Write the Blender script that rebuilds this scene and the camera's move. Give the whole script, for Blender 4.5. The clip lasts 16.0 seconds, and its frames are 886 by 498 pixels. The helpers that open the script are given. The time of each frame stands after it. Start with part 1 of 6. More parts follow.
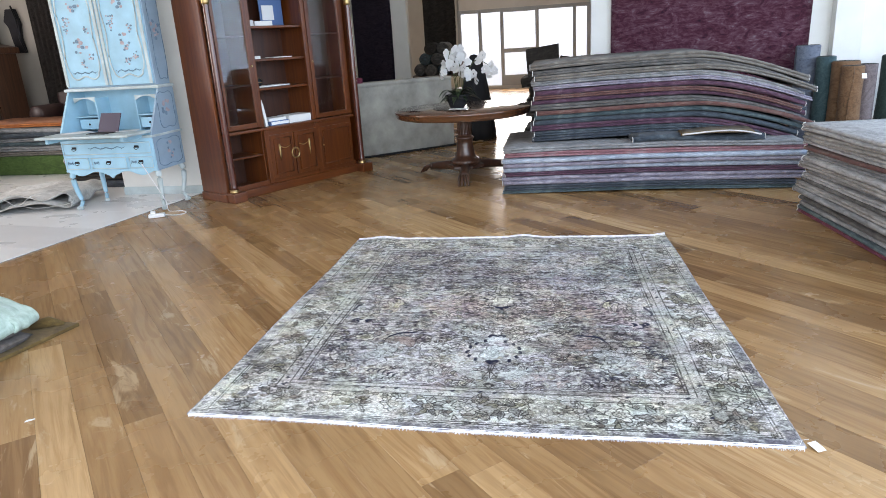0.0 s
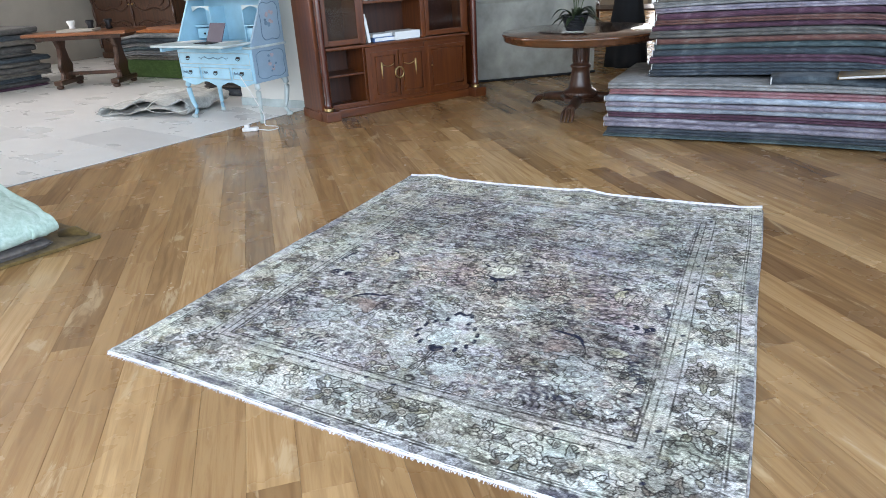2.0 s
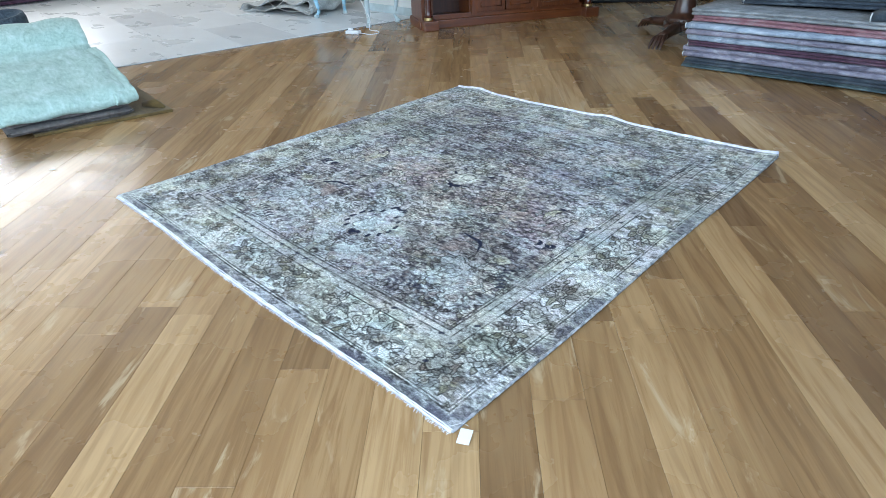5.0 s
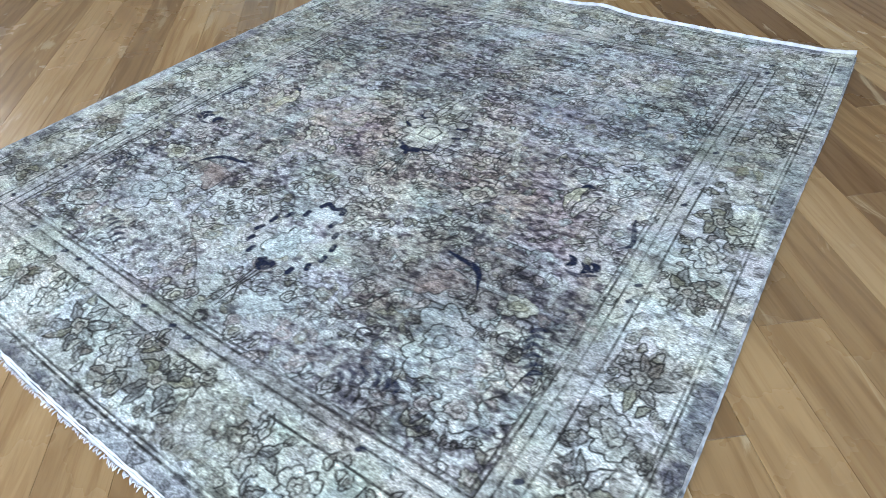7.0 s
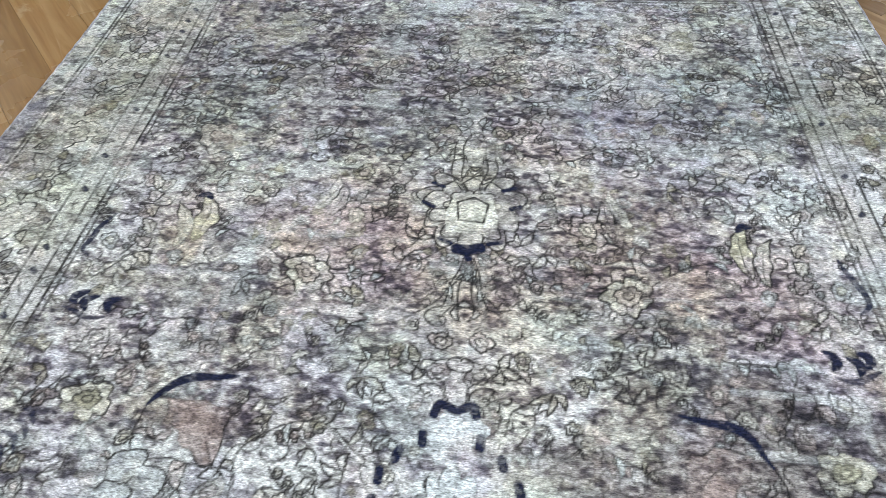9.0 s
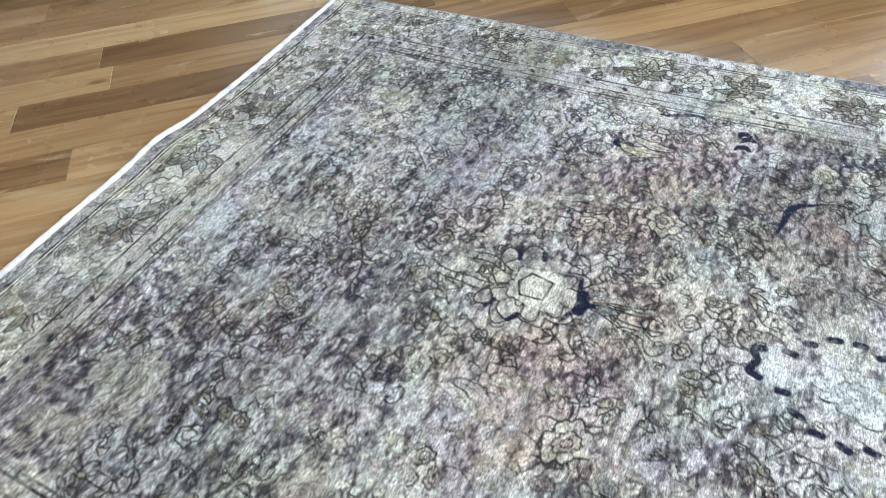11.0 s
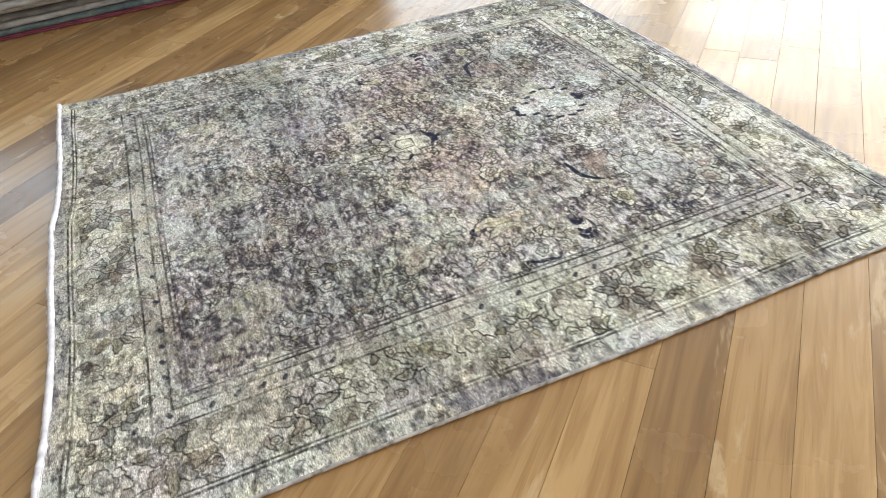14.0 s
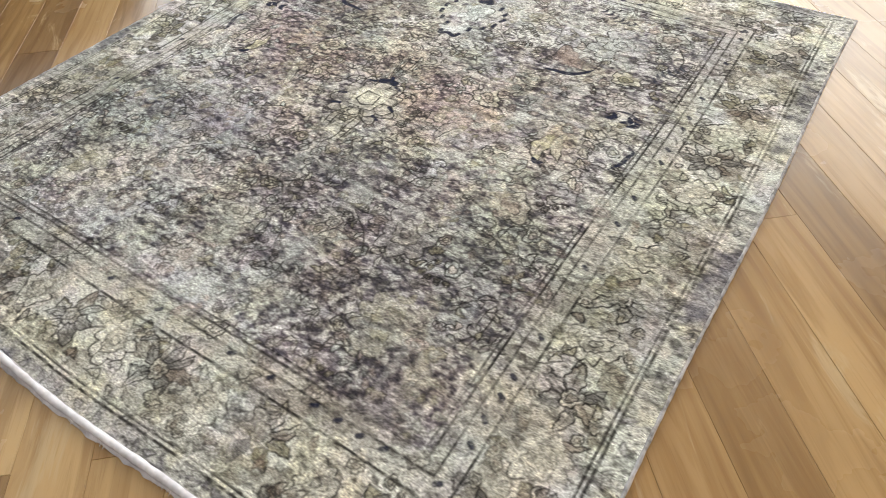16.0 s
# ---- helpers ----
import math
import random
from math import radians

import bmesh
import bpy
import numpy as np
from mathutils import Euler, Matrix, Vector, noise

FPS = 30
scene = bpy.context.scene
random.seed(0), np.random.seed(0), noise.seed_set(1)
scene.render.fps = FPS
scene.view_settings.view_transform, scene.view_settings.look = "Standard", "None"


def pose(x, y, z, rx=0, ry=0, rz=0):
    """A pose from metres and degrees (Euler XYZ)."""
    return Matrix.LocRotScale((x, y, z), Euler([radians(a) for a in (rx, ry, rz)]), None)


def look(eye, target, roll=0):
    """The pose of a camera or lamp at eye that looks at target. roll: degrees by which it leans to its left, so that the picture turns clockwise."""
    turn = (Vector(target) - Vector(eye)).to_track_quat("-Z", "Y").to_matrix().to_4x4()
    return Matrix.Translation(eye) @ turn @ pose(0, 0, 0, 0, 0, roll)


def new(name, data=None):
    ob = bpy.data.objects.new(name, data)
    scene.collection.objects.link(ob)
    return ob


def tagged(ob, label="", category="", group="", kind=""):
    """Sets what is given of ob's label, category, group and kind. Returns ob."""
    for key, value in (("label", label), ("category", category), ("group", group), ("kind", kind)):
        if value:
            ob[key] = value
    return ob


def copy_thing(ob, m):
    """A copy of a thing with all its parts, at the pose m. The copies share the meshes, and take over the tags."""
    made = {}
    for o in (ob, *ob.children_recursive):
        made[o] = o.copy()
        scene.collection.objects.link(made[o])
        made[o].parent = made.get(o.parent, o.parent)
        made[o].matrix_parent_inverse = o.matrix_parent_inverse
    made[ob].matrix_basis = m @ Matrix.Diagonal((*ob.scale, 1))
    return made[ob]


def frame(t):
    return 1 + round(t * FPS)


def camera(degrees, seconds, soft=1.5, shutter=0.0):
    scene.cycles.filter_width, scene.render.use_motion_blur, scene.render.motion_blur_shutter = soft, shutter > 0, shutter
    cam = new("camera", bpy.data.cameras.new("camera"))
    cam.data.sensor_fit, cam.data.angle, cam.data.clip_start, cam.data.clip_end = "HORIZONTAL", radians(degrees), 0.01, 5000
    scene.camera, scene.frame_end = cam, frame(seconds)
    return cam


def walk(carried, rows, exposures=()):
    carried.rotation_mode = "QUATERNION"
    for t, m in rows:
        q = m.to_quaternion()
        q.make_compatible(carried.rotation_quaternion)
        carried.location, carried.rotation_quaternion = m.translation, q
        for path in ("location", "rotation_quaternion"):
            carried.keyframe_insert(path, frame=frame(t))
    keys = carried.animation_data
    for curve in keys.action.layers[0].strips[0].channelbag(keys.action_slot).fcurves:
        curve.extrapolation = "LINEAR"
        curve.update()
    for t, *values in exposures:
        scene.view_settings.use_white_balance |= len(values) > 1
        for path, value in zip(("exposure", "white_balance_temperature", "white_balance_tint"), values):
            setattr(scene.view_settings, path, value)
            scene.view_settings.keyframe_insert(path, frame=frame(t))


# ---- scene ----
cam = camera(67.8, 16.0, 0.85)
PATH = [
    (0, (1.61, -2.189, 1.437), (1.213, -0.321, 0.842), -3.6),
    (0.5, (1.77, -2.025, 1.427), (1.259, -0.209, 0.764), -4.8),
    (1, (2.026, -1.858, 1.425), (1.396, -0.098, 0.712), -5.2),
    (1.5, (2.216, -1.65, 1.387), (1.475, 0.044, 0.624), -4.3),
    (2, (2.372, -1.357, 1.393), (1.467, 0.242, 0.602), -3.2),
    (2.5, (2.632, -1.23, 1.378), (1.569, 0.259, 0.57), -2.1),
    (3, (2.913, -1.233, 1.388), (1.761, 0.179, 0.565), -0.8),
    (3.5, (3.119, -1.316, 1.343), (1.919, 0.006, 0.442), -0.4),
    (4, (3.253, -1.262, 1.363), (1.996, 0.005, 0.459), -1.1),
    (4.5, (3.394, -1.069, 1.365), (2.124, 0.162, 0.432), -1.6),
    (4.7, (3.402, -1.021, 1.358), (2.125, 0.193, 0.411), -2.0),
    (6.8, (2.571, -0.198, 1.186), (1.536, 0.965, -0.07), -3.8),
    (7, (2.435, -0.166, 1.17), (1.483, 1.008, -0.14), -3.8),
    (7.5, (2.173, -0.025, 1.118), (1.376, 1.153, -0.289), -5.6),
    (8, (1.873, 0.192, 1.054), (1.281, 1.356, -0.46), -5.8),
    (8.5, (1.602, 0.282, 1.078), (1.181, 1.479, -0.469), -5.0),
    (9, (1.293, 0.321, 1.104), (1.087, 1.577, -0.439), -2.7),
    (9.2, (1.157, 0.361, 1.091), (1.052, 1.639, -0.444), -1.9),
    (11.5, (0.038, 1.099, 1.214), (1.409, 1.452, -0.199), -6.8),
    (12, (-0.201, 1.197, 1.178), (1.223, 1.09, -0.223), -5.1),
    (12.5, (-0.331, 1.383, 1.195), (1.059, 1.008, -0.193), -4.9),
    (13, (-0.561, 1.642, 1.256), (0.846, 1.141, -0.074), -4.5),
    (13.5, (-0.795, 1.775, 1.282), (0.661, 1.289, 0.0), -5.2),
    (14, (-0.929, 1.919, 1.295), (0.534, 1.435, 0.021), -5.2),
    (14.5, (-0.852, 2.214, 1.231), (0.558, 1.634, -0.063), -4.1),
    (15, (-0.615, 2.369, 1.201), (0.697, 1.625, -0.113), -4.1),
    (15.5, (-0.325, 2.496, 1.234), (0.792, 1.556, -0.133), -3.9),
    (16, (-0.1, 2.67, 1.244), (0.73, 1.584, -0.215), -3.1),
]
EXPOSURES = [
    (0, 0.42, 7450, 21), (2.0, 0.45, 7150, 17), (3.5, 0.38, 6750, 14), (4.0, 0.32, 6400, 11), (4.7, 0.32, 6400, 10), (7.5, 0.34, 7000, 14), (8.0, 0.36, 7400, 17), (8.6, 0.48, 7550, 17), (9.2, 0.54, 7800, 17), (11.5, 0.52, 7700, 15), (12.5, 0.38, 8700, 17), (13.5, 0.42, 9100, 18), (14.5, 0.54, 9100, 18), (15.5, 0.42, 9100, 18), (16, 0.42, 9700, 20),
]
walk(cam, [(t, look(eye, target, roll)) for t, eye, target, roll in PATH], EXPOSURES)

# ---- light ----
def nodes_of(owner):
    owner.use_nodes = True
    return owner.node_tree.nodes, owner.node_tree.links


world = bpy.data.worlds.new("sky")
scene.world = world
wn, wl = nodes_of(world)
sky = wn.new("ShaderNodeTexSky")
sky.sky_type, sky.sun_disc = "NISHITA", False
sky.sun_elevation, sky.sun_rotation = radians(48), radians(150)
wl.new(sky.outputs[0], wn["Background"].inputs[0])
wn["Background"].inputs[1].default_value = 0.12


def area_lamp(name, eye, target, wide, high, watts, colour):
    data = bpy.data.lights.new(name, "AREA")
    data.shape, data.size, data.size_y = "RECTANGLE", wide, high
    data.energy, data.color = watts, colour
    ob = new(name, data)
    ob.matrix_world = look(eye, target)
    return ob


sun_data = bpy.data.lights.new("sun", "SUN")
sun_data.energy, sun_data.angle, sun_data.color = 0.6, radians(10), (1.0, 0.95, 0.88)
sun = new("sun", sun_data)
sun.matrix_world = look((3, -12, 16), (0, 0, 0))
area_lamp("daylight_south", (2.6, -4.75, 2.4), (2.4, 6, 2.1), 8.6, 3.6, 520, (0.60, 0.80, 1.0))
area_lamp("daylight_north", (0.1, 18.35, 1.4), (0.1, 5, 0.9), 3.8, 2.0, 150, (0.9, 0.96, 1.0))
# fill lamp added for the left side; no window is known there
area_lamp("fill_west", (-10.3, 1.0, 2.4), (0, 1.6, 1.4), 4.5, 2.6, 270, (0.95, 0.97, 1.0))
# added fill that lifts the right floor and rug; east window assumed
area_lamp("fill_east", (7.15, 1.2, 2.45), (1.0, 2.6, 1.9), 9.6, 3.2, 340, (0.42, 0.68, 1.0))


# ---- materials ----
def mixrgb(n, l, fac, a, b, how="MIX"):
    m = n.new("ShaderNodeMix")
    m.data_type, m.blend_type = "RGBA", how
    for i, v in ((0, fac), (6, a), (7, b)):
        if isinstance(v, (int, float)):
            m.inputs[i].default_value = v
        elif isinstance(v, tuple):
            m.inputs[i].default_value = (*v, 1) if len(v) == 3 else v
        else:
            l.new(v, m.inputs[i])
    return m.outputs[2]


def calc(n, l, op, *vals, clamp=False):
    m = n.new("ShaderNodeMath")
    m.operation, m.use_clamp = op, clamp
    for i, v in enumerate(vals):
        if isinstance(v, (int, float)):
            m.inputs[i].default_value = v
        else:
            l.new(v, m.inputs[i])
    return m.outputs[0]


def smooth(n, l, x, lo, hi, a=0.0, b=1.0):
    m = n.new("ShaderNodeMapRange")
    m.interpolation_type = "SMOOTHSTEP"
    l.new(x, m.inputs[0])
    for i, v in ((1, lo), (2, hi), (3, a), (4, b)):
        m.inputs[i].default_value = v
    return m.outputs[0]


def grain(n, l, coords, scale, detail=4.0, stretch=(1, 1, 1), rough=0.55, turn=0.0, distort=0.0):
    mp = n.new("ShaderNodeMapping")
    mp.inputs["Scale"].default_value = stretch
    mp.inputs["Rotation"].default_value = (0, 0, turn)
    l.new(coords, mp.inputs[0])
    t = n.new("ShaderNodeTexNoise")
    t.inputs["Scale"].default_value, t.inputs["Detail"].default_value = scale, detail
    t.inputs["Roughness"].default_value, t.inputs["Distortion"].default_value = rough, distort
    l.new(mp.outputs[0], t.inputs["Vector"])
    return t.outputs[0]


def ramp(n, l, x, *stops):
    r = n.new("ShaderNodeValToRGB")
    e = r.color_ramp.elements
    while len(e) < len(stops):
        e.new(0.5)
    for el, (p, c) in zip(e, stops):
        el.position, el.color = p, (*c, 1)
    l.new(x, r.inputs[0])
    return r.outputs[0]


def material(name, rough=0.6, metal=0.0):
    m = bpy.data.materials.new(name)
    n, l = nodes_of(m)
    b = n["Principled BSDF"]
    b.inputs["Roughness"].default_value, b.inputs["Metallic"].default_value = rough, metal
    return m, n, l, b


def bumped(n, l, b, height, strength=0.3, dist=0.002):
    bp = n.new("ShaderNodeBump")
    bp.inputs["Strength"].default_value, bp.inputs["Distance"].default_value = strength, dist
    l.new(height, bp.inputs["Height"])
    l.new(bp.outputs[0], b.inputs["Normal"])


def place_of(n):
    return n.new("ShaderNodeNewGeometry").outputs["Position"]


def plain(name, colour, rough=0.6, vary=0.12, scale=9.0, metal=0.0, bump=0.15):
    """Paint, plaster, leather, metal: a colour with stains and fine grain."""
    m, n, l, b = material(name, rough, metal)
    p = n.new("ShaderNodeTexCoord").outputs["Object"]
    big, fine = grain(n, l, p, scale * 0.3, 5), grain(n, l, p, scale * 14, 3)
    dark = tuple(c * (1 - 2 * vary) for c in colour)
    light = tuple(min(1, c * (1 + vary)) for c in colour)
    c = ramp(n, l, big, (0.3, dark), (0.7, light))
    c = mixrgb(n, l, 0.25, c, mixrgb(n, l, fine, dark, light))
    l.new(c, b.inputs["Base Color"])
    bumped(n, l, b, fine, bump, 0.001)
    return m


def wood(name, dark, light, rough=0.35, axis=2, coat=0.3):
    m, n, l, b = material(name, rough)
    p = n.new("ShaderNodeTexCoord").outputs["Object"]
    s = [14.0, 14.0, 14.0]
    s[axis] = 0.9
    fig = grain(n, l, p, 1.6, 6, tuple(s), 0.6, distort=0.6)
    pores = grain(n, l, p, 9, 3, tuple(s))
    tone = grain(n, l, p, 1.7, 2)
    c = ramp(n, l, fig, (0.28, dark), (0.72, light))
    c = mixrgb(n, l, calc(n, l, "MULTIPLY", smooth(n, l, pores, 0.55, 0.75), 0.35), c, tuple(v * 0.4 for v in dark))
    c = mixrgb(n, l, calc(n, l, "MULTIPLY", tone, 0.4), c, tuple(v * 0.65 for v in dark))
    l.new(c, b.inputs["Base Color"])
    b.inputs["Coat Weight"].default_value, b.inputs["Coat Roughness"].default_value = coat, 0.15
    bumped(n, l, b, pores, 0.12, 0.0006)
    return m


def plank_wood(name, islands):
    m, n, l, b = material(name, 0.4)
    pos = place_of(n)
    if islands:
        rnd = n.new("ShaderNodeNewGeometry").outputs["Random Per Island"]
    else:
        rnd = n.new("ShaderNodeObjectInfo").outputs["Random"]
    shift = n.new("ShaderNodeCombineXYZ")
    l.new(calc(n, l, "MULTIPLY", rnd, 37.0), shift.inputs[0])
    l.new(calc(n, l, "MULTIPLY", rnd, 91.0), shift.inputs[2])
    turned = n.new("ShaderNodeMapping")
    turned.inputs["Rotation"].default_value = (0, 0, -PLANK_TURN)
    l.new(pos, turned.inputs[0])
    add = n.new("ShaderNodeVectorMath")
    l.new(turned.outputs[0], add.inputs[0])
    l.new(shift.outputs[0], add.inputs[1])
    v = add.outputs[0]
    base = ramp(n, l, rnd, (0.0, (0.225, 0.122, 0.052)), (0.14, (0.315, 0.178, 0.076)), (0.5, (0.40, 0.235, 0.105)), (0.8, (0.47, 0.285, 0.132)), (1.0, (0.57, 0.37, 0.185)))
    fig = grain(n, l, v, 2.4, 6, (0.55, 9, 1), 0.6, distort=1.4)
    pores = grain(n, l, v, 24, 3, (0.35, 9, 1))
    cloud = grain(n, l, v, 1.6, 3, (0.6, 2, 1))
    c = mixrgb(n, l, smooth(n, l, fig, 0.40, 0.66, 0.0, 0.7), base, mixrgb(n, l, 1.0, base, (0.62, 0.53, 0.44), "MULTIPLY"))
    c = mixrgb(n, l, smooth(n, l, cloud, 0.40, 0.66, 0.0, 0.6), c, mixrgb(n, l, 1.0, base, (0.72, 0.66, 0.6), "MULTIPLY"))
    sap = smooth(n, l, grain(n, l, v, 1.3, 5, (1.5, 6, 1), 0.65, distort=0.8), 0.59, 0.68)
    c = mixrgb(n, l, calc(n, l, "MULTIPLY", sap, 0.62), c, (0.52, 0.37, 0.215))
    knot = n.new("ShaderNodeTexVoronoi")
    knot.inputs["Scale"].default_value = 1.0
    kv = n.new("ShaderNodeMapping")
    kv.inputs["Scale"].default_value = (1.3, 3.4, 1)
    l.new(v, kv.inputs[0])
    l.new(kv.outputs[0], knot.inputs["Vector"])
    c = mixrgb(n, l, smooth(n, l, knot.outputs["Distance"], 0.03, 0.07, 0.7, 0.0), c, (0.15, 0.08, 0.04))
    rings = n.new("ShaderNodeTexWave")
    rings.wave_type, rings.bands_direction = "BANDS", "Y"
    for key, value in (("Scale", 5.0), ("Distortion", 14.0), ("Detail", 2.0), ("Detail Scale", 0.8)):
        rings.inputs[key].default_value = value
    lengthways = n.new("ShaderNodeMapping")
    lengthways.inputs["Scale"].default_value = (0.22, 1.0, 1)
    l.new(v, lengthways.inputs[0])
    l.new(lengthways.outputs[0], rings.inputs["Vector"])
    c = mixrgb(n, l, calc(n, l, "MULTIPLY", smooth(n, l, rings.outputs["Fac"], 0.55, 0.95, 0.0, 0.4), smooth(n, l, cloud, 0.40, 0.6)), c, mixrgb(n, l, 1.0, c, (0.6, 0.52, 0.45), "MULTIPLY"))
    c = mixrgb(n, l, smooth(n, l, pores, 0.55, 0.8, 0.0, 0.35), c, mixrgb(n, l, 1.0, c, (0.55, 0.48, 0.42), "MULTIPLY"))
    l.new(c, b.inputs["Base Color"])
    l.new(smooth(n, l, grain(n, l, pos, 2.2, 5), 0.3, 0.7, 0.18, 0.32), b.inputs["Roughness"])
    b.inputs["Specular IOR Level"].default_value = 0.4
    bumped(n, l, b, calc(n, l, "ADD", calc(n, l, "MULTIPLY", pores, 0.35), fig), 0.12, 0.002)
    return m


def textile(name, colours, scale=26.0, rough=0.95):
    """Pile fabric: a worn all-over mottle of a few colours with weft streaks."""
    m, n, l, b = material(name, rough)
    p = n.new("ShaderNodeTexCoord").outputs["Object"]
    mot = grain(n, l, p, scale * 0.42, 7, (0.6, 1, 1), 0.75, distort=1.2)
    strk = grain(n, l, p, scale * 2.2, 3, (0.25, 1, 1))
    k = calc(n, l, "ADD", calc(n, l, "MULTIPLY", mot, 0.72), calc(n, l, "MULTIPLY", strk, 0.28))
    step = 0.30 / max(1, len(colours) - 1)
    c = ramp(n, l, k, *[(0.36 + i * step, col) for i, col in enumerate(colours)])
    l.new(c, b.inputs["Base Color"])
    b.inputs["Sheen Weight"].default_value = 0.05
    bumped(n, l, b, strk, 0.6, 0.003)
    return m


PLANK_TURN = radians(133.8)
M_PLANK, M_PLANK_FAR = plank_wood("oak_plank", False), plank_wood("oak_plank_far", True)
M_JOINT = plain("floor_joint", (0.13, 0.08, 0.045), 0.9)
M_WALL = plain("white_wall_paint", (0.74, 0.74, 0.70), 0.85, 0.04)
M_GREYWALL = plain("beige_wall_paint", (0.42, 0.39, 0.34), 0.85, 0.06)
M_CEIL = plain("ceiling_paint", (0.86, 0.86, 0.84), 0.9, 0.03)
M_MAHOG = wood("mahogany", (0.072, 0.016, 0.004), (0.20, 0.052, 0.009), 0.36, 2, 0.1)
M_MAHOG_X = wood("mahogany_across", (0.072, 0.016, 0.004), (0.20, 0.052, 0.009), 0.36, 0, 0.1)
M_MAHOG_COL = wood("mahogany_column", (0.055, 0.012, 0.007), (0.13, 0.03, 0.014), 0.22, 2, 0.6)
# the mahogany again, darkened for the shade inside the bookcase
M_MAHOG_SHADED = wood("mahogany_inside_shaded", (0.04, 0.011, 0.004), (0.095, 0.027, 0.010), 0.5, 2, 0.05)
M_TABLEWOOD = wood("table_mahogany", (0.06, 0.022, 0.010), (0.17, 0.066, 0.027), 0.14, 0, 0.9)
M_CARVED = wood("carved_walnut", (0.035, 0.016, 0.010), (0.11, 0.045, 0.025), 0.35, 2, 0.3)
M_ANTIQUE = wood("antique_oak", (0.04, 0.018, 0.010), (0.13, 0.055, 0.028), 0.45, 2, 0.15)
M_BRASS = plain("brass", (0.5, 0.36, 0.17), 0.38, 0.1, 20, 1.0)
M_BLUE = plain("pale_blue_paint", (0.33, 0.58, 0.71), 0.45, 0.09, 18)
# the same pale blue, darkened for the shade on the desk's sides
M_BLUE_SHADED = plain("pale_blue_paint_shaded", (0.30, 0.42, 0.52), 0.5, 0.12, 8)
M_CREAM = plain("cream_moulding_paint", (0.50, 0.58, 0.58), 0.5, 0.16, 22)
M_ROSE = plain("rose_painting", (0.50, 0.40, 0.41), 0.6, 0.25, 40)
M_LEAF_PAINT = plain("dark_scroll_painting", (0.15, 0.25, 0.34), 0.6, 0.25, 40)
M_DARKMETAL = plain("dark_bronze", (0.03, 0.03, 0.035), 0.4, 0.2, 20, 0.7)
M_BLACK = plain("black_cloth", (0.012, 0.012, 0.014), 0.9, 0.2)
M_WHITE = plain("white_plastic", (0.8, 0.8, 0.8), 0.4, 0.03)
M_PAPER = plain("paper", (0.75, 0.76, 0.75), 0.8, 0.04)
M_BLUEPRINT = plain("blue_print", (0.07, 0.15, 0.33), 0.5, 0.1)
M_LILAC = plain("lilac_case", (0.05, 0.038, 0.07), 0.6, 0.06)
M_LEATHER = plain("dark_leather", (0.035, 0.015, 0.014), 0.4, 0.2, 16)
M_PLASTER = plain("weathered_plaster", (0.36, 0.345, 0.30), 0.9, 0.22, 14)
M_FRAME = plain("grey_aluminium", (0.42, 0.46, 0.48), 0.45, 0.05)
M_TILE = None


# ---- mesh helpers ----
def part(name, bm, mat, parent=None, label="", at=None):
    me = bpy.data.meshes.new(name)
    bm.to_mesh(me)
    bm.free()
    me.materials.append(mat)
    ob = new(name, me)
    if parent is not None:
        ob.parent = parent
    if at is not None:
        ob.matrix_basis = at
    if label:
        tagged(ob, label)
    return ob


def thing(name, m, label, category, group="", kind=""):
    ob = new(name)
    ob.empty_display_size = 0.1
    ob.matrix_world = m
    return tagged(ob, label, category, group, kind)


def block(sx, sy, sz, x=0, y=0, z=0, bevel=0.004, bm=None, m=None):
    """A box of those sizes with its base centre at x, y, z; joins bm if given."""
    tmp = bmesh.new()
    bmesh.ops.create_cube(tmp, size=1)
    bmesh.ops.scale(tmp, vec=(sx, sy, sz), verts=tmp.verts)
    if bevel:
        bmesh.ops.bevel(tmp, geom=tmp.edges[:], offset=min(bevel, 0.3 * min(sx, sy, sz)), segments=2, affect="EDGES", profile=0.6)
    bmesh.ops.translate(tmp, vec=(x, y, z + sz / 2), verts=tmp.verts)
    if m is not None:
        bmesh.ops.transform(tmp, matrix=m, verts=tmp.verts)
    return merge(bm, tmp)


def merge(bm, tmp):
    if bm is None:
        return tmp
    me = bpy.data.meshes.new("joined")
    tmp.to_mesh(me)
    tmp.free()
    bm.from_mesh(me)
    bpy.data.meshes.remove(me)
    return bm


def lathe(profile, seg=24, bm=None, m=None, smooth_it=True):
    """Turned shape from (radius, z) pairs."""
    tmp = bmesh.new()
    rings = []
    for r, z in profile:
        rings.append([tmp.verts.new((max(r, 1e-4) * math.cos(2 * math.pi * i / seg), max(r, 1e-4) * math.sin(2 * math.pi * i / seg), z)) for i in range(seg)])
    for a, b in zip(rings, rings[1:]):
        for i in range(seg):
            f = tmp.faces.new((a[i], a[(i + 1) % seg], b[(i + 1) % seg], b[i]))
            f.smooth = smooth_it
    tmp.faces.new(rings[0][::-1])
    tmp.faces.new(rings[-1])
    if m is not None:
        bmesh.ops.transform(tmp, matrix=m, verts=tmp.verts)
    return merge(bm, tmp)


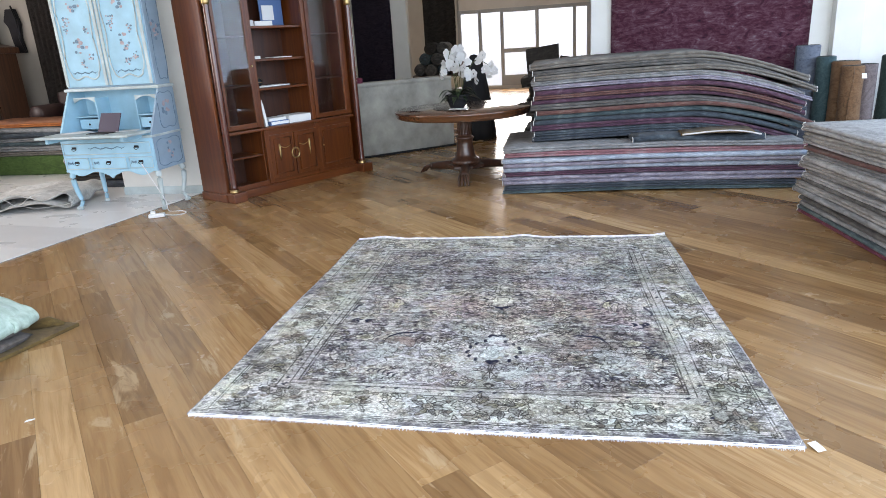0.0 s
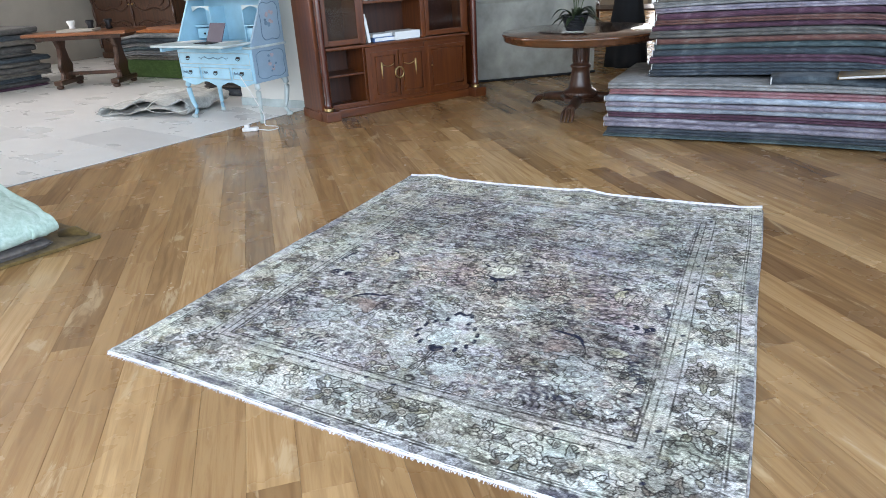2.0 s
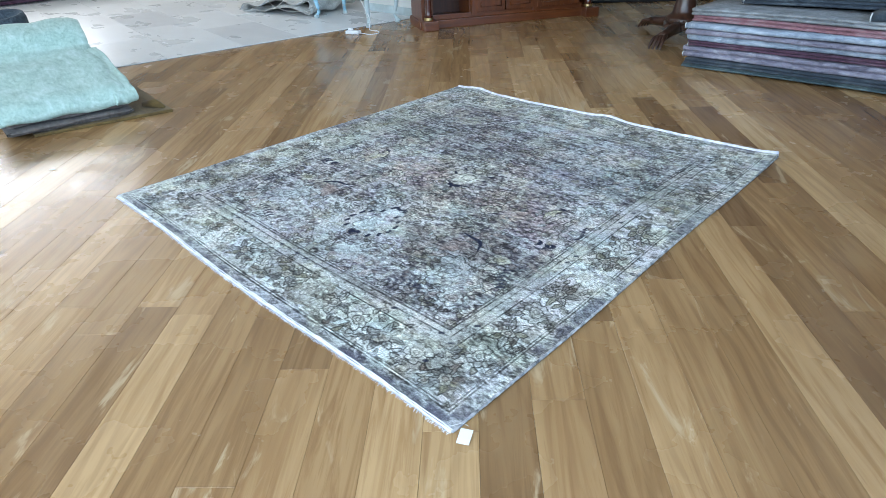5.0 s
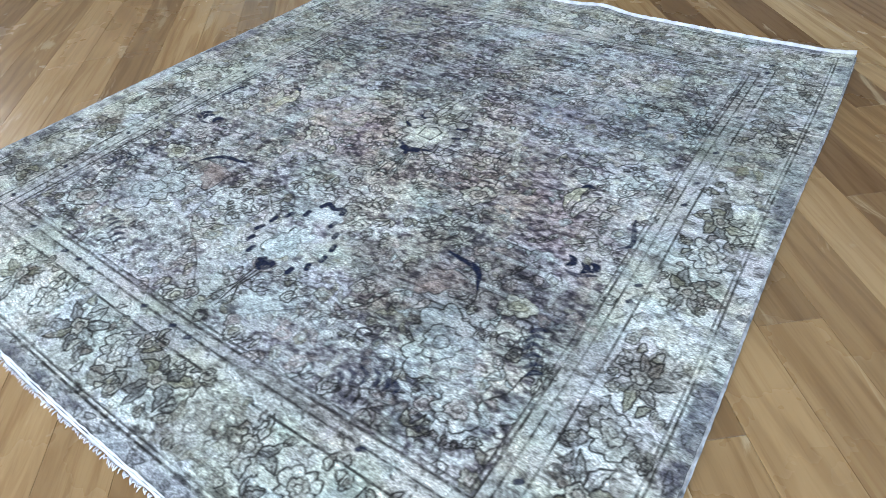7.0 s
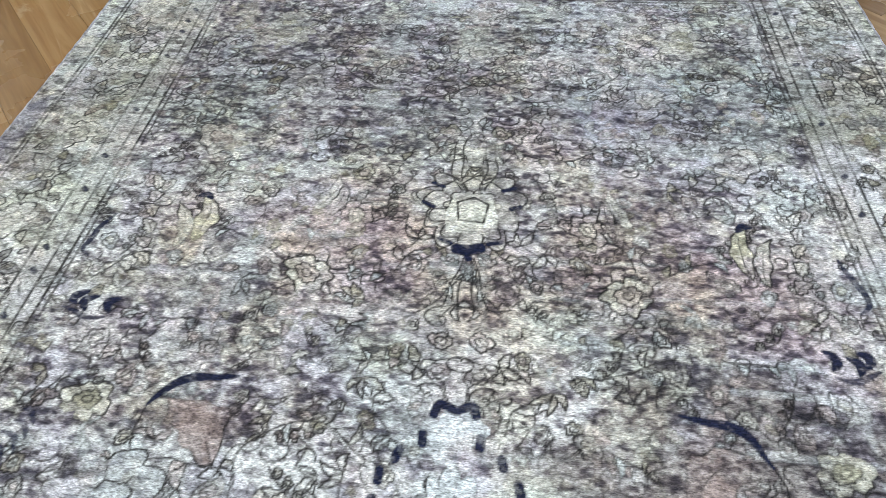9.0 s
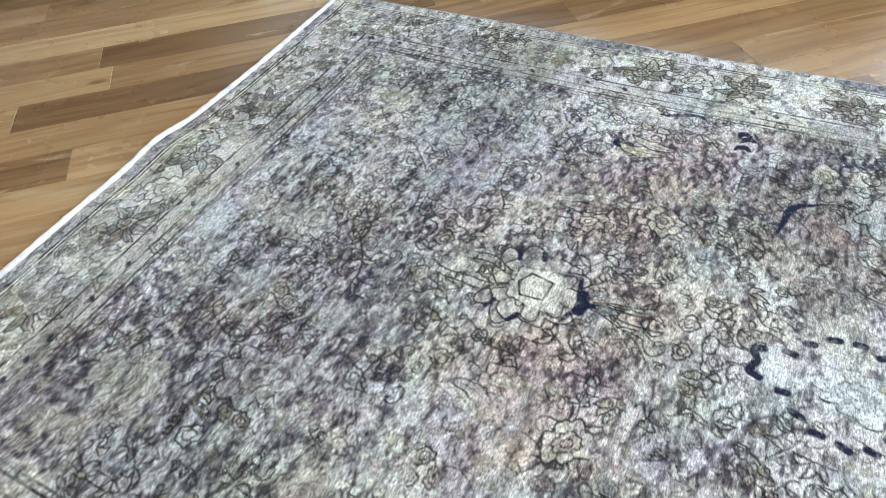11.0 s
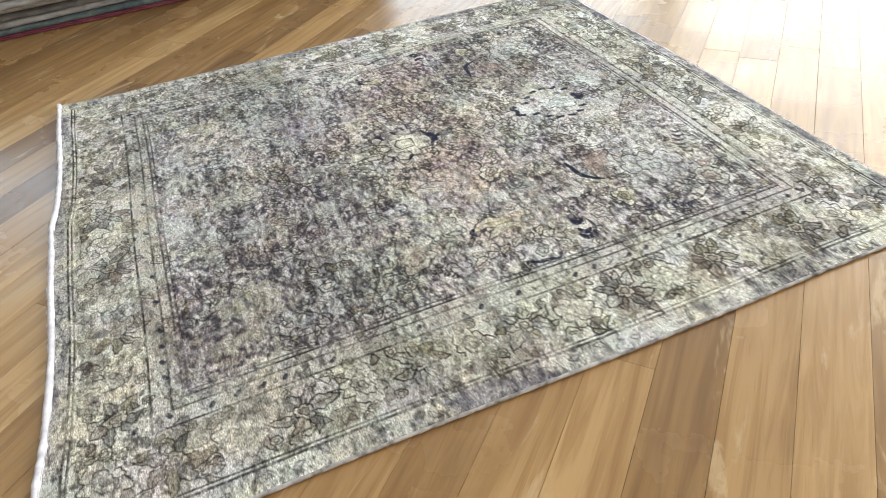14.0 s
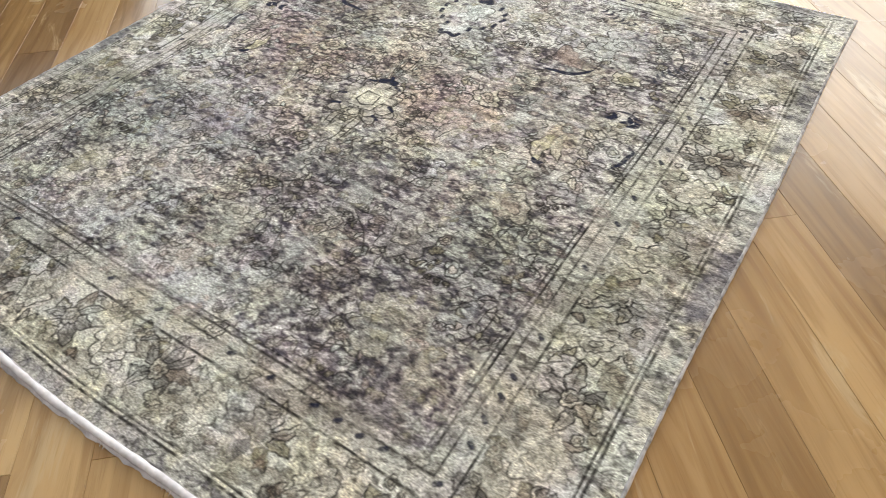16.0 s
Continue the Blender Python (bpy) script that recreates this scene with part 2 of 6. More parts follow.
def tube(points, radius, seg=8, bm=None, closed=False):
    """Round bar along points; radius may be a list."""
    tmp = bmesh.new()
    pts = [Vector(p) for p in points]
    rs = radius if isinstance(radius, (list, tuple)) else [radius] * len(pts)
    rings = []
    for i, p in enumerate(pts):
        a, b = pts[i - 1] if (i or closed) else pts[0], pts[(i + 1) % len(pts)] if (i < len(pts) - 1 or closed) else pts[-1]
        q = (b - a).to_track_quat("Z", "X")
        rings.append([tmp.verts.new(p + q @ Vector((rs[i] * math.cos(2 * math.pi * k / seg), rs[i] * math.sin(2 * math.pi * k / seg), 0))) for k in range(seg)])
    pairs = list(zip(rings, rings[1:])) + ([(rings[-1], rings[0])] if closed else [])
    for a, b in pairs:
        for k in range(seg):
            f = tmp.faces.new((a[k], a[(k + 1) % seg], b[(k + 1) % seg], b[k]))
            f.smooth = True
    if not closed:
        tmp.faces.new(rings[0][::-1])
        tmp.faces.new(rings[-1])
    return merge(bm, tmp)


def prism(outline, depth, bm=None, m=None, bevel=0.0):
    """Outline in x, z pushed along y from 0 to depth."""
    tmp = bmesh.new()
    f = tmp.faces.new([tmp.verts.new((x, 0, z)) for x, z in outline])
    made = bmesh.ops.extrude_face_region(tmp, geom=[f])["geom"]
    bmesh.ops.translate(tmp, vec=(0, depth, 0), verts=[v for v in made if isinstance(v, bmesh.types.BMVert)])
    bmesh.ops.recalc_face_normals(tmp, faces=tmp.faces)
    if bevel:
        bmesh.ops.bevel(tmp, geom=tmp.edges[:], offset=bevel, segments=2, affect="EDGES")
    if m is not None:
        bmesh.ops.transform(tmp, matrix=m, verts=tmp.verts)
    return merge(bm, tmp)


def curve_points(ctrl, per=6):
    """Smooth line through the control points."""
    out, c = [], [Vector(p) for p in ctrl]
    for i in range(len(c) - 1):
        a, b, d, e = c[max(i - 1, 0)], c[i], c[i + 1], c[min(i + 2, len(c) - 1)]
        for k in range(per):
            t = k / per
            out.append(0.5 * ((2 * b) + (d - a) * t + (2 * a - 5 * b + 4 * d - e) * t * t + (3 * b - a - 3 * d + e) * t ** 3))
    return out + [c[-1]]


def structure(name, bm, mat, label, category="", parent=None):
    return tagged(part(name, bm, mat, parent), label, category, kind="structure")


# ---- the shell ----
TOP = 4.4
floor = structure("floor", block(18.4, 24.4, 0.1, -1.75, 6.8, -0.118, 0), M_JOINT, "warm oak plank floor laid on the diagonal", "floor")
structure("ceiling", block(18.4, 24.4, 0.15, -1.75, 6.8, TOP, 0), M_CEIL, "plain white ceiling", "ceiling")
b = block(7.8, 0.25, TOP, -6.75, -5.1, 0, 0)
block(0.6, 0.25, TOP, 7.05, -5.1, 0, 0, b)
block(9.6, 0.25, 0.35, 1.95, -5.1, 0, 0, b)
block(9.6, 0.25, 0.2, 1.95, -5.1, TOP - 0.2, 0, b)
for px in (-0.6, 1.9, 4.4):
    block(0.09, 0.12, TOP - 0.55, px, -5.1, 0.35, 0, b)
structure("wall_south", b, M_WALL, "white front wall with wide shop windows", "wall")
# unseen wall, left open in the middle to let the east fill in
b = block(0.25, 1.4, TOP, 7.4, -4.5, 0, 0)
block(0.25, 12.6, TOP, 7.4, 12.5, 0, 0, b)
block(0.25, 10.0, 0.6, 7.4, 1.2, 0, 0, b)
block(0.25, 10.0, 0.2, 7.4, 1.2, TOP - 0.2, 0, b)
structure("wall_east", b, M_WALL, "white side wall with a wide opening added for fill light", "wall")
# unseen wall; its opening is added for the west fill lamp
b = block(0.25, 3.6, TOP, -10.7, -3.6, 0, 0)
block(0.25, 15.5, TOP, -10.7, 11.25, 0, 0, b)
block(0.25, 5.3, 0.8, -10.7, 0.85, 0, 0, b)
block(0.25, 5.3, 0.6, -10.7, 0.85, TOP - 0.6, 0, b)
structure("wall_west", b, M_GREYWALL, "beige side wall with an opening added for fill light", "wall")
b = block(8.0, 0.25, TOP, -5.85, 18.6, 0, 0)
block(5.6, 0.25, TOP, 4.75, 18.6, 0, 0, b)
block(3.9, 0.25, TOP - 2.32, 0.05, 18.6, 2.32, 0, b)
block(3.9, 0.25, 0.12, 0.05, 18.6, -0.02, 0, b)
structure("wall_north", b, M_WALL, "white far wall above a glazed shop front", "wall")
structure("wall_pier", block(1.15, 0.3, TOP, -2.86, 4.5, 0.006, 0.01), M_WALL, "white wall pier behind the painted desk", "wall")
structure("wall_store", block(0.2, 8.0, TOP, -3.34, 8.66, 0.006, 0.01), M_WALL, "white partition wall", "wall")
structure("wall_back_left", block(7.2, 0.2, TOP, -7.0, 8.7, 0, 0), M_GREYWALL, "beige wall behind the old wardrobes", "wall")
structure("wall_hanging_left", block(2.0, 0.2, TOP, -3.03, 12.75, 0, 0.01), M_WALL, "white wall end beside hanging rugs", "wall")
structure("wall_red_rug", block(5.5, 0.2, TOP, 4.53, 6.62, 0, 0.01), M_WALL, "white wall carrying a red rug", "wall")
structure("wall_pilaster", block(0.3, 0.14, TOP, 4.62, 6.44, 0, 0.01), M_WALL, "white pilaster on the rug wall", "wall")
b = block(1.15, 0.018, 0.09, -2.86, 4.338, 0.006, 0.004)
structure("baseboard", b, M_CREAM, "pale painted baseboard on the pier", "baseboard")

# bright street beyond the shop front
glow, n, l, b = material("bright_street", 1.0)
b.inputs["Base Color"].default_value = (0.8, 0.85, 0.9, 1)
b.inputs["Emission Color"].default_value, b.inputs["Emission Strength"].default_value = (0.76, 0.88, 1.0, 1), 0.62
structure("backdrop", block(16, 0.05, 6, 0, 22, -0.5, 0), glow, "overexposed bright street outside", "backdrop")

# shop front
front = tagged(new("window_1"), "bright glazed shop front with grey metal frame", "window", kind="structure")
front.location = (0.05, 18.5, 0.1)
for x, w in ((-1.9, 0.1), (-1.28, 0.1), (-0.62, 0.1), (0.42, 0.1), (1.5, 0.1), (1.9, 0.1)):
    part("window_frame", block(w, 0.1, 2.2, x, 0, 0, 0.006), M_FRAME, front)
for z in (0.0, 0.95, 2.1):
    part("window_frame", block(1.0, 0.08, 0.12 if z else 0.3, -0.1, 0, z, 0.006), M_FRAME, front)
part("window_frame", block(3.9, 0.08, 0.1, 0, 0.01, 2.12, 0.006), M_FRAME, front)


# ---- the faded rug on the floor ----
RUG_W, RUG_L = 2.36, 2.56
KNOT = 0.003
AXIS = 0.05


def fbm(shape, cell, octaves=4, seed=0, stretch=(1.0, 1.0), rough=0.55):
    """Smooth value noise on the knot grid, about 0 to 1; cell in metres, stretch along v and u."""
    rng = np.random.RandomState(seed)
    total, weight = np.zeros(shape), 0.0
    for o in range(octaves):
        size = cell * 0.5 ** o
        gy = np.arange(shape[0]) * KNOT / (size * stretch[0]) + rng.rand() * 0.9
        gx = np.arange(shape[1]) * KNOT / (size * stretch[1]) + rng.rand() * 0.9
        lat = rng.rand(int(gy[-1]) + 3, int(gx[-1]) + 3)
        iy, ix = gy.astype(int), gx.astype(int)
        fy, fx = gy - iy, gx - ix
        fy, fx = (fy * fy * (3 - 2 * fy))[:, None], (fx * fx * (3 - 2 * fx))[None, :]
        a, b = lat[np.ix_(iy, ix)], lat[np.ix_(iy, ix + 1)]
        c, d = lat[np.ix_(iy + 1, ix)], lat[np.ix_(iy + 1, ix + 1)]
        amp = rough ** o
        total += amp * ((a * (1 - fx) + b * fx) * (1 - fy) + (c * (1 - fx) + d * fx) * fy)
        weight += amp
    return np.clip(0.5 + (total / weight - 0.5) * 1.5, 0, 1)


def ease(x, lo, hi):
    x = np.clip((x - lo) / (hi - lo), 0, 1)
    return x * x * (3 - 2 * x)


class RugDesign:
    """The knotted design: soft dyes, outlined blossoms and leaves, borders. q runs across from the axis of symmetry, v along."""

    def __init__(self):
        self.nu, self.nv = int(RUG_W / KNOT) + 1, int(RUG_L / KNOT) + 1
        self.shape = (self.nv, self.nu)
        u = np.linspace(-RUG_W / 2, RUG_W / 2, self.nu)[None, :]
        v = np.linspace(0, RUG_L, self.nv)[:, None]
        self.q = u - AXIS * (1 - (u / 1.18) ** 2) + 0 * v
        self.v = v + 0 * u
        self.rng = random.Random(31)
        self.ink, self.navy, self.keep = np.zeros(self.shape), np.zeros(self.shape), np.ones(self.shape)
        self.worn = ease(fbm(self.shape, 0.05, 4, 3, (1, 1.5)), 0.3, 0.6)
        self.dyes()

    def grid(self, pts):
        """Design places to fractions of the knot grid, with a hand's wobble."""
        p = np.asarray(pts, float)
        q, v = p[:, 0], p[:, 1]
        q, v = q + 0.003 * np.sin(v * 61 + q * 23), v + 0.003 * np.sin(q * 57 - v * 31)
        u = q + AXIS * (1 - (q / 1.18) ** 2)
        return np.stack([(u + RUG_W / 2) / KNOT, v / KNOT], 1)

    def tint(self, mask, colour):
        self.col += (np.asarray(colour) - self.col) * mask[..., None]

    def dyes(self):
        s = self.shape
        self.d = np.minimum(RUG_W / 2 - np.abs(self.q), np.minimum(self.v, RUG_L - self.v) + 0.012)
        soft, mid = fbm(s, 0.34, 4, 11, (1.0, 1.2), 0.6), fbm(s, 0.06, 3, 12, (0.8, 1.5), 0.68)
        fine = fbm(s, 0.0135, 2, 13, (0.8, 1.5), 0.8)
        self.tone = 0.26 * soft + 0.20 * mid + 0.54 * fine
        x = 0.655 + (self.tone - 0.5) * 2.3
        steps = (0.0, 0.3, 0.5, 0.68, 1.0)
        field = np.stack([np.interp(x, steps, r) for r in ((0.075, 0.17, 0.32, 0.47, 0.74), (0.068, 0.155, 0.295, 0.455, 0.74), (0.085, 0.172, 0.30, 0.445, 0.71))], -1)
        border = np.stack([np.interp(x + 0.15, steps, r) for r in ((0.10, 0.23, 0.41, 0.61, 0.80), (0.096, 0.225, 0.41, 0.615, 0.805), (0.09, 0.205, 0.37, 0.565, 0.74))], -1)
        self.inner = ease(self.d, 0.33, 0.342)
        self.col = border * (1 - self.inner[..., None]) + field * self.inner[..., None]

        def cloud(q, v, rq, rv, colour, strength, mult=True):
            r = np.sqrt(((self.q - q) / rq) ** 2 + ((self.v - v) / rv) ** 2) + (fbm(s, 0.16, 4, int(900 + 97 * q + 31 * v), (1, 1.4)) - 0.5) * 1.5
            m = strength * (1 - ease(r, 0.35, 1.1))
            if mult:
                self.col *= 1 + (np.asarray(colour) - 1) * m[..., None]
            else:
                self.tint(m * (0.25 + 0.9 * ease(fine, 0.2, 0.8)) * 0.85, colour)

        pale, sand = (0.66, 0.68, 0.65), (0.60, 0.57, 0.46)
        # abrash: where dye was left and where it was washed out
        cloud(0.10, 1.22, 0.75, 0.45, (0.96, 0.87, 0.84), 0.7)
        cloud(0.34, 1.10, 0.35, 0.22, (0.88, 0.77, 0.73), 0.6)
        cloud(-0.35, 1.25, 0.35, 0.3, (0.92, 0.83, 0.80), 0.6)
        cloud(0.45, 0.74, 0.40, 0.21, (0.46, 0.41, 0.39), 0.9)
        cloud(-0.47, 0.79, 0.2, 0.1, (0.62, 0.50, 0.45), 0.7)
        cloud(0.42, 1.68, 0.34, 0.16, (0.57, 0.55, 0.63), 0.8)
        cloud(0.75, 1.75, 0.3, 0.2, (0.62, 0.70, 0.70), 0.7)
        cloud(-0.28, 1.72, 0.45, 0.16, (0.68, 0.65, 0.67), 0.7)
        cloud(-0.45, 2.0, 0.32, 0.2, (0.70, 0.68, 0.68), 0.7)
        cloud(0.1, 1.98, 0.5, 0.13, (0.64, 0.62, 0.66), 0.6)
        cloud(0.35, 0.40, 0.4, 0.12, (0.64, 0.62, 0.64), 0.7)
        cloud(0.72, 0.95, 0.16, 0.28, (0.66, 0.60, 0.70), 0.6)
        cloud(-0.72, 1.75, 0.2, 0.3, (0.72, 0.74, 0.66), 0.6)
        cloud(0.05, 0.62, 0.2, 0.2, (0.50, 0.57, 0.57), 0.4, False)
        cloud(-0.35, 0.58, 0.34, 0.2, pale, 0.7, False)
        cloud(0.62, 0.60, 0.13, 0.13, (0.44, 0.50, 0.52), 0.3, False)
        cloud(0.02, 0.98, 0.3, 0.08, pale, 0.5, False)
        cloud(-0.62, 1.15, 0.16, 0.2, sand, 0.45, False)
        cloud(0.15, 1.48, 0.5, 0.06, pale, 0.35, False)
        cloud(-0.1, 2.38, 1.1, 0.17, (0.62, 0.60, 0.52), 0.55, False)
        cloud(0.55, 2.15, 0.45, 0.13, (0.60, 0.62, 0.58), 0.5, False)
        for q, v, c in ((-1.0, 1.45, sand), (-1.0, 0.95, pale), (-1.0, 2.1, sand), (0.98, 1.3, pale), (0.98, 2.0, (0.6, 0.66, 0.64)), (-0.55, 0.16, pale), (0.5, 0.18, (0.56, 0.62, 0.62))):
            cloud(q, v, 0.16 + 0.2 * (v < 0.2), 0.2 - 0.08 * (v < 0.2), c, 0.55, False)
        for q, v in ((1.0, 0.72), (-1.02, 0.55), (-1.02, 1.75), (1.02, 1.72), (0.9, 0.2), (-0.1, 0.17)):
            cloud(q, v, 0.2, 0.24, (0.60, 0.59, 0.57), 0.75)
        # washed-out streaks along the weft, and a few along the warp
        streak = ease(fbm(s, 0.035, 3, 21, (0.8, 9.0)), 0.62, 0.84)
        self.tint(0.42 * streak, (0.70, 0.71, 0.68))
        streak = ease(fbm(s, 0.07, 3, 22, (8.0, 0.8)), 0.60, 0.85)
        self.tint(0.30 * streak, (0.68, 0.69, 0.66))
        dark = ease(fbm(s, 0.03, 3, 23, (0.9, 6.0)), 0.58, 0.82)
        self.col *= 1 - 0.36 * dark[..., None]
        for seed, c in ((41, (1.0, 0.98, 0.86)), (42, (1.0, 0.92, 0.91)), (43, (0.92, 0.99, 1.0)), (44, (0.95, 0.92, 1.02))):
            m = ease(fbm(s, 0.12, 4, seed), 0.52, 0.72) * 0.75
            self.col *= 1 + (np.asarray(c) - 1) * m[..., None]

    def stroke(self, pts, wide=0.0025, strength=1.0, layer=None, sides=(1, -1)):
        layer = self.ink if layer is None else layer
        for side in sides:
            p = self.grid(np.asarray(pts, float) * (side, 1))
            seg = np.hypot(*np.diff(p, axis=0).T)
            at = np.concatenate([[0], np.cumsum(seg)])
            k = max(2, int(at[-1] / 0.5))
            along = np.linspace(0, at[-1], k)
            x, y = np.interp(along, at, p[:, 0]), np.interp(along, at, p[:, 1])
            w = np.interp(np.linspace(0, 1, k), np.linspace(0, 1, len(np.atleast_1d(wide))), np.atleast_1d(wide)) if np.ndim(wide) else wide
            reach = int(np.max(w) / KNOT) + 2
            for dy in range(-reach, reach + 1):
                for dx in range(-reach, reach + 1):
                    ix, iy = np.rint(x).astype(int) + dx, np.rint(y).astype(int) + dy
                    val = strength * np.clip((w - np.hypot(ix - x, iy - y) * KNOT) / KNOT + 0.5, 0, 1)
                    ok = (ix >= 0) & (iy >= 0) & (ix < self.nu) & (iy < self.nv) & (val > 0)
                    np.maximum.at(layer, (iy[ok], ix[ok]), val[ok])

    def fill(self, pts, colour, strength=0.7, sides=(1, -1), clear=True):
        for side in sides:
            p = self.grid(np.asarray(pts, float) * (side, 1))
            x0, y0 = np.maximum(np.floor(p.min(0)).astype(int) - 1, 0)
            x1, y1 = np.minimum(np.ceil(p.max(0)).astype(int) + 2, (self.nu, self.nv))
            if x1 <= x0 or y1 <= y0:
                continue
            gx, gy = np.meshgrid(np.arange(x0, x1), np.arange(y0, y1))
            inside = np.zeros(gx.shape, bool)
            for (ax, ay), (bx, by) in zip(p, np.roll(p, -1, 0)):
                if ay != by:
                    inside ^= ((ay > gy) != (by > gy)) & (gx < (bx - ax) * (gy - ay) / (by - ay) + ax)
            win = (slice(y0, y1), slice(x0, x1))
            m = inside * strength * 0.95 * (0.25 + 0.75 * self.worn[win])
            grainy = 0.35 + 1.3 * self.tone[win]
            self.col[win] += (np.asarray(colour) * grainy[..., None] - self.col[win]) * m[..., None]
            if clear:
                self.ink[win] *= 1 - 0.85 * inside

    @staticmethod
    def bend(ctrl, per=8):
        return [(p.x, p.y) for p in curve_points([(a, b, 0) for a, b in ctrl], per)]

    @staticmethod
    def ring(q, v, r, petals, depth=0.22, turn=0.0, squash=1.0):
        a = np.linspace(0, 2 * math.pi, 12 * petals + 1)
        rr = r * (1 - depth + depth * np.abs(np.cos(a * petals / 2 + turn)) ** 0.6)
        rr *= 1 + 0.13 * np.sin(2 * a + 40 * q) + 0.09 * np.sin(3 * a + 33 * v) + 0.05 * np.sin(11 * a + 70 * v)
        return np.stack([q + rr * np.cos(a), v + squash * rr * np.sin(a)], 1)

    def flower(self, q, v, r, petals=6, colour=(0.6, 0.58, 0.5), heart=(0.42, 0.36, 0.3), strong=0.8, sides=(1, -1), squash=1.0, ink=1.0):
        turn = self.rng.uniform(0, 3)
        edge = self.ring(q, v, r, petals, 0.28, turn, squash)
        self.fill(edge, colour, strong, sides)
        self.stroke(edge, 0.0022, ink, None, sides)
        mid = self.ring(q, v, r * 0.5, petals, 0.2, turn + 0.8, squash)
        self.fill(mid, heart, strong * 0.8, sides)
        self.stroke(mid, 0.002, 0.9 * ink, None, sides)
        if r > 0.04:
            self.stroke(self.ring(q, v, r * 0.2, 5, 0.1, 0, squash), 0.0018, 0.8 * ink, None, sides)
            for k in range(petals):
                a = (math.pi * (2 * k + 1) - 2 * turn) / petals
                self.stroke([(q + r * f * math.cos(a), v + squash * r * f * math.sin(a)) for f in (0.52, 0.72)], 0.0015, 0.8 * ink, None, sides)

    def leaf(self, q, v, length, wide, turn, colour=(0.3, 0.27, 0.2), strong=0.7, sides=(1, -1), curl=0.25, ink=1.0, rib=True):
        c, s = math.cos(turn), math.sin(turn)
        t = np.linspace(0, 1, 12)
        bow = curl * length * np.sin(math.pi * t) * 0.6
        half = wide * np.sin(math.pi * t ** 0.8) * (1 + 0.18 * np.sin(t * 19))
        up, lo = np.stack([t * length, bow + half], 1), np.stack([t * length, bow - half], 1)
        put = lambda a: np.stack([q + a[:, 0] * c - a[:, 1] * s, v + a[:, 0] * s + a[:, 1] * c], 1)
        edge = put(np.concatenate([up, lo[::-1]]))
        self.fill(edge, colour, strong, sides)
        self.stroke(edge, 0.0021, ink, None, sides)
        if rib:
            self.stroke(put(np.stack([t * length, bow], 1))[:9], 0.0015, 0.8 * ink, None, sides)

    def sickle(self, ctrl, wide, layer, strength=1.0):
        pts = self.bend(ctrl)
        w = wide * np.sin(np.linspace(0.08, 1, len(pts)) * math.pi * 0.94) + 0.0012
        self.stroke(pts, w, strength, layer)

    def comb(self, q, v, turn, size=0.1, count=6):
        """A spray of curved barbs along one stem."""
        c, s = math.cos(turn), math.sin(turn)
        put = lambda x, y: (q + x * c - y * s, v + x * s + y * c)
        for k in range(count):
            f = (k + 0.5) / count - 0.5
            ln = size * (0.55 - 0.5 * abs(f))
            x = f * size * 1.5
            self.sickle([put(x, 0.0), put(x + 0.15 * ln, ln * 0.5), put(x - 0.25 * ln, ln)], 0.0052, self.navy, 0.75)
            self.sickle([put(x, -0.004), put(x + 0.2 * ln, -ln * 0.4), put(x, -ln * 0.75)], 0.0036, self.ink, 0.9)
        self.stroke([put(-size * 0.8, 0), put(0, -0.004), put(size * 0.85, 0.004)], 0.0024)

    def vine(self, ctrl, ink=0.9, leaves=0.05, sides=(1, -1)):
        pts = np.array(self.bend(ctrl))
        self.stroke(pts, 0.0021, ink, None, sides)
        run = 0.0
        for a, b in zip(pts, pts[1:]):
            step = math.hypot(*(b - a))
            run += step
            if run > leaves:
                run = 0.0
                turn = math.atan2(*(b - a)[::-1]) + self.rng.choice((-1, 1)) * self.rng.uniform(0.6, 1.2)
                tone = self.rng.choice(((0.28, 0.26, 0.18), (0.62, 0.60, 0.52), (0.36, 0.29, 0.27), (0.5, 0.55, 0.53)))
                self.leaf(a[0], a[1], self.rng.uniform(0.022, 0.042), self.rng.uniform(0.006, 0.010), turn, tone, 0.7, sides, 0.3, ink, False)

    def sprigs(self):
        """Small blossoms, leaves and curls that fill the field on both sides of the axis."""
        rng, spots = self.rng, []
        for _ in range(6000):
            q, v = rng.uniform(0.005, 0.85), rng.uniform(0.35, 2.25)
            if all((q - a) ** 2 + (v - b) ** 2 > 0.039 ** 2 for a, b in spots):
                spots.append((q, v))
        tones = ((0.58, 0.56, 0.48), (0.62, 0.62, 0.58), (0.40, 0.33, 0.31), (0.46, 0.50, 0.48), (0.32, 0.29, 0.20), (0.52, 0.42, 0.38))
        for q, v in spots:
            kind, tone, ink = rng.random(), rng.choice(tones), rng.uniform(0.65, 1.0)
            if kind < 0.30:
                self.flower(q, v, rng.uniform(0.014, 0.026), rng.choice((4, 5, 6)), tone, rng.choice(tones), 0.6, ink=ink)
            elif kind < 0.6:
                turn = rng.uniform(0, 6.3)
                for k in range(rng.choice((2, 3, 3))):
                    self.leaf(q, v, rng.uniform(0.028, 0.05), rng.uniform(0.006, 0.011), turn + k * rng.uniform(0.8, 1.5), tone, 0.55, (1, -1), rng.uniform(-0.5, 0.5), ink, False)
            elif kind < 0.85:
                a, turn = np.linspace(0, rng.uniform(3.5, 7.5), 26), rng.uniform(0, 6.3)
                r = 0.006 + 0.0042 * a
                flip = rng.choice((1, -1))
                self.stroke(np.stack([q + r * np.cos(flip * a + turn), v + 0.8 * r * np.sin(flip * a + turn)], 1), 0.0021, ink)
            else:
                turn = rng.uniform(0, 6.3)
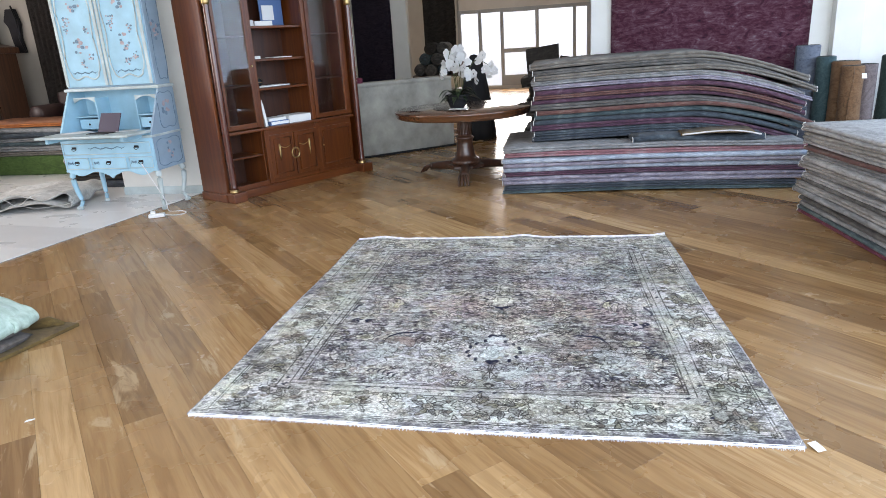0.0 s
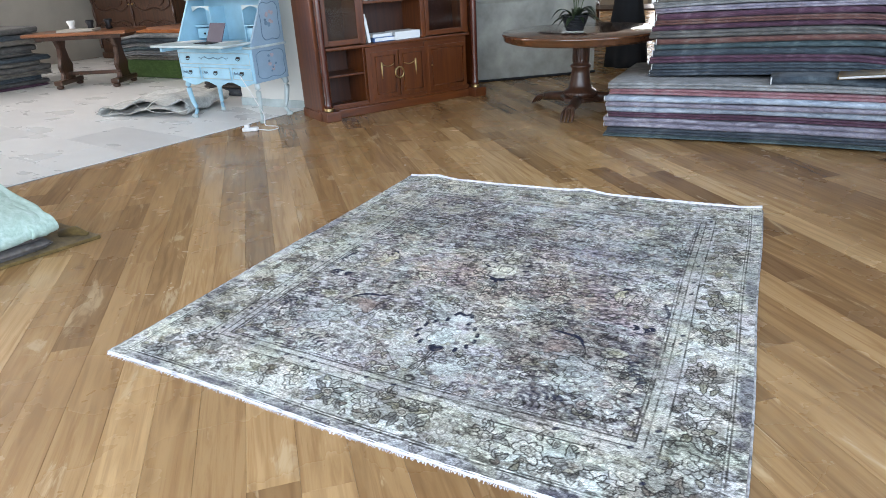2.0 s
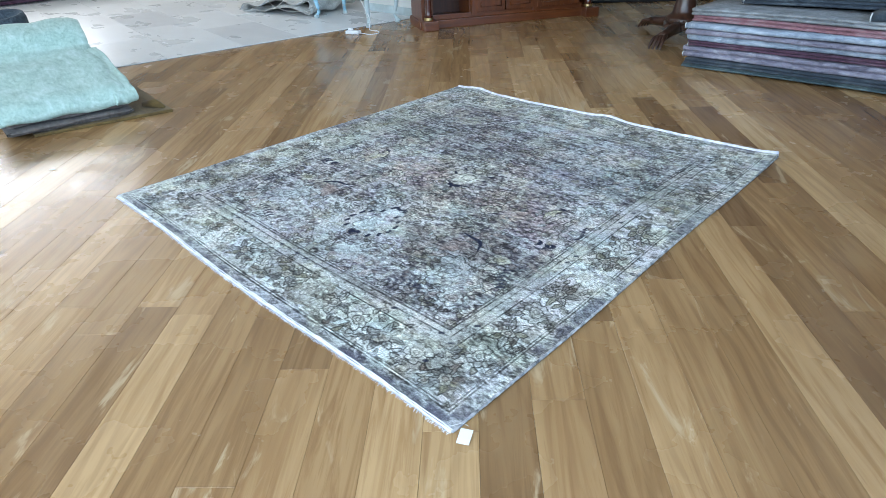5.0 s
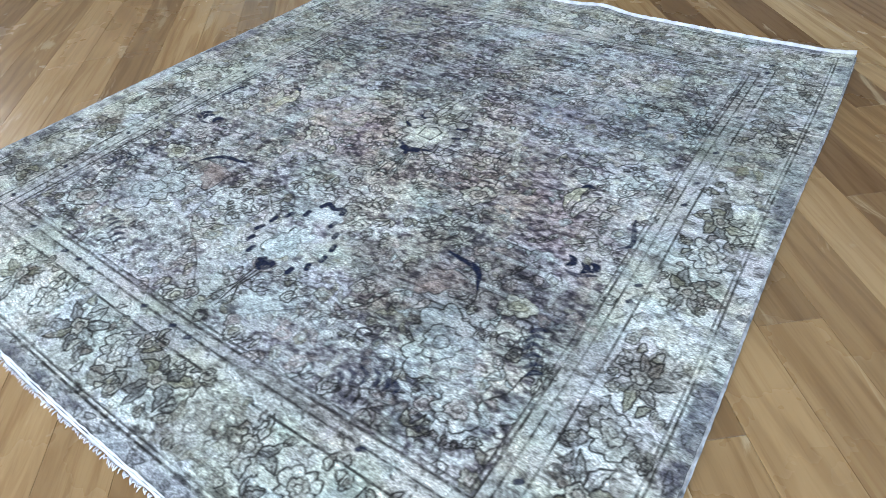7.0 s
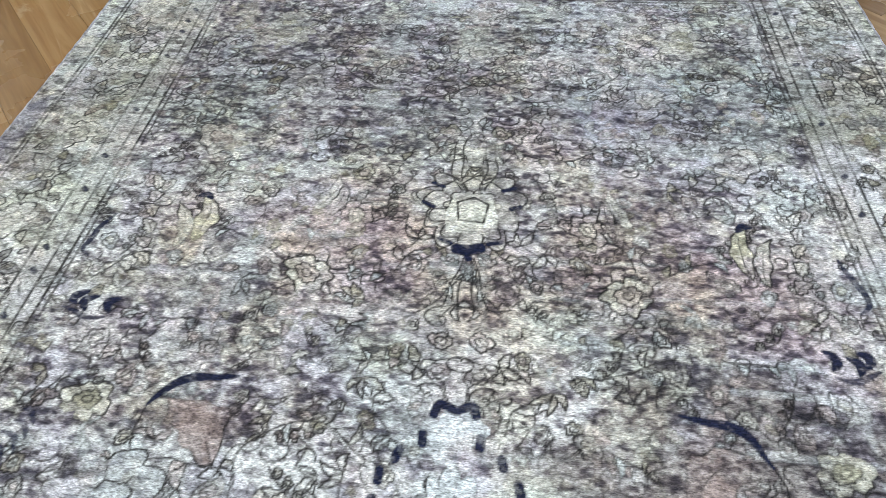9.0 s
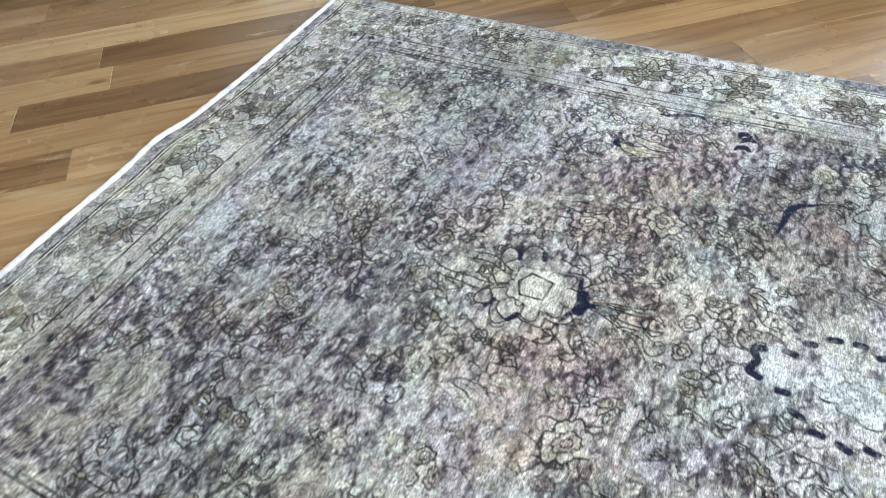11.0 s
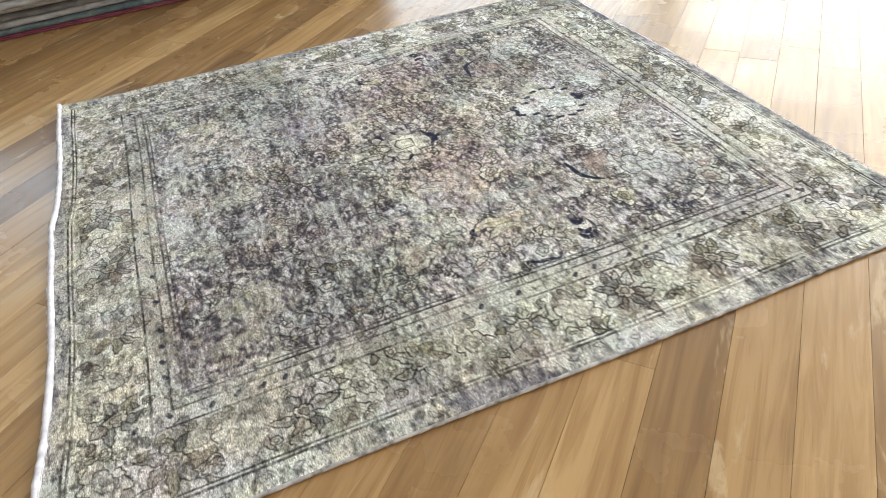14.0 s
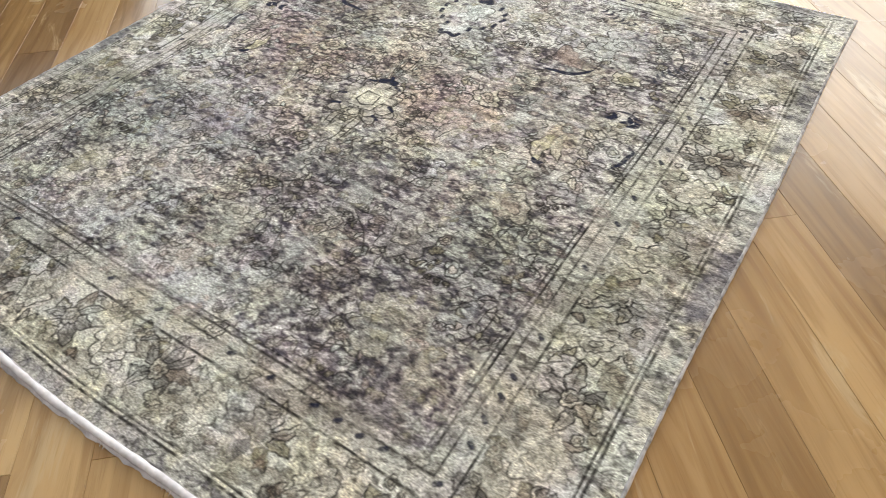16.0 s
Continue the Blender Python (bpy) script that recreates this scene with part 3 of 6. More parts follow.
                x, y = 0.045 * math.cos(turn), 0.045 * math.sin(turn)
                self.stroke(self.bend([(q - x, v - y), (q - 0.3 * y, v + 0.3 * x), (q + x, v + y)], 6), 0.002, ink)
                for f in (-0.5, 0.1, 0.7):
                    self.flower(q + f * x, v + f * y, 0.010, 4, tone, tone, 0.5, ink=ink)
        for q, v in spots[::2]:
            near = sorted(spots, key=lambda p: (p[0] - q) ** 2 + (p[1] - v) ** 2)[rng.choice((1, 2, 3))]
            mx, my = (q + near[0]) / 2 + rng.uniform(-0.02, 0.02), (v + near[1]) / 2 + rng.uniform(-0.02, 0.02)
            self.stroke(self.bend([(q, v), (mx, my), near], 5), 0.002, 0.75)

    def medallion(self):
        cream, mint, rust, olive = (0.66, 0.63, 0.50), (0.58, 0.63, 0.62), (0.34, 0.25, 0.22), (0.30, 0.28, 0.17)
        # long vines of the field
        self.vine([(0.0, 1.15), (0.10, 1.04), (0.25, 1.0), (0.36, 1.10), (0.33, 1.24), (0.24, 1.27)])
        self.vine([(0.05, 1.22), (0.16, 1.14), (0.33, 1.13), (0.47, 1.20), (0.60, 1.24)])
        self.vine([(0.0, 0.95), (0.15, 0.93), (0.30, 0.94), (0.42, 0.99), (0.58, 0.98), (0.70, 1.0)])
        self.vine([(0.14, 0.74), (0.25, 0.80), (0.36, 0.72), (0.32, 0.58), (0.20, 0.50), (0.10, 0.42)])
        self.vine([(0.55, 0.50), (0.68, 0.47), (0.77, 0.56), (0.78, 0.70), (0.72, 0.84)])
        self.vine([(0.05, 1.55), (0.2, 1.5), (0.38, 1.56), (0.5, 1.48), (0.64, 1.42)])
        self.vine([(0.0, 1.8), (0.14, 1.72), (0.32, 1.78), (0.4, 1.9), (0.30, 2.02), (0.16, 2.05)])
        self.vine([(0.45, 1.72), (0.6, 1.64), (0.76, 1.72), (0.78, 1.92), (0.66, 2.06), (0.5, 2.14)])
        # centre: pale cartouche with navy buds, stem and trailing leaves
        self.flower(0, 1.33, 0.115, 10, (0.55, 0.52, 0.46), cream, 0.6)
        self.fill([(-0.055, 1.26), (0.055, 1.26), (0.06, 1.31), (0.045, 1.38), (-0.045, 1.38), (-0.06, 1.31)], (0.74, 0.73, 0.62), 0.9, (1,))
        self.stroke([(-0.03, 1.295), (0.03, 1.295), (0.034, 1.35), (0.0, 1.365), (-0.034, 1.35), (-0.03, 1.295)], 0.0026, 1.0, None, (1,))
        for f in (0.03, 0.055):
            self.stroke(self.bend([(f * 0.5, 1.39), (f, 1.46), (f * 0.8, 1.56)], 6), 0.0022)
        self.fill([(-0.05, 1.40), (0.05, 1.40), (0.07, 1.56), (0.0, 1.53), (-0.07, 1.56)], cream, 0.5, (1,), False)
        self.stroke([(-0.024, 1.218), (0.0, 1.213), (0.024, 1.218)], 0.014, 1.0, self.navy, (1,))
        self.stroke([(0.0, 1.20), (0.0, 1.19)], 0.009, 1.0, self.navy, (1,))
        for q, v in ((0.052, 1.235), (0.098, 1.34), (0.085, 1.40)):
            self.stroke([(q - 0.012, v - 0.004), (q + 0.012, v + 0.004)], 0.0062, 0.9, self.navy)
        for f in (0.012, 0.03):
            self.stroke(self.bend([(f * 0.4, 1.19), (f, 1.12), (f * 1.6, 1.06)], 6), 0.002)
        # lower palmette ringed with navy drops
        self.flower(0, 0.665, 0.062, 9, mint, (0.4, 0.45, 0.44), 0.85, (1,), 1.2)
        self.fill(self.ring(0, 0.80, 0.055, 4, 0.35), (0.68, 0.72, 0.72), 0.8, (1,))
        self.stroke([(-0.03, 0.856), (0.0, 0.848), (0.03, 0.856)], 0.0085, 1.0, self.navy, (1,))
        self.stroke([(0.034, 0.85), (0.036, 0.835)], 0.0085, 1.0, self.navy)
        for q, v in ((0.052, 0.79), (0.092, 0.755), (0.118, 0.715), (0.128, 0.67), (0.112, 0.625), (0.08, 0.59)):
            self.stroke([(q * 0.97, v + 0.008), (q, v - 0.008)], 0.0085, 0.95, self.navy)
            self.stroke(self.ring(q * 1.12, v, 0.021, 3), 0.0017, 0.8)
        self.stroke([(-0.014, 0.572), (0.0, 0.56), (0.014, 0.572)], 0.0185, 1.0, self.navy, (1,))
        for f in (0.0, 0.014):
            self.stroke([(f, 0.545), (f * 0.4, 0.48), (f * 2.2, 0.42)], 0.0026)
        for k in range(9):
            a = -0.3 + k * 0.24
            self.stroke(self.bend([(0.14 * math.cos(a), 0.70 + 0.14 * math.sin(a)), (0.19 * math.cos(a + 0.08), 0.70 + 0.19 * math.sin(a + 0.08)), (0.22 * math.cos(a), 0.70 + 0.21 * math.sin(a))], 4), 0.0018, 0.8)
        # sickle leaves, claws, combs, hooks and caps
        self.leaf(0.40, 0.70, 0.16, 0.045, 0.75, rust, 0.75)
        self.sickle([(0.40, 0.868), (0.46, 0.862), (0.515, 0.838), (0.545, 0.79)], 0.0085, self.navy)
        self.stroke(self.bend([(0.545, 0.79), (0.555, 0.74), (0.53, 0.70), (0.46, 0.70)], 6), 0.002)
        self.flower(0.565, 0.60, 0.105, 9, (0.46, 0.50, 0.50), (0.38, 0.42, 0.42), 0.5)
        self.flower(0.70, 0.47, 0.055, 7, (0.56, 0.56, 0.52), rust, 0.7)
        self.flower(0.66, 0.79, 0.045, 6, cream, olive, 0.7)
        self.comb(0.495, 0.408, 0.35, 0.105)
        self.comb(0.785, 0.70, 2.0, 0.10)
        for k, (q, v) in enumerate(((0.69, 1.005), (0.735, 1.0), (0.76, 1.012))):
            self.sickle([(q, v + 0.014), (q + 0.02, v), (q + 0.008, v - 0.022)], 0.0095, self.navy, 0.95)
        self.sickle([(0.70, 0.97), (0.74, 0.965), (0.79, 0.985)], 0.0055, self.navy, 0.8)
        self.sickle([(0.795, 1.245), (0.812, 1.19), (0.822, 1.14), (0.80, 1.115)], 0.0068, self.navy, 0.85)
        self.leaf(0.60, 1.18, 0.15, 0.024, 1.45, (0.55, 0.52, 0.34), 0.7)
        self.leaf(0.63, 1.16, 0.14, 0.018, 1.3, (0.6, 0.57, 0.45), 0.6)
        self.sickle([(0.594, 1.306), (0.608, 1.322), (0.628, 1.318)], 0.0085, self.navy)
        for k in range(7):
            self.leaf(0.66 + 0.012 * k, 1.06 + 0.045 * k, 0.05, 0.014, 0.5 + 0.1 * k, rng_tone(k), 0.6)
        self.flower(0.33, 1.12, 0.05, 7, cream, rust, 0.7)
        self.flower(0.26, 1.29, 0.045, 6, (0.52, 0.42, 0.38), cream, 0.6)
        self.leaf(0.36, 1.30, 0.12, 0.02, 1.9, (0.66, 0.64, 0.56), 0.7)
        self.leaf(0.33, 1.28, 0.12, 0.016, 1.75, (0.5, 0.44, 0.4), 0.6)
        # upper end of the field, more worn
        self.flower(0, 1.93, 0.075, 8, (0.60, 0.61, 0.58), (0.45, 0.43, 0.4), 0.7, (1,), 0.85, 0.8)
        self.stroke(self.ring(0, 1.93, 0.115, 12, 0.12), 0.002, 0.7, None, (1,))
        self.flower(0, 2.12, 0.05, 8, (0.56, 0.55, 0.52), rust, 0.6, (1,), 0.9, 0.8)
        self.flower(0.46, 1.76, 0.085, 8, (0.44, 0.42, 0.42), (0.55, 0.52, 0.45), 0.6, ink=0.8)
        self.flower(0.58, 2.02, 0.09, 9, (0.58, 0.56, 0.48), olive, 0.6, ink=0.8)
        self.flower(0.30, 2.08, 0.055, 7, (0.55, 0.54, 0.5), rust, 0.6, ink=0.8)
        self.flower(0.64, 1.52, 0.06, 6, (0.55, 0.50, 0.42), rust, 0.6, ink=0.8)
        self.flower(0.22, 1.62, 0.055, 7, (0.42, 0.38, 0.40), cream, 0.6, ink=0.8)

    def foliage(self):
        """Ragged leaf shapes, dark on the pale border and faint in the field, each with its outline."""
        s, d = self.shape, self.d
        band = ease(d, 0.074, 0.084) * (1 - ease(d, 0.242, 0.252))
        for seed, cell, colour in ((81, 0.08, (0.20, 0.175, 0.14)),):
            shape = fbm(s, cell, 3, seed, (1, 1.15), 0.5)
            self.tint(0.62 * band * ease(shape, 0.625, 0.645) * (0.45 + 0.55 * self.worn), colour)
            self.ink = np.maximum(self.ink, 0.6 * band * (1 - ease(np.abs(shape - 0.63), 0.010, 0.024)))
        for seed, cell, level in ((83, 0.06, 0.58), (84, 0.045, 0.42)):
            shape = fbm(s, cell, 3, seed, (1, 1.15), 0.5)
            mirrored = 0.5 * (shape + shape[:, ::-1]) * 1.25 - 0.125
            self.ink = np.maximum(self.ink, 0.28 * self.inner * (1 - ease(np.abs(mirrored - level), 0.008, 0.02)))

    def borders(self):
        brown, grey, olive = (0.17, 0.13, 0.105), (0.15, 0.145, 0.14), (0.22, 0.20, 0.125)
        mid, period = 0.165, 0.30

        def band(place, length, seed, sides):
            """place(along, depth) gives design coordinates; depth from the rug's edge."""
            local = random.Random(seed)
            n = max(1, round(length / period))
            for k in range(n):
                at = (k + 0.5) * length / n
                for half in (0, 1):
                    c = at + (half - 0.5) * length / n * 0.5
                    q, v = place(c, mid + local.uniform(-0.012, 0.012))
                    if half == 0:
                        # a clump of dark leaves
                        turn = local.uniform(0, 6.3)
                        for j in range(7):
                            a = turn + j * 0.9 + local.uniform(-0.2, 0.2)
                            self.leaf(q + 0.012 * math.cos(a), v + 0.012 * math.sin(a), local.uniform(0.055, 0.088), local.uniform(0.013, 0.021), a, local.choice((brown, grey, grey, olive)), 0.78, sides, local.uniform(-0.4, 0.4))
                        self.flower(q, v, 0.026, 6, (0.55, 0.52, 0.44), brown, 0.8, sides)
                    else:
                        self.flower(q, v, local.uniform(0.05, 0.062), 8, (0.66, 0.65, 0.58), (0.45, 0.42, 0.35), 0.7, sides)
                        for j in range(5):
                            a = local.uniform(0, 6.3)
                            self.leaf(q + 0.062 * math.cos(a), v + 0.062 * math.sin(a), local.uniform(0.03, 0.05), 0.011, a + local.uniform(-1, 1), local.choice((brown, grey, olive)), 0.7, sides, 0.3, 1.0, False)
                    for j in range(9):
                        x, y = place(c + local.uniform(-0.08, 0.08), local.choice((0.09, 0.105, 0.225, 0.24)) + local.uniform(-0.008, 0.008))
                        if local.random() < 0.6:
                            self.leaf(x, y, local.uniform(0.025, 0.05), local.uniform(0.007, 0.012), local.uniform(0, 6.3), local.choice((brown, grey, olive, (0.5, 0.47, 0.38))), 0.7, sides, 0.4, 0.9, False)
                        else:
                            self.flower(x, y, local.uniform(0.012, 0.018), 5, (0.6, 0.58, 0.5), brown, 0.7, sides, 1.0, 0.9)
                for j in range(5):
                    # guard band: scrolls and small drops, some of them navy
                    x, y = place(at + (j - 2) * length / n / 5, 0.287)
                    b = place(at + (j - 1.5) * length / n / 5, 0.277)
                    self.stroke([(x, y), ((x + b[0]) / 2 + 0.006, (y + b[1]) / 2 + 0.006), b], 0.0028, 0.55, None, sides)
                    if local.random() < 0.3:
                        self.stroke([(x, y), (x + 0.008, y + 0.006)], 0.0065, 0.8, self.navy, sides)
                    x, y = place(at + (j - 2 + local.random() * 0.4) * length / n / 5, 0.032)
                    self.leaf(x, y, 0.035, 0.008, local.uniform(0, 6.3), (0.42, 0.41, 0.42), 0.6, sides, 0.3, 0.7, False)

        edge = RUG_W / 2
        for side in (1, -1):
            band(lambda a, depth: (edge - depth, 0.06 + a), RUG_L - 0.12, 5 + side, (side,))
        for far in (0, 1):
            band(lambda a, depth: (a - edge + 0.26, RUG_L - depth if far else depth), 2 * edge - 0.52, 15 + far, (1,))

    def finish(self):
        s, d = self.shape, self.d
        ends = 1 - ease(np.minimum(self.v, RUG_L - self.v), 0.045, 0.065)
        rim = (1 - ease(d, 0.040, 0.060)) * (0.08 + 0.22 * ends + 0.6 * ease(fbm(s, 0.2, 4, 63), 0.46, 0.66)) * (0.5 + 0.5 * self.worn)
        self.tint(rim, (0.085, 0.08, 0.112))
        guard = ease(d, 0.256, 0.264) * (1 - ease(d, 0.336, 0.342))
        self.tint(0.28 * guard, (0.25, 0.22, 0.21))
        line = np.zeros(s)
        for at, wide in ((0.058, 0.0034), (0.070, 0.0024), (0.256, 0.0034), (0.306, 0.003), (0.336, 0.0034), (0.350, 0.0024)):
            line = np.maximum(line, np.clip((wide - np.abs(d - at)) / KNOT + 0.5, 0, 1))
        far = 1 - 0.2 * ease(self.v, 1.75, 2.2)
        patchy = ease(fbm(s, 0.10, 4, 61), 0.28, 0.55)
        speck = ease(fbm(s, 0.009, 2, 62, (1, 1.6)), 0.22, 0.5)
        self.ink = np.maximum(self.ink * (0.42 + 0.58 * patchy) * far * 1.2, 0.95 * line * (0.6 + 0.4 * patchy))
        self.ink *= 0.7 + 0.3 * speck
        self.tint(np.clip(self.ink, 0, 0.97), (0.018, 0.014, 0.013))
        self.tint(np.clip(1.1 * self.navy * (0.75 + 0.25 * speck), 0, 0.98), (0.007, 0.010, 0.034))
        # single knots, a little longer along the weft, each dyed a touch differently
        knots = np.random.RandomState(71).rand(s[0], s[1] // 2 + 2)
        knots = np.repeat(knots, 2, 1)[:, :s[1]]
        self.col *= (1 + 0.6 * (knots - 0.5))[..., None]
        return np.clip(self.col, 0.005, 0.9)


def rng_tone(k):
    return ((0.6, 0.57, 0.48), (0.5, 0.45, 0.36), (0.42, 0.36, 0.33))[k % 3]


def rug_material():
    """Pile over the dyed design: knots along the weft, bare light warps and dark gaps."""
    m, n, l, b = material("faded_oriental_pile", 0.95)
    uv = n.new("ShaderNodeUVMap")
    uv.uv_map = "UVMap"
    dye = n.new("ShaderNodeVertexColor")
    dye.layer_name = "dye"
    p = uv.outputs[0]
    weft = grain(n, l, p, 95, 3, (0.45, 1, 1), rough=0.75, distort=0.6)
    dash = grain(n, l, p, 230, 2, (0.32, 1, 1), rough=0.7)
    weft2 = grain(n, l, p, 420, 1, (0.3, 1, 1), rough=0.7)
    c = dye.outputs[0]
    c = mixrgb(n, l, smooth(n, l, weft, 0.56, 0.70, 0.0, 0.22), c, mixrgb(n, l, 1.0, c, (1.7, 1.7, 1.66), "MULTIPLY"))
    c = mixrgb(n, l, smooth(n, l, weft, 0.32, 0.46, 0.45, 0.0), c, mixrgb(n, l, 1.0, c, (0.4, 0.38, 0.38), "MULTIPLY"))
    c = mixrgb(n, l, smooth(n, l, dash, 0.57, 0.65, 0.0, 0.5), c, mixrgb(n, l, 1.0, c, (1.75, 1.75, 1.7), "MULTIPLY"))
    c = mixrgb(n, l, smooth(n, l, dash, 0.36, 0.44, 0.7, 0.0), c, mixrgb(n, l, 1.0, c, (0.38, 0.36, 0.38), "MULTIPLY"))
    c = mixrgb(n, l, smooth(n, l, weft2, 0.40, 0.58, 0.0, 1.0), mixrgb(n, l, 1.0, c, (0.64, 0.63, 0.62), "MULTIPLY"), c)
    l.new(c, b.inputs["Base Color"])
    b.inputs["Sheen Weight"].default_value = 0.03
    b.inputs["Specular IOR Level"].default_value = 0.12
    bumped(n, l, b, calc(n, l, "ADD", weft, calc(n, l, "MULTIPLY", weft2, 0.5)), 0.5, 0.003)
    return m


def rug_place(s, t):
    """Place on the rug for s across and t along, both 0 to 1; its sides are not quite straight."""
    near = Vector((2.4 * s, 0.006 * math.sin(9 * s) - 0.006 * math.sin(math.pi * s), 0))
    far = Vector((-0.056 + 2.295 * s, 2.537 + 0.073 * s, 0))
    p = near.lerp(far, t)
    p.x += 0.004 * math.sin(11 * t + 5 * s)
    p.y += 0.007 * math.sin(14 * s + 1) * t ** 8
    return p


def rug_height(s, t):
    ripple = 0.016 * max(0.0, math.sin(13.5 * s + 0.4)) ** 6 * max(0.0, (t - 0.9) / 0.1)
    return 0.009 + 0.0015 * math.sin(19 * s + 7 * t) * math.sin(17 * t - 4 * s) + ripple


def rug_body():
    """The pile as one fine sheet, a vertex for each few knots, that carries the dyes."""
    design = RugDesign()
    design.foliage()
    design.sprigs()
    design.medallion()
    design.borders()
    colour = design.finish()
    nv, nu = design.shape
    s, t = np.meshgrid(np.linspace(0, 1, nu), np.linspace(0, 1, nv))
    x = 2.4 * s * (1 - t) + (-0.056 + 2.295 * s) * t + 0.004 * np.sin(11 * t + 5 * s)
    y = (0.006 * np.sin(9 * s) - 0.006 * np.sin(math.pi * s)) * (1 - t) + (2.537 + 0.073 * s) * t + 0.007 * np.sin(14 * s + 1) * t ** 8
    z = 0.009 + 0.0015 * np.sin(19 * s + 7 * t) * np.sin(17 * t - 4 * s) + 0.016 * np.maximum(0, np.sin(13.5 * s + 0.4)) ** 6 * np.maximum(0, (t - 0.9) / 0.1)
    index = np.arange(nu * nv).reshape(nv, nu)
    rim = np.concatenate([index[0, :-1], index[:-1, -1], index[-1, :0:-1], index[:0:-1, 0]])
    co = np.stack([x, y, z], -1).reshape(-1, 3)
    skirt = co[rim] * (1, 1, 0) + (0, 0, 0.001)
    low = np.arange(len(rim)) + len(co)
    top = np.stack([index[:-1, :-1], index[:-1, 1:], index[1:, 1:], index[1:, :-1]], -1).reshape(-1, 4)
    sides = np.stack([rim, low, np.roll(low, -1), np.roll(rim, -1)], -1)
    faces = np.concatenate([top, sides])
    me = bpy.data.meshes.new("woven_body")
    me.vertices.add(len(co) + len(skirt))
    me.vertices.foreach_set("co", np.concatenate([co, skirt]).astype(np.float32).ravel())
    me.loops.add(faces.size)
    me.loops.foreach_set("vertex_index", faces.astype(np.int32).ravel())
    me.polygons.add(len(faces))
    me.polygons.foreach_set("loop_start", np.arange(0, faces.size, 4, dtype=np.int32))
    me.polygons.foreach_set("use_smooth", np.concatenate([np.ones(len(top), bool), np.zeros(len(sides), bool)]))
    me.update(calc_edges=True)
    flat = np.stack([s * RUG_W, t * RUG_L], -1).reshape(-1, 2)
    flat = np.concatenate([flat, flat[rim]])
    me.uv_layers.new(name="UVMap").data.foreach_set("uv", flat[faces.ravel()].astype(np.float32).ravel())
    rgba = np.ones((len(flat), 4), np.float32)
    dyed = colour.reshape(-1, 3)
    rgba[:, :3] = np.concatenate([dyed, dyed[rim]])
    me.color_attributes.new("dye", "FLOAT_COLOR", "POINT").data.foreach_set("color", rgba.ravel())
    me.materials.append(rug_material())
    return me


def build_rug():
    rug = thing("area_rug", pose(0, 0, 0), "large faded grey-purple oriental rug with white fringes on oak floor", "rug")
    body = new("woven_body", rug_body())
    body.parent = rug
    cotton = plain("fringe_cotton", (0.74, 0.72, 0.77), 0.95, 0.2, 90)
    wool = plain("side_binding_wool", (0.42, 0.405, 0.41), 0.95, 0.5, 120)
    rng = random.Random(4)
    for t, sign in ((0.0, -1), (1.0, 1)):
        bm = bmesh.new()
        far = 1.0 if sign < 0 else 2.2
        K = 120
        web = [[bm.verts.new(rug_place(k / K, t) + Vector((0, sign * w * far + 0.003 * rng.random(), rug_height(k / K, t) * h * (1.0 if far < 2 else 1.15) + 0.001))) for w, h in ((-0.004, 1.06), (0.001, 0.85), (0.003 + 0.004 * rng.random(), 0.35), (0.005 + 0.003 * rng.random(), 0.02))] for k in range(K + 1)]
        for a, c in zip(web, web[1:]):
            for q in range(3):
                bm.faces.new((a[q], c[q], c[q + 1], a[q + 1]) if sign < 0 else (a[q], a[q + 1], c[q + 1], c[q])).smooth = True
        for k in range(420):
            s = (k + rng.random()) / 420
            p = rug_place(s, t) + Vector((0, sign * 0.006, 0.004))
            e = p + Vector((rng.uniform(-0.008, 0.008), sign * rng.uniform(0.004, 0.013), -0.002))
            tube([p, (p + e) / 2 + Vector((0, 0, 0.002)), e], [0.0018, 0.0015, 0.0008], 4, bm)
        bmesh.ops.recalc_face_normals(bm, faces=bm.faces)
        if sign > 0:
            tube([rug_place(k / 120, 1.0) + Vector((0, 0.002, 0.011 + rug_height(k / 120, 1.0) - 0.009)) for k in range(121)], [0.0075 + 0.003 * rng.random() for k in range(121)], 7, bm)
        part("fringe", bm, cotton, rug, "short white cotton fringe")
    for s, sign in ((0.0, -1), (1.0, 1)):
        bm = bmesh.new()
        pts = [rug_place(s, k / 90) + Vector((sign * 0.003, 0, 0.006)) for k in range(91)]
        tube(pts, [0.0045 + 0.0012 * (k % 2) for k in range(91)], 6, bm)
        part("side_binding", bm, wool, rug, "whipped wool binding along the rug's side")
    tag = thing("price_tag", pose(2.438, 0.012, 0.0, 0, 0, 28), "small white paper tag lying at the rug's corner", "tag")
    bm = block(0.036, 0.05, 0.0012, 0, 0, 0.004, 0.0003)
    for vt in bm.verts:
        vt.co.z += 0.010 * max(0, vt.co.y + 0.01) / 0.05
    part("card", bm, M_PAPER, tag)
    tube([(-0.0, 0.03, 0.012), (-0.02, 0.045, 0.012), (-0.045, 0.03, 0.01)], 0.0008, 4, None)
    part("string", tube([(0.0, 0.036, 0.014), (-0.02, 0.045, 0.012), (-0.05, 0.025, 0.01)], 0.0008, 4), M_WHITE, tag)


build_rug()


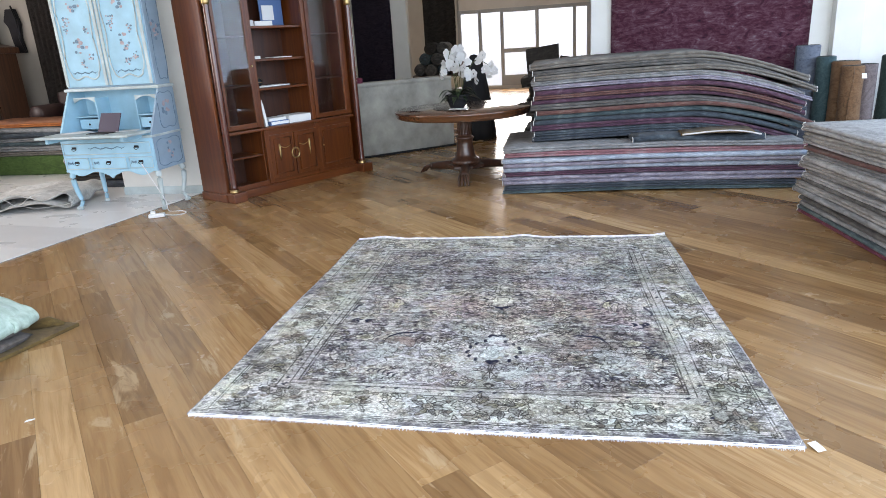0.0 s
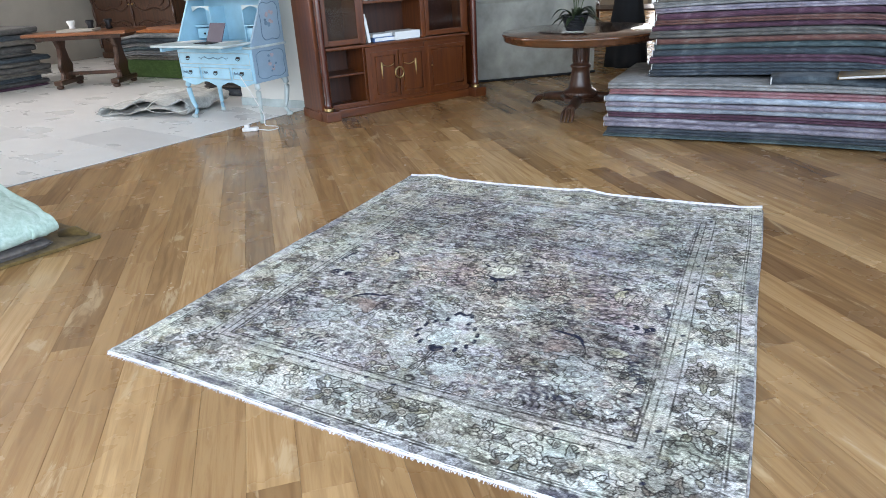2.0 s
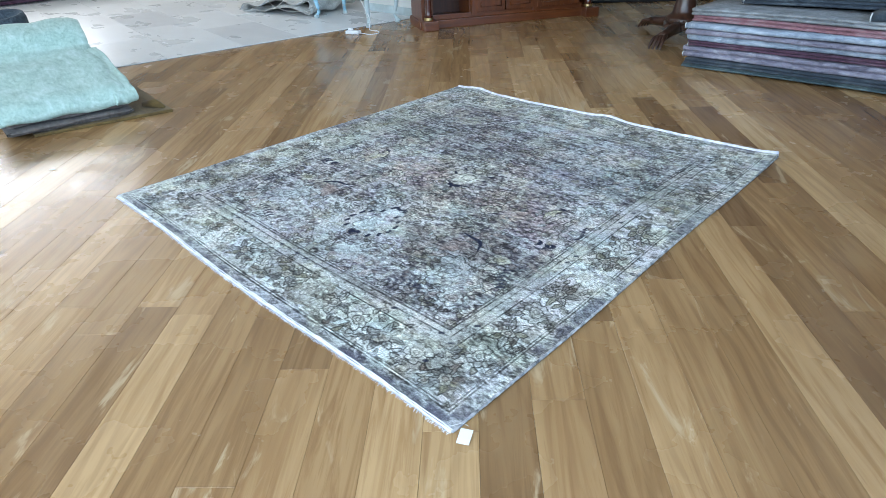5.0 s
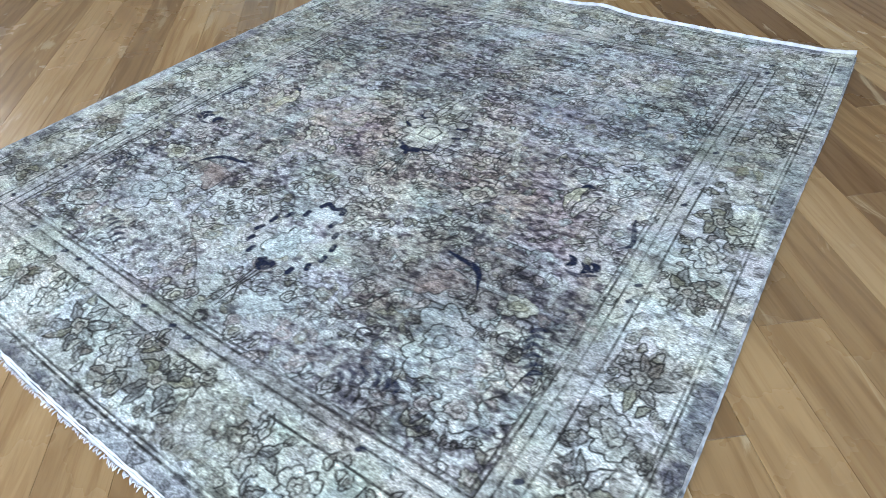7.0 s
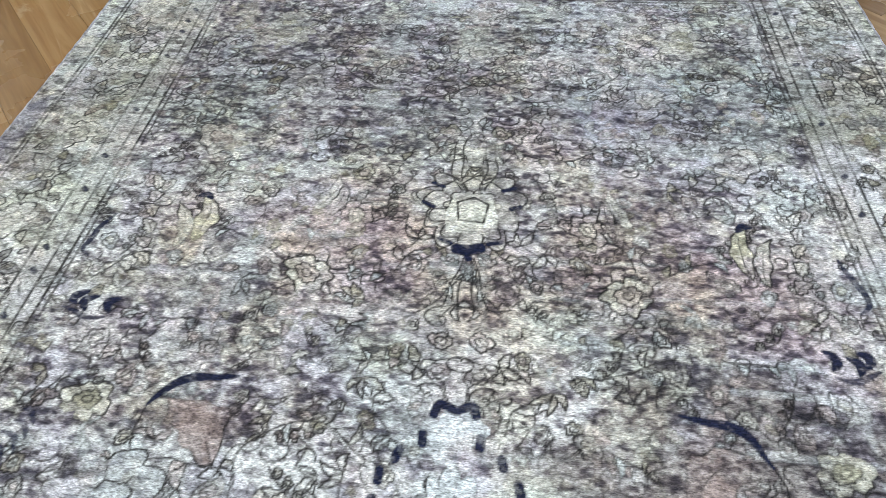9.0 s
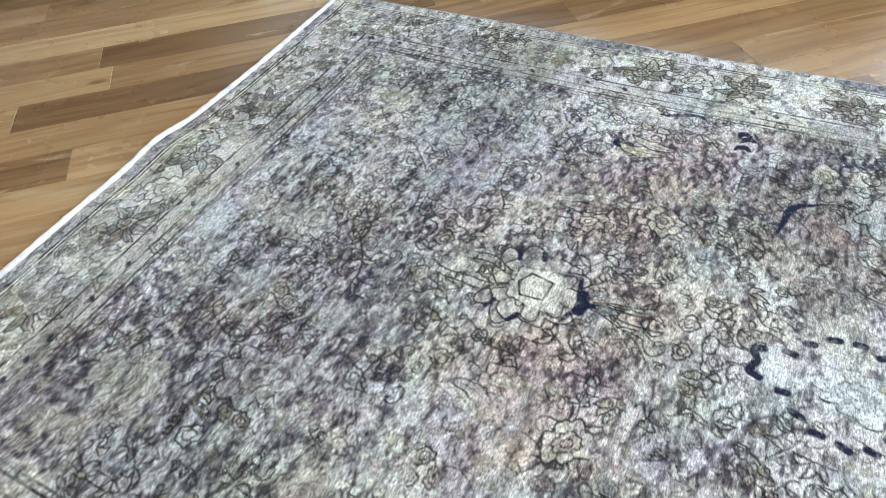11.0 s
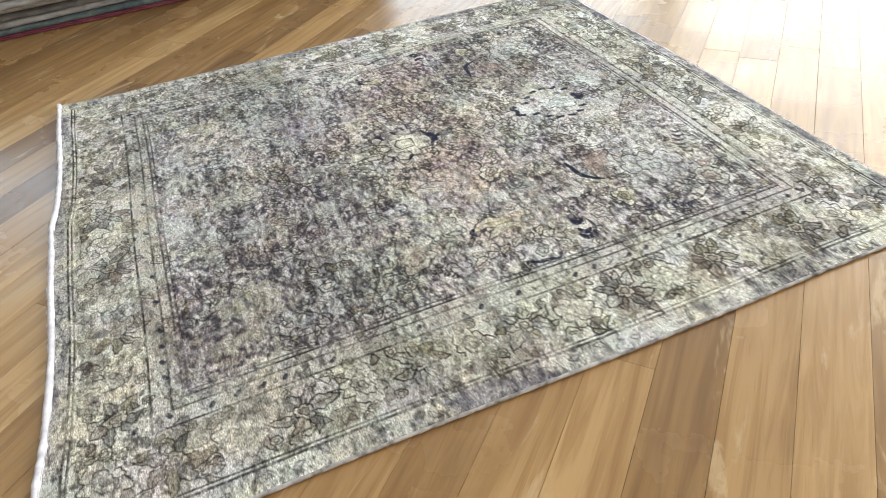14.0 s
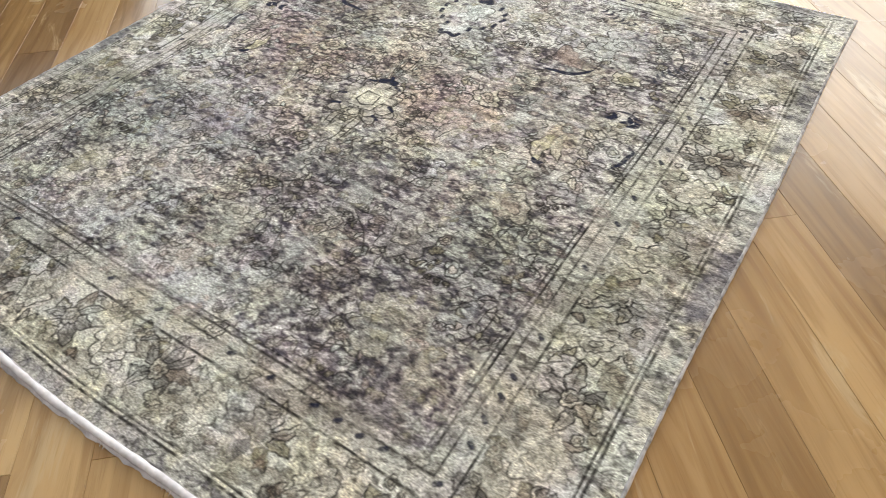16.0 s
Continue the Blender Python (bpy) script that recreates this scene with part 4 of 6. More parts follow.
# ---- folded rugs in stacks ----
def folded_rug(m, length, depth, thick, mat, name="folded_rug", label="", group="", bend=None, slack=0.0, seed=0, fold=True, trim=None, plies=2):
    """A rug folded over itself: x along its length, the fold towards -y. bend(s) lifts it along its length."""
    rng = random.Random(seed)
    ob = thing(name, m, label, "rug", group)
    bm = bmesh.new()
    ply = thick / plies
    prof = []
    # outer skin: bottom back, round the nose, top back, then the slits between plies
    prof.append((depth, 0.0))
    lumps = 1 if rng.random() < 0.6 else 2
    for q in range(lumps):
        for k in range(7 if lumps == 1 else 5):
            a = -math.pi / 2 + math.pi * k / (6 if lumps == 1 else 4)
            h = thick / lumps / 2
            prof.append((ply * 0.9 - math.cos(a) * ply * (0.9 if lumps == 1 else 0.7) + (0.006 if q else 0.0), h * (2 * q + 1) + math.sin(a) * h * 0.96))
    prof.append((depth, thick))
    prof += [(depth - 0.004, thick / 2 + ply * 0.12), (ply * 1.2, thick / 2), (depth - 0.004, thick / 2 - ply * 0.12)]
    N = max(10, int(length / 0.09))
    ph = [rng.uniform(0, 6) for _ in range(4)]
    rows = []
    for i in range(N + 1):
        s = i / N
        x = s * length
        up = (bend(s) if bend else 0.0) + slack * (0.5 * math.sin(5 * s + ph[0]) + 0.3 * math.sin(13 * s + ph[1]))
        push = slack * 0.8 * math.sin(4 * s + ph[2]) + slack * 0.4 * math.sin(17 * s + ph[3])
        puff = 1 + 0.12 * noise.noise((s * 7, seed * 3.1, 0))
        lean = 0.018 * noise.noise((s * 3, seed, 4))
        rows.append([bm.verts.new((x + (0.01 * math.sin(z * 40 + seed) if i in (0, N) else 0), y + push + lean, z * puff + up)) for y, z in prof])
    P = len(prof)
    for a, c in zip(rows, rows[1:]):
        for k in range(P):
            bm.faces.new((a[k], a[(k + 1) % P], c[(k + 1) % P], c[k])).smooth = True
    bm.faces.new(rows[0])
    bm.faces.new(rows[-1][::-1])
    bmesh.ops.recalc_face_normals(bm, faces=bm.faces)
    part("woven_body", bm, mat, ob)
    if trim:
        for end, x in ((rows[0], 0), (rows[-1], length)):
            zz = (bend(x / length) if bend else 0)
            bm = bmesh.new()
            tube([(x, prof[k][0] + 0.002, prof[k][1] + zz) for k in range(1, len(prof) - 4)], 0.005, 5, bm)
            part("fringe", bm, trim, ob, "pale end binding")
    return ob


TEX = {}


def tex(*colours):
    if colours not in TEX:
        TEX[colours] = textile("rug_textile", tuple(tuple(v * 0.74 for v in c) for c in colours), 26)
    return TEX[colours]


GREY = tex((0.06, 0.058, 0.056), (0.135, 0.13, 0.124), (0.24, 0.232, 0.22))
LGREY = tex((0.15, 0.155, 0.16), (0.29, 0.295, 0.30), (0.45, 0.46, 0.47))
TAUPE = tex((0.10, 0.09, 0.078), (0.20, 0.182, 0.16), (0.31, 0.29, 0.258))
PLUM = tex((0.045, 0.018, 0.035), (0.105, 0.042, 0.075), (0.18, 0.115, 0.15))
SLATE = tex((0.022, 0.032, 0.045), (0.055, 0.075, 0.095), (0.13, 0.165, 0.185))
TEAL = tex((0.03, 0.055, 0.065), (0.085, 0.13, 0.145), (0.19, 0.25, 0.255))
ICE = tex((0.2, 0.24, 0.31), (0.40, 0.46, 0.55), (0.66, 0.72, 0.8))
ROSE = tex((0.20, 0.075, 0.085), (0.36, 0.17, 0.19), (0.42, 0.3, 0.31))
RUST = tex((0.08, 0.03, 0.03), (0.17, 0.075, 0.065), (0.22, 0.15, 0.13))
LILAC = tex((0.13, 0.115, 0.16), (0.3, 0.275, 0.34), (0.5, 0.48, 0.55))
NAVY = tex((0.02, 0.03, 0.045), (0.045, 0.06, 0.08), (0.12, 0.14, 0.16))
CRIMSON = tex((0.10, 0.012, 0.03), (0.2, 0.03, 0.06), (0.26, 0.07, 0.10))
MINT = tex((0.36, 0.49, 0.41), (0.50, 0.66, 0.58), (0.68, 0.82, 0.77))
BROWN = tex((0.08, 0.065, 0.056), (0.155, 0.13, 0.117), (0.23, 0.195, 0.18))
MUSTARD = tex((0.085, 0.048, 0.012), (0.165, 0.10, 0.026), (0.25, 0.16, 0.055))
WINE = tex((0.05, 0.018, 0.03), (0.12, 0.035, 0.06), (0.17, 0.09, 0.13), (0.22, 0.17, 0.19))
AUBERGINE = tex((0.02, 0.012, 0.025), (0.045, 0.03, 0.05), (0.07, 0.05, 0.075))
DARKBROWN = tex((0.025, 0.02, 0.017), (0.05, 0.043, 0.037), (0.085, 0.075, 0.065))
PALEPAT = tex((0.46, 0.45, 0.42), (0.70, 0.69, 0.65), (0.88, 0.87, 0.83))
PEARL = tex((0.26, 0.26, 0.26), (0.46, 0.46, 0.46), (0.66, 0.66, 0.66))
ASH = tex((0.20, 0.19, 0.18), (0.36, 0.345, 0.325), (0.52, 0.50, 0.47))
COTTON = plain("end_binding_cotton", (0.6, 0.59, 0.57), 0.95, 0.15, 60)
NAMES = {}
for key, word in ((GREY, "grey"), (LGREY, "pale grey"), (TAUPE, "taupe"), (PLUM, "plum"), (SLATE, "dark slate"), (TEAL, "grey-teal"), (ICE, "ice-blue"), (ROSE, "faded pink"), (RUST, "rust"), (LILAC, "lilac-grey"), (NAVY, "navy"), (CRIMSON, "crimson"), (BROWN, "brown-grey"), (DARKBROWN, "dark brown"), (PEARL, "pearl grey"), (ASH, "ash grey")):
    NAMES[key] = word


def stack(m, layers, length, depth, group, where, bend=None, grow=0.6, jitter=0.03, seed=1, slack=0.006, trim=True, slope=0.0):
    """Folded rugs one on another, bottom first: (material, thickness) each."""
    rng = random.Random(seed)
    z = 0.0
    total = sum(t for _, t in layers)
    for k, (mat, t) in enumerate(layers):
        share = grow + (1 - grow) * z / total
        f = (lambda s, q=share: bend(s) * q) if bend else None
        dx, dy = rng.uniform(-jitter, jitter), rng.uniform(-jitter, jitter)
        folded_rug(m @ pose(dx, dy + slope * z, z), length + rng.uniform(-2.5, 1.5) * jitter, depth, t * 0.96, mat, "folded_rug",
                   NAMES.get(mat, "worn") + " folded rug " + where, group, f, slack * (0.4 + z / total), seed * 50 + k, trim=COTTON if trim and rng.random() < 0.6 else None)
        z += t
    return z


# long stack of overdyed rugs behind the table: lower bundle and upper sagging bundle
low = [(TEAL, 0.035), (NAVY, 0.045), (LILAC, 0.085), (PLUM, 0.04), (ICE, 0.05), (LILAC, 0.04), (ICE, 0.045), (ROSE, 0.05), (LGREY, 0.05)]
stack(pose(0.92, 4.07, 0, 0, 0, 1.6), low, 2.68, 1.15, "lower rug bundle", "in a low pile on the oak floor", lambda s: 0.014 * math.sin(3 * s), 1.0, 0.025, 3, 0.006)


def sag(s):
    return 0.045 * math.sin(min(1, s / 0.6) * math.pi / 2) - 0.27 * max(0, (s - 0.6) / 0.4) ** 1.6


up = [(NAVY, 0.05), (SLATE, 0.045), (PLUM, 0.055), (SLATE, 0.05), (TEAL, 0.05), (RUST, 0.045), (GREY, 0.055), (PLUM, 0.045), (RUST, 0.04), (PLUM, 0.05), (LILAC, 0.04), (LGREY, 0.05), (TAUPE, 0.05), (GREY, 0.05), (TAUPE, 0.06)]
stack(pose(1.2, 4.38, 0.455, 0, 0, 1.2), up, 2.48, 1.05, "upper rug bundle", "in a sagging pile on the lower bundle", sag, 0.75, 0.03, 7, 0.005)

# loose folded pieces between the two bundles
loose = folded_rug(pose(2.12, 4.14, 0.447, 0, 0, 2), 1.15, 0.5, 0.055, SLATE, "folded_rug", "slate blue small rug folded between two bundles", "", lambda s: 0.012 * math.sin(6 * s), 0.006, 91, trim=COTTON)
mus = folded_rug(pose(2.55, 4.12, 0.505, 0, 0, -3), 0.62, 0.4, 0.02, MUSTARD, "folded_rug", "mustard rug corner with white edge between bundles", "", lambda s: 0.02 * math.sin(3 * s), 0.004, 92)
part("white_edge", tube(curve_points([(0.0, -0.012, 0.012), (0.18, -0.016, 0.03), (0.36, -0.012, 0.04), (0.52, -0.012, 0.03), (0.66, -0.005, 0.0)], 5), 0.008, 6), COTTON, mus, "white cotton edge")

# stack beside the rug, fold side towards it
side = [(CRIMSON, 0.022), (TEAL, 0.033), (LGREY, 0.035), (GREY, 0.035), (ASH, 0.035), (LGREY, 0.04), (ASH, 0.04), (GREY, 0.035), (PEARL, 0.04), (LGREY, 0.04), (ASH, 0.045), (PEARL, 0.045), (LGREY, 0.05), (RUST, 0.03), (PEARL, 0.05), (ASH, 0.055), (PEARL, 0.065)]
stack(pose(3.32, 3.33, 0, 0, 0, -84), side, 2.7, 1.5, "rug stack beside the rug", "in a leaning stack on the oak floor", lambda s: 0.05 * s, 0.2, 0.035, 11, 0.008)

# far stacks in the tiled room
grey_pile = [(PLUM, 0.05), (GREY, 0.07), (SLATE, 0.06), (TAUPE, 0.07), (GREY, 0.08), (TAUPE, 0.07), (SLATE, 0.07), (GREY, 0.08), (GREY, 0.08), (TAUPE, 0.08), (SLATE, 0.08), (GREY, 0.09)]
stack(pose(-8.25, 0.6, 0.012, 0, 0, 86), grey_pile[:], 4.3, 1.3, "grey rug stack", "in a long pile on the tiled floor", lambda s: 0.03 * math.sin(5 * s), 0.6, 0.05, 21, 0.012)
M_GREEN = textile("green_velvet", ((0.03, 0.06, 0.012), (0.05, 0.10, 0.02), (0.08, 0.14, 0.04)))
ORANGE = tex((0.34, 0.09, 0.02), (0.55, 0.17, 0.04), (0.65, 0.25, 0.08))
base = thing("low_platform", pose(-5.7, 6.35, 0.012), "low platform covered in green cloth under rugs", "platform")
part("cloth_cover", block(3.2, 1.3, 0.27, 0, 0, 0, 0.03), M_GREEN, base)
grp = [(TAUPE, 0.06), (LGREY, 0.07), (TEAL, 0.06), (LGREY, 0.06), (SLATE, 0.06), (LGREY, 0.06)]
stack(pose(-7.3, 5.72, 0.284), grp, 3.2, 1.25, "grey rug stack on the platform", "on the green platform", lambda s: -0.05 * max(0, 0.12 - s) / 0.12, 0.6, 0.03, 31, 0.008)
folded_rug(pose(-7.15, 5.85, 0.66), 2.9, 1.1, 0.05, ORANGE, "folded_rug", "bright orange rug folded on top of grey ones", "", lambda s: 0, 0.004, 77)


# ---- mint rug draped over folded rugs ----
def draped_sheet(name, m, path, width, thick, mat, parent=None, wave=0.01, seed=0, label=""):
    """A thick cloth that follows a line in x, z and is width wide along y."""
    pts = curve_points([(x, 0, z) for x, z in path], 7)
    bm = bmesh.new()
    W = 26
    top, bot = [], []
    for i, p in enumerate(pts):
        a, c = pts[max(i - 1, 0)], pts[min(i + 1, len(pts) - 1)]
        t = (c - a).normalized()
        nrm = Vector((-t.z, 0, t.x))
        rt, rb = [], []
        for k in range(W + 1):
            s = k / W
            wv = wave * noise.noise((i * 0.13, s * 4, seed))
            q = Vector((p.x, (s - 0.5) * width + 0.012 * noise.noise((i * 0.2, s * 2, seed + 9)), p.z))
            rnd = math.sqrt(max(0.0, 1 - max(0.0, (abs(s - 0.5) - 0.47) / 0.03) ** 2))
            rt.append(bm.verts.new(q + nrm * (thick * (0.5 + 0.5 * rnd) + wv)))
            rb.append(bm.verts.new(q + nrm * (thick * (0.5 - 0.5 * rnd) + wv)))
        top.append(rt)
        bot.append(rb)
    for A in (top, bot):
        for r, q in zip(A, A[1:]):
            for k in range(W):
                bm.faces.new((r[k], r[k + 1], q[k + 1], q[k])).smooth = True
    for i in range(len(pts) - 1):
        for k in (0, W):
            bm.faces.new((top[i][k], top[i + 1][k], bot[i + 1][k], bot[i][k])).smooth = True
    for i in (0, len(pts) - 1):
        for k in range(W):
            bm.faces.new((top[i][k], bot[i][k], bot[i][k + 1], top[i][k + 1]))
    bmesh.ops.recalc_face_normals(bm, faces=bm.faces)
    return part(name, bm, mat, parent, label, m)


def build_mint_stack():
    m = pose(-1.30, 0.235, 0, 0, 0, -6)
    bottom = thing("folded_rug", m, "thin mustard-brown rug lying under the mint one", "rug")
    bm = block(0.9, 0.86, 0.02, -0.47, 0.19, 0, 0.006)
    for v in bm.verts:
        v.co.z += 0.012 * noise.noise((v.co.x * 5, v.co.y * 5, 2)) if v.co.z > 0.01 else 0
        v.co.x += 0.1 * (v.co.y - 0.2)
    part("woven_body", bm, MUSTARD, bottom)
    part("turned_corner", tube([(-0.2, 0.5, 0.03), (-0.12, 0.55, 0.045), (-0.05, 0.585, 0.025)], [0.03, 0.035, 0.012], 8), MUSTARD, bottom)
    brown = thing("folded_rug", m, "brown-grey rug folded beneath the mint rug", "rug")
    for k, (z, back) in enumerate(((0.022, 0.0), (0.075, 0.02))):
        draped_sheet("woven_body" if k == 0 else "upper_fold", pose(0, 0.0, z), [(-0.95, 0.0), (-0.4, 0.004), (-0.12 - back, 0.0), (-0.07 - back, 0.012), (-0.09 - back, 0.042), (-0.5, 0.05), (-0.95, 0.05)], 0.77 - 0.02 * k, 0.022, BROWN, brown, 0.014, k + 3)
    mint = thing("draped_rug", m, "pale mint green worn rug draped over folded rugs", "rug")
    draped_sheet("woven_body", pose(0.0, 0.0, 0.0), [(-1.52, 0.03), (-1.49, 0.3), (-1.38, 0.47), (-1.2, 0.51), (-1.06, 0.46), (-0.99, 0.35), (-0.88, 0.31), (-0.66, 0.285), (-0.4, 0.235), (-0.2, 0.2), (-0.1, 0.165), (-0.075, 0.13), (-0.12, 0.118), (-0.3, 0.125), (-0.6, 0.13)], 0.79, 0.026, MINT, mint, 0.016, 1)
    draped_sheet("folded_flap", pose(0.02, 0.36, 0.012), [(-0.95, 0.30), (-0.7, 0.27), (-0.4, 0.215), (-0.2, 0.175), (-0.1, 0.145), (-0.085, 0.12), (-0.16, 0.11)], 0.15, 0.03, MINT, mint, 0.012, 5)
    draped_sheet("side_fold", pose(-0.05, -0.34, 0.01), [(-1.3, 0.45), (-1.05, 0.37), (-0.8, 0.28), (-0.5, 0.225), (-0.25, 0.175), (-0.16, 0.13), (-0.16, 0.06)], 0.12, 0.02, MINT, mint, 0.012, 8)
    core = thing("rolled_rug", m @ pose(-1.24, -0.37, 0.24, -90, 0, 0), "dark rolled rug under the mint drape", "rug")
    part("roll", lathe([(0.02, 0), (0.2, 0.0), (0.235, 0.01), (0.235, 0.73), (0.2, 0.74), (0.02, 0.74)], 22), DARKBROWN, core)
    slate = thing("rolled_rug", pose(-3.08, 0.36, 0.008, 4, 3, 0), "slate grey rug roll standing behind the mint one", "rug")
    part("roll", lathe([(0.2, 0.0), (0.235, 0.0), (0.24, 0.02), (0.235, 0.5), (0.22, 0.54), (0.2, 0.54), (0.19, 0.3)], 22), SLATE, slate)
    dark = [(NAVY, 0.07), (DARKBROWN, 0.08), (NAVY, 0.07), (DARKBROWN, 0.08)]
    stack(pose(-3.1, -0.5, 0, 0, 0, 4), dark, 0.72, 0.45, "small dark rug pile", "in a small pile beside the mint rug", None, 0.5, 0.02, 71, 0.006, False)
    for k, (x, y, r, mat, lab) in enumerate(((-1.98, -0.27, 0.075, M_LEATHER, "dark brown leather bolster on the oak floor"), (-1.2, -0.56, 0.055, AUBERGINE, "dark blue cloth bolster on the oak floor"))):
        bag = thing("bolster", pose(x, y, 0.0, 0, 0, 60 - 20 * k), lab, "bolster")
        part("cover", lathe([(0.01, -0.16), (r * 0.8, -0.15), (r * 0.97, -0.1), (r, 0.1), (r * 0.8, 0.15), (0.01, 0.16)], 18, None, pose(-0.1, 0, r, 0, 90, 0)), mat, bag)
        part("zip", tube([(0.062, -0.03, r * 1.5), (0.068, 0.01, r), (0.062, -0.02, r * 0.5)], 0.006, 6), M_BRASS if k == 0 else M_WHITE, bag, "bright zip")
    chip = thing("paper_scrap", pose(-0.685, -0.11, 0.001, 0, 0, 40), "tiny white paper scrap on the oak floor", "paper")
    part("scrap", prism([(-0.02, 0.0), (-0.007, 0.004), (0.02, 0.001), (0.008, 0.0)], 0.01, None, pose(0, 0, 0)), M_PAPER, chip)


build_mint_stack()


# ---- painted writing desk ----
def cabriole(x, y, h, sx, sy, mat, parent):
    pts = curve_points([(x, y, h), (x + 0.025 * sx, y + 0.025 * sy, h * 0.82), (x + 0.012 * sx, y + 0.012 * sy, h * 0.45), (x - 0.004 * sx, y - 0.004 * sy, 0.09), (x + 0.016 * sx, y + 0.016 * sy, 0.03)], 5)
    rr = [0.036 + (0.016 - 0.036) * (i / (len(pts) - 1)) ** 0.7 for i in range(len(pts))]
    leg = part("leg", tube(pts, rr, 10), mat, parent)
    e = pts[-1]
    bm = lathe([(0.006, 0.0), (0.026, 0.002), (0.03, 0.016), (0.024, 0.034), (0.01, 0.042)], 12, None, pose(e.x, e.y, 0))
    for a in (-0.6, 0.0, 0.6):
        d = Vector((sx, sy, 0)).normalized()
        q = Matrix.Rotation(a, 3, "Z") @ d
        tube([e + q * 0.005 + Vector((0, 0, 0.015)), e + q * 0.028 + Vector((0, 0, 0.0)), e + q * 0.033 + Vector((0, 0, -0.02))], [0.008, 0.009, 0.006], 6, bm)
    part("claw_foot", bm, M_CREAM, leg)


def scroll_frame(w, h, dip=0.03):
    """Closed wavy frame line in x, z."""
    out = []
    for k in range(64):
        a = 2 * math.pi * k / 64
        cx, cz = math.cos(a), math.sin(a)
        q = (abs(cx) ** 8 + abs(cz) ** 8) ** (-1 / 8)
        x, z = cx * q * w / 2, cz * q * h / 2
        if abs(z) > h * 0.42:
            z -= math.copysign(dip * (0.5 + 0.5 * math.cos(2 * math.pi * x / w * 2)), z) * 0.6
        if abs(x) > w * 0.42:
            x -= math.copysign(dip * 0.35 * (0.5 + 0.5 * math.cos(6 * z / h * 2)), x)
        out.append((x, 0, z))
    return out


def paint_rose(parent, m, size, seed):
    """A painted spray: flat petals and leaves a hair proud of the panel."""
    rng = random.Random(seed)
    bm, leafs = bmesh.new(), bmesh.new()
    for k in range(11):
        a, r = rng.uniform(0, 6.28), size * rng.random() ** 0.6
        c = size * rng.uniform(0.16, 0.32)
        tgt = bm if k < 6 else leafs
        vs = [tgt.verts.new((math.cos(a) * r + c * (0.8 + 0.3 * rng.random()) * math.cos(q), -0.0012 - 0.0003 * k, math.sin(a) * r + c * (0.6 + 0.3 * rng.random()) * math.sin(q))) for q in [i * 0.785 for i in range(8)]]
        tgt.faces.new(vs[::-1])
    part("painted_rose", bm, M_ROSE, parent, at=m)
    part("painted_leaves", leafs, M_LEAF_PAINT, parent, at=m)


def paint_scroll(parent, m, w, seed):
    rng = random.Random(seed)
    bm = bmesh.new()
    for sgn in (-1, 1):
        pts = curve_points([(0, -0.001, 0.006), (sgn * w * 0.15, -0.001, -0.008), (sgn * w * 0.3, -0.001, 0.01), (sgn * w * 0.42, -0.001, -0.004), (sgn * w * 0.5, -0.001, 0.008)], 4)
        tube(pts, [0.004 * (1 - i / len(pts)) + 0.0015 for i in range(len(pts))], 5, bm)
        for k in range(3):
            x = sgn * w * (0.12 + 0.14 * k)
            tube([(x, -0.001, 0), (x + sgn * 0.012, -0.001, 0.018 * (1 if k % 2 else -1))], [0.004, 0.001], 5, bm)
    part("painted_scroll", bm, M_LEAF_PAINT, parent, at=m)


def drop_handle(parent, x, y, z):
    bm = block(0.05, 0.003, 0.022, x, y - 0.002, z - 0.004, 0.001)
    tube([(x - 0.026, y - 0.006, z + 0.004), (x - 0.02, y - 0.012, z - 0.014), (x, y - 0.014, z - 0.02), (x + 0.02, y - 0.012, z - 0.014), (x + 0.026, y - 0.006, z + 0.004)], 0.0034, 6, bm)
    part("handle", bm, M_DARKMETAL, parent, "dark bronze drop handle")


